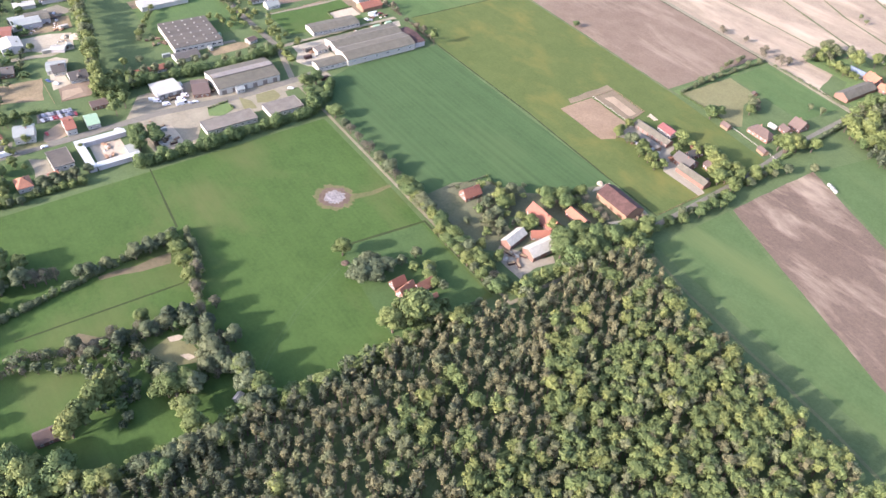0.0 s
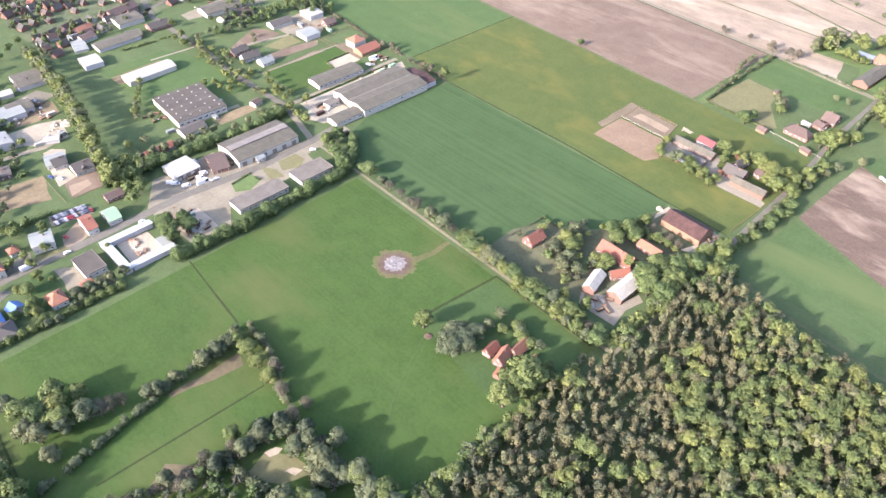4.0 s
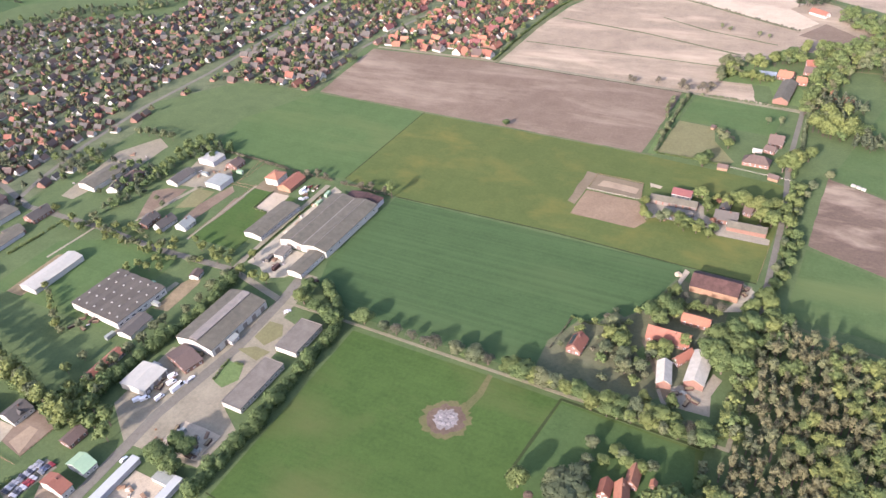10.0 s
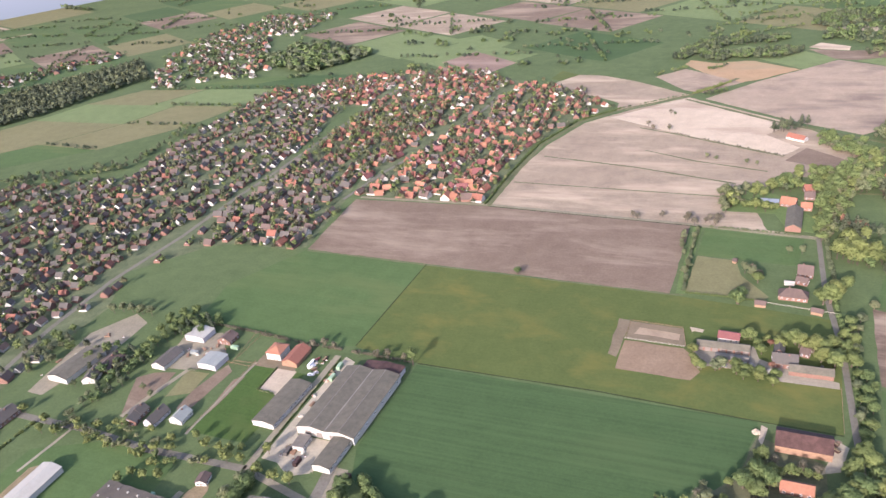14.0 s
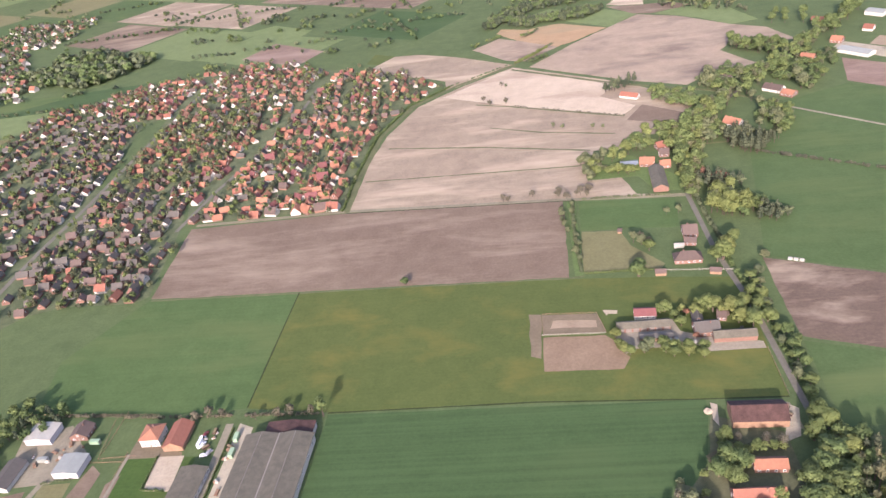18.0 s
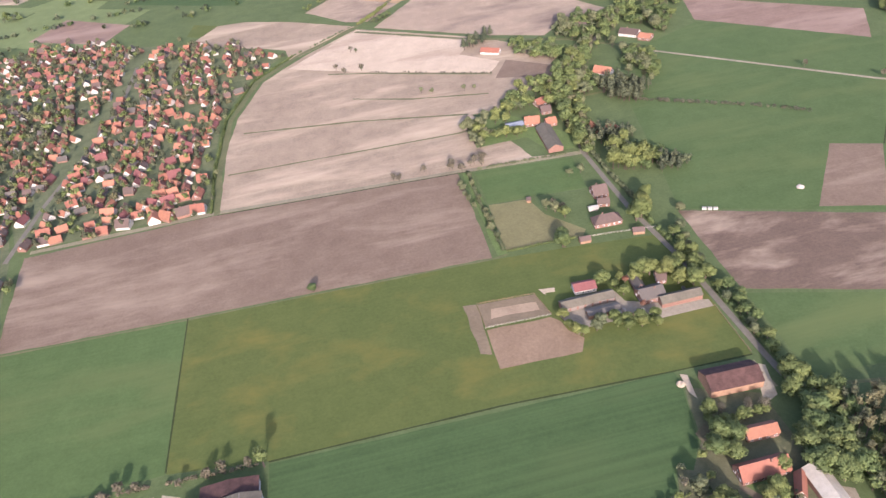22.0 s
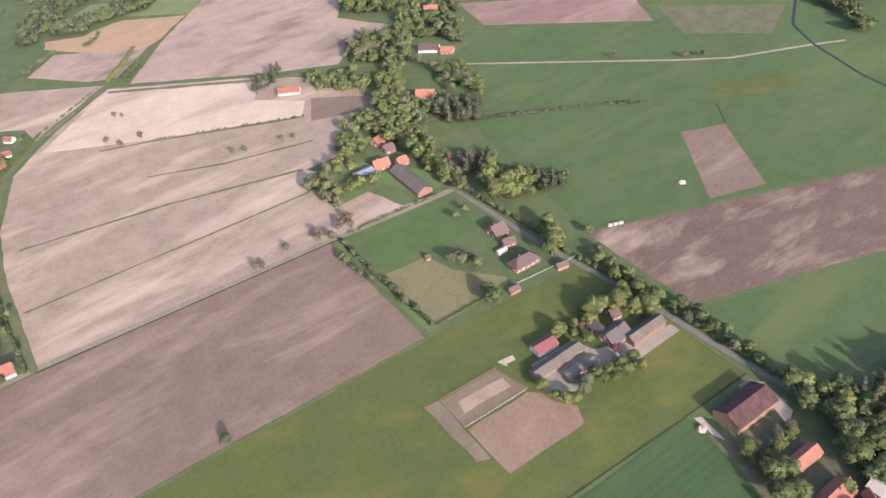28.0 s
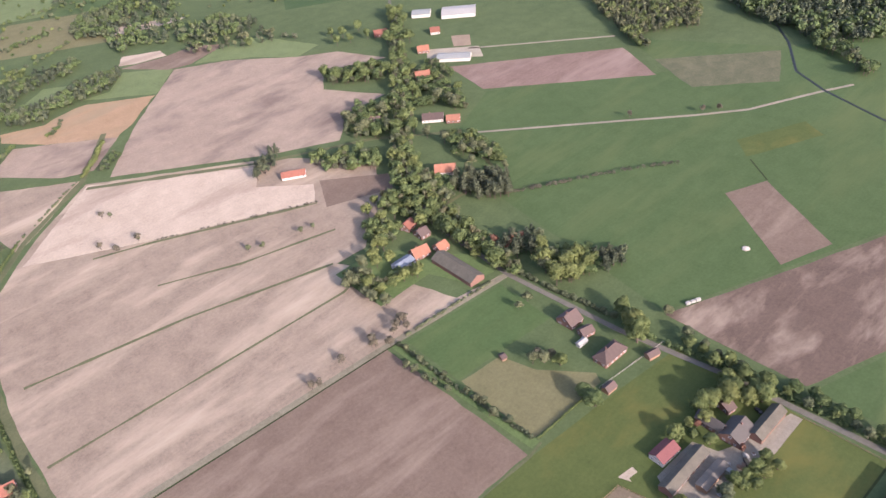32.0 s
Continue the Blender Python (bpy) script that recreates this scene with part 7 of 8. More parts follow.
for p in ((51, 163), (52, 144), (52, 126), (52, 114), (52, 96), (52, 176),):
    tree(*p, "dull", 5 * VARY.uniform(0.85, 1.15))
for p in ((2, 192), (43, 193), (65, 190),):
    tree(*p, "bare", 5 * VARY.uniform(0.85, 1.15))
for p in ((-71, 82),):
    tree(*p, "oak", 5 * VARY.uniform(0.85, 1.15))
for p in ((107, 261), (92, 250), (100, 246), (78, 239), (75, 226), (94, 225), (102, 221), (73, 236),):
    tree(*p, "lime", 9 * VARY.uniform(0.85, 1.15))
for p in ((146, 295), (160, 295), (155, 277), (172, 287), (166, 308), (139, 298), (174, 304), (159, 267),):
    tree(*p, "oak", 11 * VARY.uniform(0.85, 1.15))
for p in ((178, 325), (191, 337), (191, 323), (207, 352), (190, 346),):
    tree(*p, "lime", 11 * VARY.uniform(0.85, 1.15))
for p in ((200, 264), (201, 251), (211, 249), (209, 239), (209, 265), (201, 245), (193, 267), (219, 251),):
    tree(*p, "pine", 12 * VARY.uniform(0.85, 1.15))
for p in ((177, 286), (182, 300), (177, 274), (191, 276), (225, 292), (239, 287), (233, 310),):
    tree(*p, "dull", 10 * VARY.uniform(0.85, 1.15))
for p in ((145, 235), (143, 222), (147, 213), (157, 231), (150, 245), (146, 199), (143, 189),):
    tree(*p, "oak", 12 * VARY.uniform(0.85, 1.15))
for p in ((160, 197), (168, 197), (164, 187), (153, 196), (166, 180), (158, 185),):
    tree(*p, "pine", 11 * VARY.uniform(0.85, 1.15))
for p in ((157, 155), (164, 150), (165, 140), (175, 141), (156, 147), (176, 150), (160, 142),):
    tree(*p, "lime", 12 * VARY.uniform(0.85, 1.15))
for p in ((182, 133), (190, 132), (194, 131),):
    tree(*p, "pine", 10 * VARY.uniform(0.85, 1.15))
for p in ((175, 364), (166, 370), (161, 383), (185, 383), (174, 389), (155, 383), (177, 355), (158, 402),):
    tree(*p, "oak", 10 * VARY.uniform(0.85, 1.15))
for p in ((120, 429), (131, 437), (105, 418), (137, 438), (112, 424),):
    tree(*p, "pine", 12 * VARY.uniform(0.85, 1.15))
for p in ((204, 407), (209, 426), (210, 407), (222, 390), (240, 420), (213, 439),):
    tree(*p, "dull", 11 * VARY.uniform(0.85, 1.15))
for p in ((261, 516), (259, 532), (283, 507), (300, 506), (268, 506), (278, 492), (304, 488),):
    tree(*p, "oak", 13 * VARY.uniform(0.85, 1.15))
for p in ((223, 380), (241, 390), (259, 414), (261, 429), (235, 372), (286, 458), (309, 469), (284, 428), (321, 499), (345, 513),):
    tree(*p, "oak", 12 * VARY.uniform(0.85, 1.15))
for p in ((291, 385), (289, 398), (286, 373), (235, 355), (237, 336),):
    tree(*p, "dull", 12 * VARY.uniform(0.85, 1.15))
for p in ((373, 556), (401, 574), (407, 600), (425, 606), (357, 551), (371, 529),):
    tree(*p, "oak", 13 * VARY.uniform(0.85, 1.15))
for p in ((341, 610), (362, 607), (322, 595), (335, 588), (354, 581), (334, 622),):
    tree(*p, "oak", 12 * VARY.uniform(0.85, 1.15))
for p in ((-17, 416), (-24, 430), (0, 418), (-5, 472),):
    tree(*p, "bare", 6 * VARY.uniform(0.85, 1.15))
for p in ((57, 193), (41, 194), (-2, 194), (22, 198), (66, 198),):
    tree(*p, "bare", 5 * VARY.uniform(0.85, 1.15))
for p in ((0, 417), (0, 468), (46, 337), (55, 332), (83, 325), (92, 323),):
    tree(*p, "dull", 5 * VARY.uniform(0.85, 1.15))
for p in ((359, 239), (400, 196), (410, 187),):
    tree(*p, "bare", 6 * VARY.uniform(0.85, 1.15))
for p in ((88, 71), (90, 78),):
    tree(*p, "oak", 9 * VARY.uniform(0.85, 1.15))
for p in ((145, 83), (147, 88),):
    tree(*p, "lime", 12 * VARY.uniform(0.85, 1.15))
for p in ((101, 109), (96, 115),):
    tree(*p, "bare", 7 * VARY.uniform(0.85, 1.15))
for p in ((129, 151), (120, 150),):
    tree(*p, "dull", 6 * VARY.uniform(0.85, 1.15))
for p in ((138, 14), (154, 13), (139, 22), (147, 15), (134, 22),):
    tree(*p, "lime", 10 * VARY.uniform(0.85, 1.15))
for p in ((133, 23),):
    tree(*p, "bare", 7 * VARY.uniform(0.85, 1.15))
for p in ((115, 23), (118, 30), (98, 30),):
    tree(*p, "lime", 7 * VARY.uniform(0.85, 1.15))
for p in ((112, -15), (104, -13), (96, -13),):
    tree(*p, "lime", 6 * VARY.uniform(0.85, 1.15))
for p in ((43, 165), (43, 150), (46, 135), (51, 118), (50, 105), (44, 159), (44, 143),):
    tree(*p, "dull", 5 * VARY.uniform(0.85, 1.15))
for p in ((163, -8), (160, -22), (160, -13), (162, -28), (160, -42), (161, 1),):
    tree(*p, "oak", 6 * VARY.uniform(0.85, 1.15))
for p in ((171, 81), (162, 63), (160, 51), (157, 41), (157, 28),):
    tree(*p, "dull", 6 * VARY.uniform(0.85, 1.15))
for p in ((-99, -389), (-90, -378), (-95, -366), (-66, -377), (-60, -376),):
    tree(*p, "lime", 6 * VARY.uniform(0.85, 1.15))
for p in ((-139, -359), (-144, -353), (-139, -362), (-86, -374), (-73, -376),):
    tree(*p, "oak", 7 * VARY.uniform(0.85, 1.15))
for p in ((-199, -354), (-203, -350), (-168, -357), (-164, -361), (-211, -333),):
    tree(*p, "dull", 6 * VARY.uniform(0.85, 1.15))
for p in ((-234, -321), (-220, -245)):
    tree(*p, "lime", 6 * VARY.uniform(0.85, 1.15))
for p in ((-356, -300), (-369, -287), (-379, -276), (-331, -311), (-388, -265),):
    tree(*p, "oak", 8 * VARY.uniform(0.85, 1.15))
for p in ((114, -80), (127, -81), (134, -83),):
    tree(*p, "bare", 6 * VARY.uniform(0.85, 1.15))
for p in ((145, -113), (141, -105), (141, -123), (151, -121), (149, -99),):
    tree(*p, "lime", 11 * VARY.uniform(0.85, 1.15))
wood("trees_beyond", FAR_TREES, LEAVES, "single trees and groups round the far farms and yards", 220, 0.52, "trees")

# ---- the village ----
VILLAGE_OLD = [(-342, -257), (-372, -176), (-378, -76), (-378, -34), (-409, 19), (-362, 78), (-336, 88), (-277, 85), (-268, 93), (-283, 195), (-300, 260), (-414, 300), (-440, 480), (-609, 568), (-606, 367), (-578, 215), (-725, 162), (-770, 95), (-741, -18), (-760, -260)]
VILLAGE_NEW = [(-281, 205), (-140, 207), (-141, 264), (-137, 362), (-113, 442), (-78, 496), (-126, 565), (-261, 626), (-300, 512), (-414, 487), (-401, 300), (-300, 265)]
patch("village_ground_old", VILLAGE_OLD, M["garden"], "gardens, drives and lawns of the village", "gardens", h=0.05)
patch("village_ground_new", VILLAGE_NEW, M["garden"], "gardens and drives of the new estate", "gardens", h=0.05)
VR = random.Random(21)


def near_street(x, y):
    return abs(x + 405) < 7.5 and y < 640 or abs(y + 150) < 7.5 and x < -224 or abs(x - (-286 + (y - 193) * 0.148)) < 7 and y > 193


lots = []
for block in range(-25, 0):
    for row in (0, 1):
        x = block * 33 + 14.5 * row + 22
        y = -262.0
        while y < 570:
            y += VR.uniform(10, 13.5)
            p = (x + VR.uniform(-3, 3) + 8 * math.sin(y * 0.012 + block), y)
            if inside(p, VILLAGE_OLD) and not near_street(*p) and VR.random() < 0.9:
                lots.append((*p, VR.choice((0, 90)) + 14 * math.sin(p[0] * 0.01) + VR.uniform(-8, 8), VR.choice(("roof_brown", "roof_grey", "roof_brown", "roof_grey", "roof_brown", "roof_grey", "roof_grey", "roof_grey", "roof_grey", "roof_brown", "roof_grey", "roof_brown", "roof_red", "roof_grey")), VR.choice(("wall_brick", "wall_brick", "wall_brick", "wall_white")), VR.uniform(0.62, 0.9)))
for i in range(-38, 0):
    y = 196.0
    while y < 630:
        y += VR.uniform(11, 14)
        x = i * 11.6 + 9 * math.sin(y * 0.02) + VR.uniform(-2, 2)
        if VR.random() < 0.12 or not inside((x, y), VILLAGE_NEW) or near_street(x, y) or i % 4 == 0 and VR.random() < 0.6:
            continue
        lots.append((x, y, VR.choice((0, 90, 40)) + 16 * math.sin(y * 0.014 + i) + VR.uniform(-5, 5), VR.choice(("roof_orange", "roof_red", "roof_orange", "roof_red", "roof_darkred", "roof_brown", "roof_grey")), VR.choice(("wall_brick", "wall_white", "wall_brick")), VR.uniform(0.64, 0.86)))
VILLAGE_NORTH = [(-605, 468), (-567, 568), (-507, 630), (-430, 652), (-363, 676), (-303, 666), (-262, 630), (-300, 516), (-414, 492), (-440, 484), (-600, 570)]
patch("village_ground_north", VILLAGE_NORTH, M["garden"], "gardens and streets at the far end of the village", "gardens", h=0.055)
for i in range(-52, -20):
    y = 470.0
    while y < 680:
        y += VR.uniform(11, 15)
        x = i * 11.8 + 7 * math.sin(y * 0.02) + VR.uniform(-2, 2)
        if inside((x, y), VILLAGE_NORTH) and not near_street(x, y) and VR.random() < 0.78:
            lots.append((x, y, VR.choice((0, 90, 40)) + VR.uniform(-10, 10), VR.choice(("roof_orange", "roof_red", "roof_red", "roof_darkred", "roof_brown")), VR.choice(("wall_brick", "wall_white")), VR.uniform(0.66, 0.9)))
lots.sort(key=lambda q: math.hypot(q[0] + 100, q[1] - 120))
MASTERS = {}
ROOF_WORD = {"roof_darkred": "dark red tiled", "roof_brown": "brown tiled", "roof_grey": "dark grey", "roof_red": "red tiled", "roof_orange": "orange tiled"}
WALL_WORD = {"wall_brick": "red brick", "wall_white": "white rendered", "wall_grey": "grey"}
for x, y, rz, roof, wall, s in lots[:290]:
    key = (roof, wall)
    if key not in MASTERS:
        MASTERS[key] = house(x, y, rz, 8.6, 10.5, 2.8, 7.2, roof, wall, f"{WALL_WORD[wall]} village house with a {ROOF_WORD[roof]} roof", "village houses", windows=False)
        for sy, fc in ((-1, "y-"), (1, "y+")):
            window_into(MASTERS[key], 0, sy * 5.27, 4.0, 1.4, 1.2, fc)
    else:
        c = copy_thing(MASTERS[key], pose(x, y, 0, 0, 0, rz))
        c.scale = (s, s * VR.uniform(0.9, 1.25), s)


def house_field(name, lots, label):
    """Houses too far to tell apart, joined: walls and two roof slopes each."""
    mats = ["wall_brick", "wall_white", "roof_brown", "roof_grey", "roof_red", "roof_orange", "roof_darkred"]
    v, f, ix = [], [], []
    for x, y, rz, roof, wall, s in lots:
        m = pose(x, y, 0, 0, 0, rz) @ Matrix.Diagonal((s, s, s, 1))
        b = len(v)
        for p in ((-4.3, -5, 0), (4.3, -5, 0), (4.3, 5, 0), (-4.3, 5, 0), (-4.3, -5, 3), (4.3, -5, 3), (4.3, 5, 3), (-4.3, 5, 3), (0, -5, 7), (0, 5, 7), (-4.8, -5.4, 2.7), (0, -5.4, 7.2), (0, 5.4, 7.2), (-4.8, 5.4, 2.7), (4.8, -5.4, 2.7), (4.8, 5.4, 2.7)):
            v.append(m @ Vector(p))
        w, r = mats.index(wall), mats.index(roof)
        for q, k in (((0, 1, 5, 4), w), ((1, 2, 6, 5), w), ((2, 3, 7, 6), w), ((3, 0, 4, 7), w), ((4, 5, 8, 8), w), ((6, 7, 9, 9), w), ((10, 11, 12, 13), r), ((11, 14, 15, 12), r)):
            f.append([b + i for i in q])
            ix.append(k)
    me = bpy.data.meshes.new(name)
    me.from_pydata(v, [], [list(dict.fromkeys(q)) for q in f])
    for k in mats:
        me.materials.append(M[k])
    me.polygons.foreach_set("material_index", ix)
    return tagged(new(name, me), label, "houses", kind="stuff")


house_field("village_houses_far", lots[290:], "closely set village houses with brown and red roofs")
FV = random.Random(8)
second = []
TOWN = [(-857, 566), (-991, 746), (-1042, 960), (-1016, 1153), (-822, 1155), (-819, 1047), (-806, 829), (-676, 644)]
TOWN_STRIP = [(-1235, 320), (-1225, 470), (-1205, 600), (-1125, 790), (-1190, 830), (-1290, 620), (-1330, 430)]
while len(second) < 420:
    p = (FV.uniform(-1340, -670), FV.uniform(310, 1160))
    if inside(p, TOWN) or inside(p, TOWN_STRIP):
        second.append((*p, FV.uniform(0, 90), FV.choice(("roof_orange", "roof_red", "roof_brown", "roof_grey", "roof_red")), FV.choice(("wall_white", "wall_white", "wall_brick")), FV.uniform(0.8, 1.15)))
wood("distant_village_trees", [(q[0] + FV.uniform(-16, 16), q[1] + FV.uniform(-14, 14), FV.uniform(6, 10), FV.uniform(3, 6), FV.choice(("oak", "dull", "pine"))) for q in second for _ in (0, 1)], LEAVES, "trees between the houses of a distant village", 16, 1.8, "trees", bark=False)
house_field("distant_village_houses", second, "distant village of red-roofed houses")
garden = []
for x, y, *_ in lots:
    for k in range(2):
        garden.append((x + VR.uniform(-13, 13), y + VR.uniform(-11, 11), VR.uniform(5, 10), VR.uniform(1.9, 3.7), VR.choice(("oak", "dull", "pine", "pine", "pine", "oak", "tan"))))
garden = [g for g in garden if not near_street(g[0], g[1])]
wood("garden_trees", garden, LEAVES, "trees and shrubs of the village gardens", 80, 0.7, "trees", bark=False)
wood("village_grove", scatter([(-400, 300), (-300, 290), (-270, 400), (-300, 480), (-400, 480)], 13, far, 7, 11, 2.6, 4), LEAVES, "tall trees between village streets", 50, 0.9, "trees", bark=False)
wood("village_edge_trees", scatter([(-620, 380), (-600, 230), (-730, 165), (-780, 95), (-800, 110), (-740, 190), (-620, 260), (-640, 400)], 10, far, 6, 10, 2.6, 4), LEAVES, "trees along the village edge", 40, 1.0, "trees", bark=False)

# ---- fields between the village and the forest belt ----
NEAR_LINE = [(-850, 40), (-832, 190), (-705, 292), (-632, 392), (-608, 480), (-575, 572), (-500, 650)]
BELT_LINE = [(-1025, 40), (-1018, 229), (-994, 315), (-955, 398), (-932, 481), (-880, 560), (-690, 640)]
BF = random.Random(51)
belt_hedges = []
for k in range(6):
    cuts = [0.03, BF.uniform(0.35, 0.6), 0.97]
    for lo, hi in zip(cuts, cuts[1:]):
        a0, a1, b0, b1 = (Vector(q) for q in (NEAR_LINE[k], NEAR_LINE[k + 1], BELT_LINE[k], BELT_LINE[k + 1]))
        pts = [a0.lerp(b0, lo), a0.lerp(b0, hi - 0.01), a1.lerp(b1, hi - 0.01), a1.lerp(b1, lo)]
        mat, words = BF.choice((("pasture", "green pasture beyond the village"), ("fresh_crop", "bright green field beyond the village"), ("rye", "green field beyond the village"), ("olive", "dull olive meadow beyond the village"), ("wheat", "dark green field beyond the village")))
        patch("field_beyond", [tuple(q) for q in pts], M[mat], words, h=0.07, wob=0.4)
        if BF.random() < 0.7:
            for st in range(int((pts[1] - pts[0]).length / 7)):
                q = pts[0].lerp(pts[1], st * 7 / (pts[1] - pts[0]).length)
                if BF.random() < 0.7:
                    belt_hedges.append((q.x + BF.uniform(-2, 2), q.y + BF.uniform(-2, 2), BF.uniform(4, 8), BF.uniform(2.2, 4), BF.choice(("oak", "dull", "pine"))))
wood("hedgerows_beyond", belt_hedges, LEAVES, "hedgerows between the fields beyond the village", 40, 1.1, "hedgerow", bark=False)

# ---- far farmland ----
FF = random.Random(31)
ALL_NEAR = [(-420, -430), (170, -430), (660, -250), (650, 320), (540, 470), (480, 680), (330, 600), (200, 700), (60, 690), (-60, 650), (-140, 610), (-280, 640), (-660, 620), (-860, 200), (-860, -430)]
KINDS = (("pasture", "far green pasture"), ("fresh_crop", "far bright green field"), ("olive", "far dull olive field"), ("wheat", "far dark green field"), ("soil_dark", "far brown ploughed field"), ("soil_light", "far pale ploughed field"), ("grass", "far rough grassland"))
hedges = []
woods_far = []
turn = radians(-32)
for i in range(-16, 17):
    for j in range(-12, 20):
        w, d = 190, 150
        cx, cy = i * w + (j % 2) * 60, j * d + 300
        px, py = cx * math.cos(turn) - cy * math.sin(turn), cx * math.sin(turn) + cy * math.cos(turn)
        if math.hypot(px, py) > 2100 or inside((px, py), ALL_NEAR) or py < -400 and px > -400:
            continue
        hw, hd = w / 2 * FF.uniform(0.9, 1.0), d / 2 * FF.uniform(0.88, 0.99)
        pts = []
        for a, b in ((-hw, -hd), (hw, -hd), (hw, hd), (-hw, hd)):
            a, b = a + FF.uniform(-4, 1), b + FF.uniform(-4, 1)
            pts.append((px + a * math.cos(turn) - b * math.sin(turn), py + a * math.sin(turn) + b * math.cos(turn)))
        if any(inside(q, ALL_NEAR) for q in pts) or inside((px, py), TOWN) or inside((px, py), TOWN_STRIP) or inside((px, py), BELT) or -60 < px < 330 and 600 < py < 960:
            continue
        k = FF.choices(KINDS, (5, 3, 3.4, 2, 1.3, 0.7, 4))[0]
        if FF.random() < 0.09 and not (-150 < px < 420 and 600 < py < 1000):
            woods_far += scatter(pts, 13, far, 9, 14, 5, 7.5)
        else:
            patch("field_far", pts, M[k[0]], k[1], h=0.06)
        for e in range(FF.choice((0, 1, 2))):
            a, b = Vector(pts[e]), Vector(pts[2 + e])
            for s in range(int((b - a).length / 10)):
                q = a.lerp(b, s * 10 / (b - a).length)
                if FF.random() < 0.75:
                    hedges.append((q.x, q.y, FF.uniform(4, 9), FF.uniform(2.6, 5), FF.choice(("oak", "dull", "pine"))))
turn = radians(-24)
woods_horizon = []
for i in range(-13, 14):
    for j in range(-5, 14):
        w, d = 330, 230
        cx, cy = i * w + (j % 3) * 90, j * d + 400
        px, py = cx * math.cos(turn) - cy * math.sin(turn), cx * math.sin(turn) + cy * math.cos(turn)
        if not 2100 < math.hypot(px, py) or math.hypot(px - 570, py - 90) > 2850 or not 1.1 < math.atan2(py, px) < 3.05:
            continue
        hw, hd = w / 2 * FF.uniform(0.9, 1.0), d / 2 * FF.uniform(0.9, 1.0)
        pts = [(px + a * math.cos(turn) - b * math.sin(turn), py + a * math.sin(turn) + b * math.cos(turn)) for a, b in ((-hw, -hd), (hw, -hd), (hw, hd), (-hw, hd))]
        k = FF.choices(KINDS, (5, 3.4, 3.4, 2, 2.4, 1.4, 3))[0]
        if FF.random() < 0.16:
            woods_horizon += scatter(pts, 24, far, 11, 16, 10, 14)
        else:
            patch("field_far", pts, M[k[0]], k[1], h=0.03)
            if FF.random() < 0.55:
                a, b = Vector(pts[2]), Vector(pts[3])
                woods_horizon += [(*(a.lerp(b, s / 16) + Vector((0, FF.uniform(-8, 8)))), FF.uniform(8, 13), FF.uniform(6, 12), FF.choice(("oak", "dull", "pine"))) for s in range(17) if FF.random() < 0.8]
wood("woods_horizon", woods_horizon, LEAVES, "woods and hedgerows near the hazy horizon", 8, 3.0, bark=False)
for i in range(420):
    a, r = FF.uniform(0.6, 2.4), FF.uniform(700, 1700)
    q = (math.cos(a) * r - 60, math.sin(a) * r)
    if not inside(q, ALL_NEAR) and not (-80 < q[0] < 420 and 560 < q[1] < 800) and noise.noise((q[0] * 0.006, q[1] * 0.006, 3)) > -0.1:
        for k in range(FF.choice((1, 3, 6))):
            hedges.append((q[0] + FF.uniform(-14, 14), q[1] + FF.uniform(-9, 9), FF.uniform(5, 10), FF.uniform(2.6, 5), FF.choice(("oak", "dull", "pine", "lime"))))
wood("woods_far", woods_far, LEAVES, "scattered distant woods", 12, 3.0, bark=False)
wood("hedgerows_far", hedges, LEAVES, "distant hedgerows between fields", 14, 1.8, "hedgerow", bark=False)

# ---- smaller things ----
courtyard_stable()
fence("arena_fence", [(22.5, 13.6), (60.6, 12)], "pale wooden fence between the riding arenas", 1.4, 2.4, "concrete")
fence("arena_fence", [(23, 13.8), (23, 35.2), (57, 33.2), (61, 12.4)], "brown wooden fence round the upper riding arena", 1.3, 2.6)
fence("paddock_fence", [(100, 76), (150, 70)], "pale board fence beside the paddock", 1.3, 2.5, "concrete")
fence("meadow_fence", [(147.5, -10), (147.2, -49)], "dark wooden fence along the road", 1.2, 3)
fence("field_fence", [(-300, -31), (-205, -37.5)], "dark wire fence behind the gardens", 1.2, 3)
fence("garden_fence", [(-206, -70), (-228, -71), (-232, -38)], "dark wooden fence between two lawns", 1.2, 3)
WHITE, RED, GREY, BLUE, DARK = (0.6, 0.6, 0.59), (0.25, 0.03, 0.022), (0.22, 0.22, 0.22), (0.04, 0.06, 0.14), (0.03, 0.03, 0.035)
CARS = random.Random(4)
PAINTS = ((WHITE, "white"), (RED, "red"), (GREY, "grey"), (BLUE, "dark blue"), (DARK, "black"))
LOT_PAINTS = ((DARK, "black"), (GREY, "grey"), ((0.12, 0.125, 0.13), "dark grey"), ((0.16, 0.02, 0.02), "dark red"), ((0.3, 0.3, 0.3), "silver"), (DARK, "black"), ((0.05, 0.06, 0.09), "dark blue"))
for i in range(12):
    for j in range(2):
        if CARS.random() < 0.85:
            paint, word = CARS.choice(LOT_PAINTS)
            car(-142.6 + i * 0.15 + j * 5.6 + CARS.uniform(-0.5, 0.5), -338.5 + i * 1.9 + CARS.uniform(-0.2, 0.2), 5 + CARS.uniform(-7, 7), paint, f"{word} used car in a crowded car lot")
for x, y, rz, k, words in PARKED:
    car(x, y, rz, PAINTS[k][0], words)
for x, y, rz in ((-124, -266, 60), (-127, -268, 60), (-119, -251, 70), (-122, -247, 70), (-117, -262, 80)):
    car(x, y, rz, WHITE, "white delivery van parked by the depot", 5.4, 2.3, "van", "van")
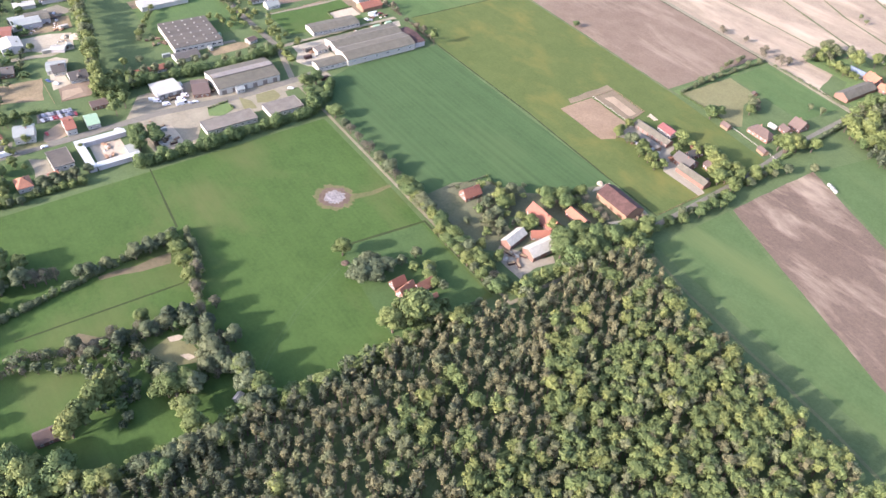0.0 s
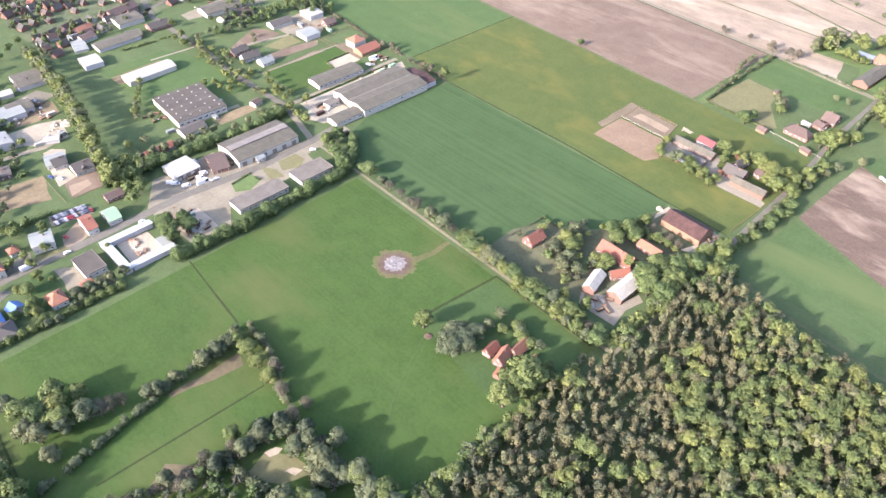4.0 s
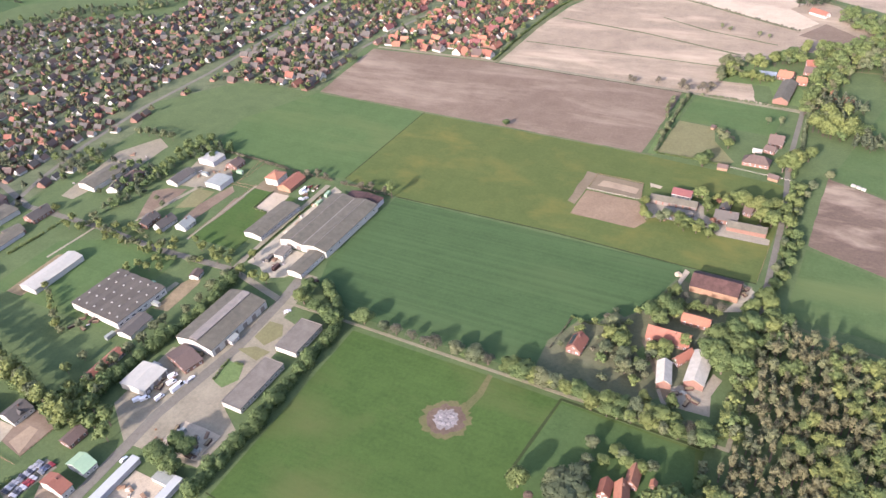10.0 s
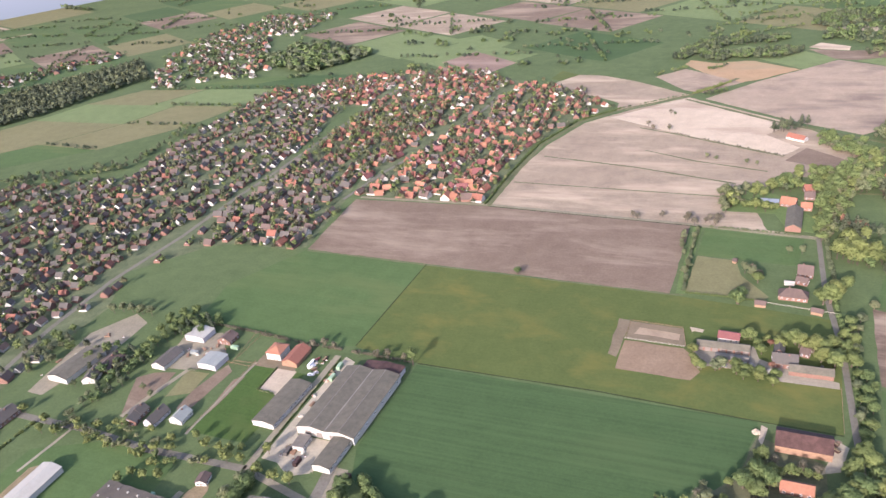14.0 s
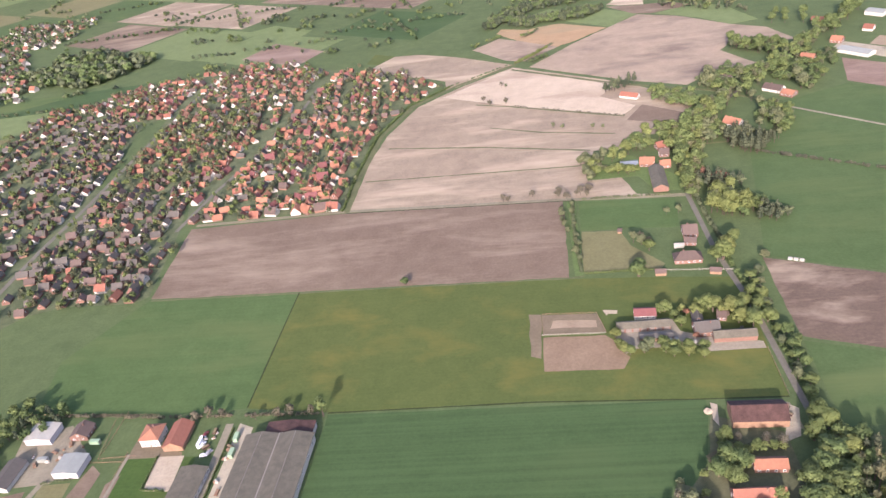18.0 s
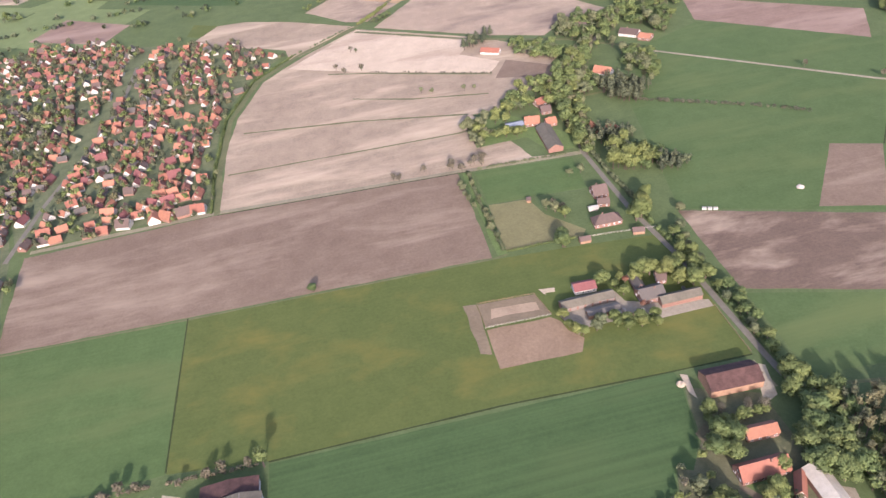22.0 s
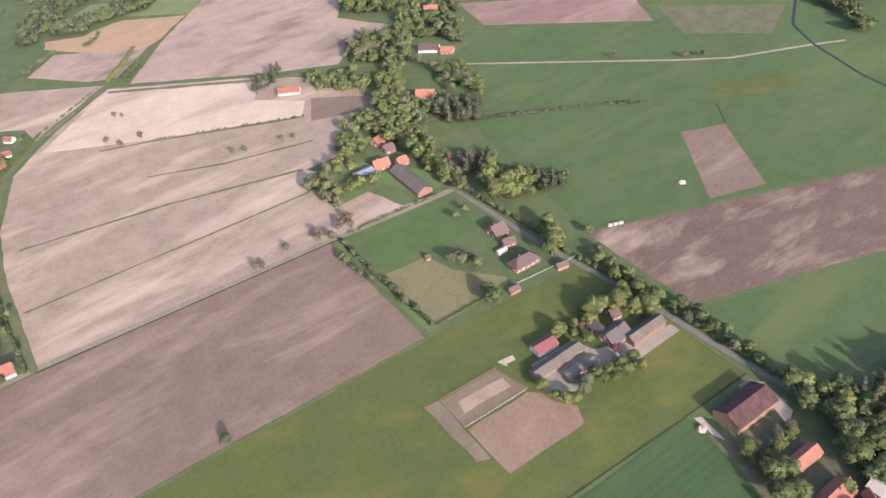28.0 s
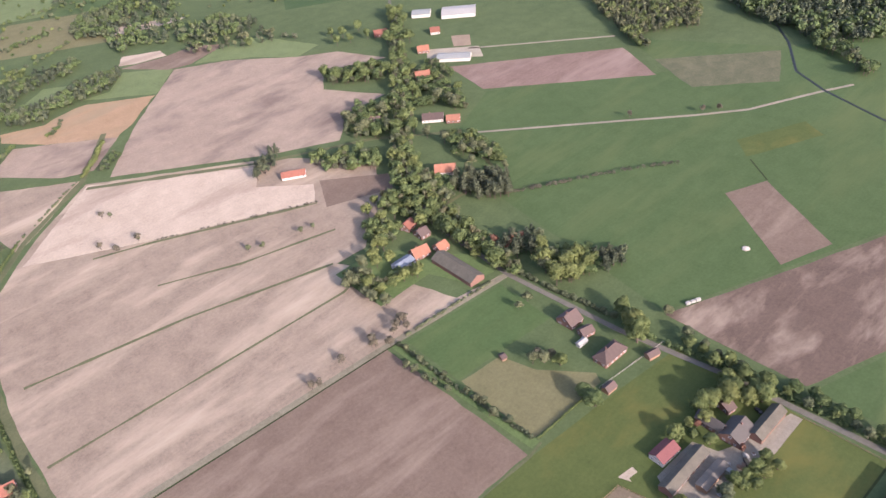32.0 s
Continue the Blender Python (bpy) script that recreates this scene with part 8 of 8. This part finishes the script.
for x, y, rz, k in ((-111, -244, 88, 0), (-111, -246, 88, 2), (-103, -300, 90, 0), (-106, -345, 92, 0), (-120, -340, 10, 1), (-180, -318, 20, 0), (-186, -322, 25, 3), (-96, -178, 60, 0), (-190, -48, 80, 1), (-183, -60, 90, 0), (95, -3, 0, 0), (84, -3, 0, 2), (138, 8, 70, 4)):
    paint, word = PAINTS[k]
    car(x, y, rz, paint, f"{word} car parked on the yard")
for x, y, rz in ((-113, -252, 84), (-108, -366, 92), (-170, -62, 88)):
    car(x, y, rz, WHITE, "long white lorry parked on the yard", 9.5, 3.2, "lorry", "lorry")


def solar(x, y, z, rz, tilt, w, h, parent_label):
    e = empty("solar_array", pose(x, y, z, 0, tilt, rz), parent_label, "solar panel")
    n, k = max(1, round(w / 1.0)), max(1, round(h / 1.7))
    for i in range(n):
        for j in range(k):
            part("panel", box_bm(-h / 2 + j * h / k, -h / 2 + (j + 1) * h / k - 0.06, -w / 2 + i * w / n, -w / 2 + (i + 1) * w / n - 0.06, 0, 0.06, 0.01), M["glass"], e)
    return e


solar(68.9, -139.2, 5.25, -1.9, -41, 8.5, 3.6, "dark solar panels on a red tiled roof")


def heap(name, x, y, r, h, mat, label, cat, seed=1):
    bm = bmesh.new()
    bmesh.ops.create_icosphere(bm, subdivisions=3, radius=1)
    for v in bm.verts:
        n = noise.noise(v.co * 2.2 + Vector((seed, 0, 0)))
        v.co = Vector((v.co.x * r * (1 + 0.3 * n), v.co.y * r * (1 - 0.25 * n), max(-0.1, v.co.z * h * (1 + 0.5 * n))))
    ob = part(name, bm, M[mat])
    ob.location = (x, y, 0.02)
    return tagged(ob, label, cat)


HP = random.Random(9)
for i in range(16):
    heap("rubble_heap", -82 + HP.uniform(-12, 12), -278 + HP.uniform(-7, 7), HP.uniform(0.8, 2.2), HP.uniform(0.6, 1.6), HP.choice(("concrete", "pale_sand", "gravel", "roof_brown")), "small heap of rubble and sand on the yard", "rubble", i)
for i in range(14):
    heap("scrap_heap", -283 + HP.uniform(-11, 11), -300 + HP.uniform(-13, 13), HP.uniform(0.8, 2.0), HP.uniform(0.6, 1.6), HP.choice(("concrete", "metal", "roof_brown", "dark")), "heap of scrap on the gravel yard", "scrap", i + 40)
heap("sand_mound", -243, -287, 4.5, 2.6, "pale_sand", "pale heap of sand at the end of the yard", "sand heap", 3)
heap("sand_mound", -246, -294, 3.2, 2.0, "pale_sand", "pale heap of sand at the end of the yard", "sand heap", 5)
heap("rubble_heap", 104.5, -58, 2.2, 1.6, "pale_sand", "pale rubble heap at the field corner", "rubble", 7)
heap("rubble_heap", 254, 78, 2.4, 1.2, "concrete", "pale rubble heap in the pasture", "rubble", 8)
heap("straw_heap", 84, -236, 2.4, 0.6, "scorched", "brown compost heap at the garden corner", "compost", 2)
for i in range(9):
    heap("ash_mound", 30 + HP.uniform(-4, 4), -212 + HP.uniform(-4, 4), HP.uniform(0.7, 1.8), HP.uniform(0.2, 0.6), "ash", "low mound of pale ash", "ash", i + 80)
for i in range(3):
    part_ob = box_bm(-1.4, 1.4, -0.8, 0.8, 0, 1.7, 0.06)
    ob = part("trailer", part_ob, M["roof_white"])
    ob.matrix_world = pose(186 + i * 3.2, 77 - i * 1.4, 0.05, 0, 0, -25)
    tagged(ob, "white box trailer parked at the field edge", "trailer")


def container(x, y, rz, mat, label):
    """A ribbed steel container with doors."""
    e = empty("container", pose(x, y, 0, 0, 0, rz), label, "container")
    part("box", box_bm(-3, 3, -1.2, 1.2, 0.1, 2.6, 0.03), M[mat], e)
    for i in range(9):
        part("rib", box_bm(-2.8 + i * 0.7 - 0.12, -2.8 + i * 0.7 + 0.12, -1.26, 1.26, 0.2, 2.5), M[mat], e)
    part("door", box_bm(3.0, 3.06, -1.1, 1.1, 0.2, 2.5, 0.02), M["metal"], e)
    return e


CT = random.Random(14)
for x, y in ((-128, -262), (-136, -245), (-150, -60), (-149, -72), (-230, -296), (-228, -312), (-262, -290), (-292, -296), (-272, -312), (-262, -70), (-236, -58), (-195, -192), (-178, -205), (-182, -238), (-96, -150), (-130, -146), (-140, -140), (96, 0), (-88, -276), (-74, -282)):
    container(x, y, CT.choice((0, 90)) + CT.uniform(-6, 6), CT.choice(("roof_bluegrey", "roof_rust", "roof_white", "roof_green", "roof_grey")), "weathered steel storage container on the yard")


def pallet_stack(x, y, rz, n):
    e = empty("pallet_stack", pose(x, y, 0, 0, 0, rz), "stack of pale wooden pallets on the yard", "pallets")
    for i in range(n):
        part("pallet", box_bm(-0.6, 0.6, -0.4, 0.4, i * 0.16 + 0.06, i * 0.16 + 0.19, 0.01), M["wall_wood"], e)
    return e


for i in range(26):
    cx, cy = CT.choice(((-100, -280), (-148, -90), (-240, -300), (-280, -298), (-120, -235), (-250, -66), (-185, -62), (90, -1), (126, -152)))
    pallet_stack(cx + CT.uniform(-9, 9), cy + CT.uniform(-7, 7), CT.uniform(0, 90), CT.randint(3, 9))



# ---- clutter on the yards ----
def clutter_meshes():
    """Crate, skip, timber stack and covered pile, each with its parts."""
    kinds = {}
    bm = box_bm(-0.6, 0.6, -0.5, 0.5, 0.08, 0.95, 0.02)
    slat = box_bm(-0.64, 0.64, -0.54, 0.54, -0.07, 0.07, 0.01)
    kinds["crate"] = ("slatted wooden crate on the yard", (("box", bm, "wall_wood", ((0, 0, 0),)), ("slat", slat, "frame", ((0, 0, 0.2), (0, 0, 0.5), (0, 0, 0.8)))))
    bm = prism_bm([(-1.9, 0.1), (1.9, 0.1), (2.4, 1.3), (-2.4, 1.3)], -0.9, 0.9)
    load = box_bm(-2.1, 2.1, -0.8, 0.8, 1.0, 1.42, 0.15)
    kinds["skip"] = ("open steel skip filled with rubble", (("tub", bm, "roof_rust", ((0, 0, 0),)), ("load", load, "fallow", ((0, 0, 0),))))
    bm = box_bm(-2.0, 2.0, -0.15, 0.15, -0.13, 0.13, 0.01)
    bear = box_bm(-0.1, 0.1, -0.9, 0.9, 0, 0.12)
    rows = tuple((0.05 * ((i * 3 + j) % 4), -0.66 + i * 0.33, 0.25 + j * 0.28) for i in range(5) for j in range(3))
    kinds["timber_stack"] = ("stack of sawn timber on bearers", (("board", bm, "wall_wood", rows), ("bearer", bear, "bark", ((-1.3, 0, 0), (1.3, 0, 0)))))
    bm = bmesh.new()
    bmesh.ops.create_icosphere(bm, subdivisions=2, radius=1)
    for v in bm.verts:
        v.co = Vector((v.co.x * 1.9, v.co.y * 1.2, max(0.02, v.co.z * 1.2 + 0.15 * noise.noise(v.co * 3))))
    kinds["covered_pile"] = ("pile under a pale tarpaulin", (("tarpaulin", bm, "roof_pale", ((0, 0, 0),)),))
    out = {}
    for k, (label, parts) in kinds.items():
        row = []
        for nm, b, mat, places in parts:
            me = bpy.data.meshes.new(nm)
            b.to_mesh(me)
            b.free()
            me.materials.append(M[mat])
            row.append((nm, me, places))
        out[k] = (label, row)
    return out


CLUTTER = clutter_meshes()
CL = random.Random(77)
YARDS = ((-272, -304, 13, 14, 26), (-232, -300, 9, 7, 8), (-124, -258, 7, 9, 9), (-82, -278, 11, 8, 16), (-138, -138, 11, 8, 9), (-262, -66, 12, 10, 9), (-207, -236, 6, 9, 10), (-150, -90, 3, 25, 9),
         (-345, -90, 14, 30, 10), (-166, -62, 4, 8, 8), (132, -152, 8, 6, 9), (104, 0, 9, 4, 7), (-84, -314, 9, 3, 7), (-200, -311, 10, 5, 6), (-120, -225, 5, 12, 6), (142, -62, 3, 6, 4))
for cx, cy, rx, ry, n in YARDS:
    for i in range(n):
        kind = CL.choice(("crate", "crate", "timber_stack", "covered_pile", "skip"))
        label, row = CLUTTER[kind]
        e = empty(kind, pose(cx + CL.uniform(-rx, rx), cy + CL.uniform(-ry, ry), 0.12, 0, 0, CL.uniform(0, 180)), label, kind.replace("_", " "))
        for nm, me, places in row:
            for p in places:
                share(nm, me, e, Matrix.Translation(p))
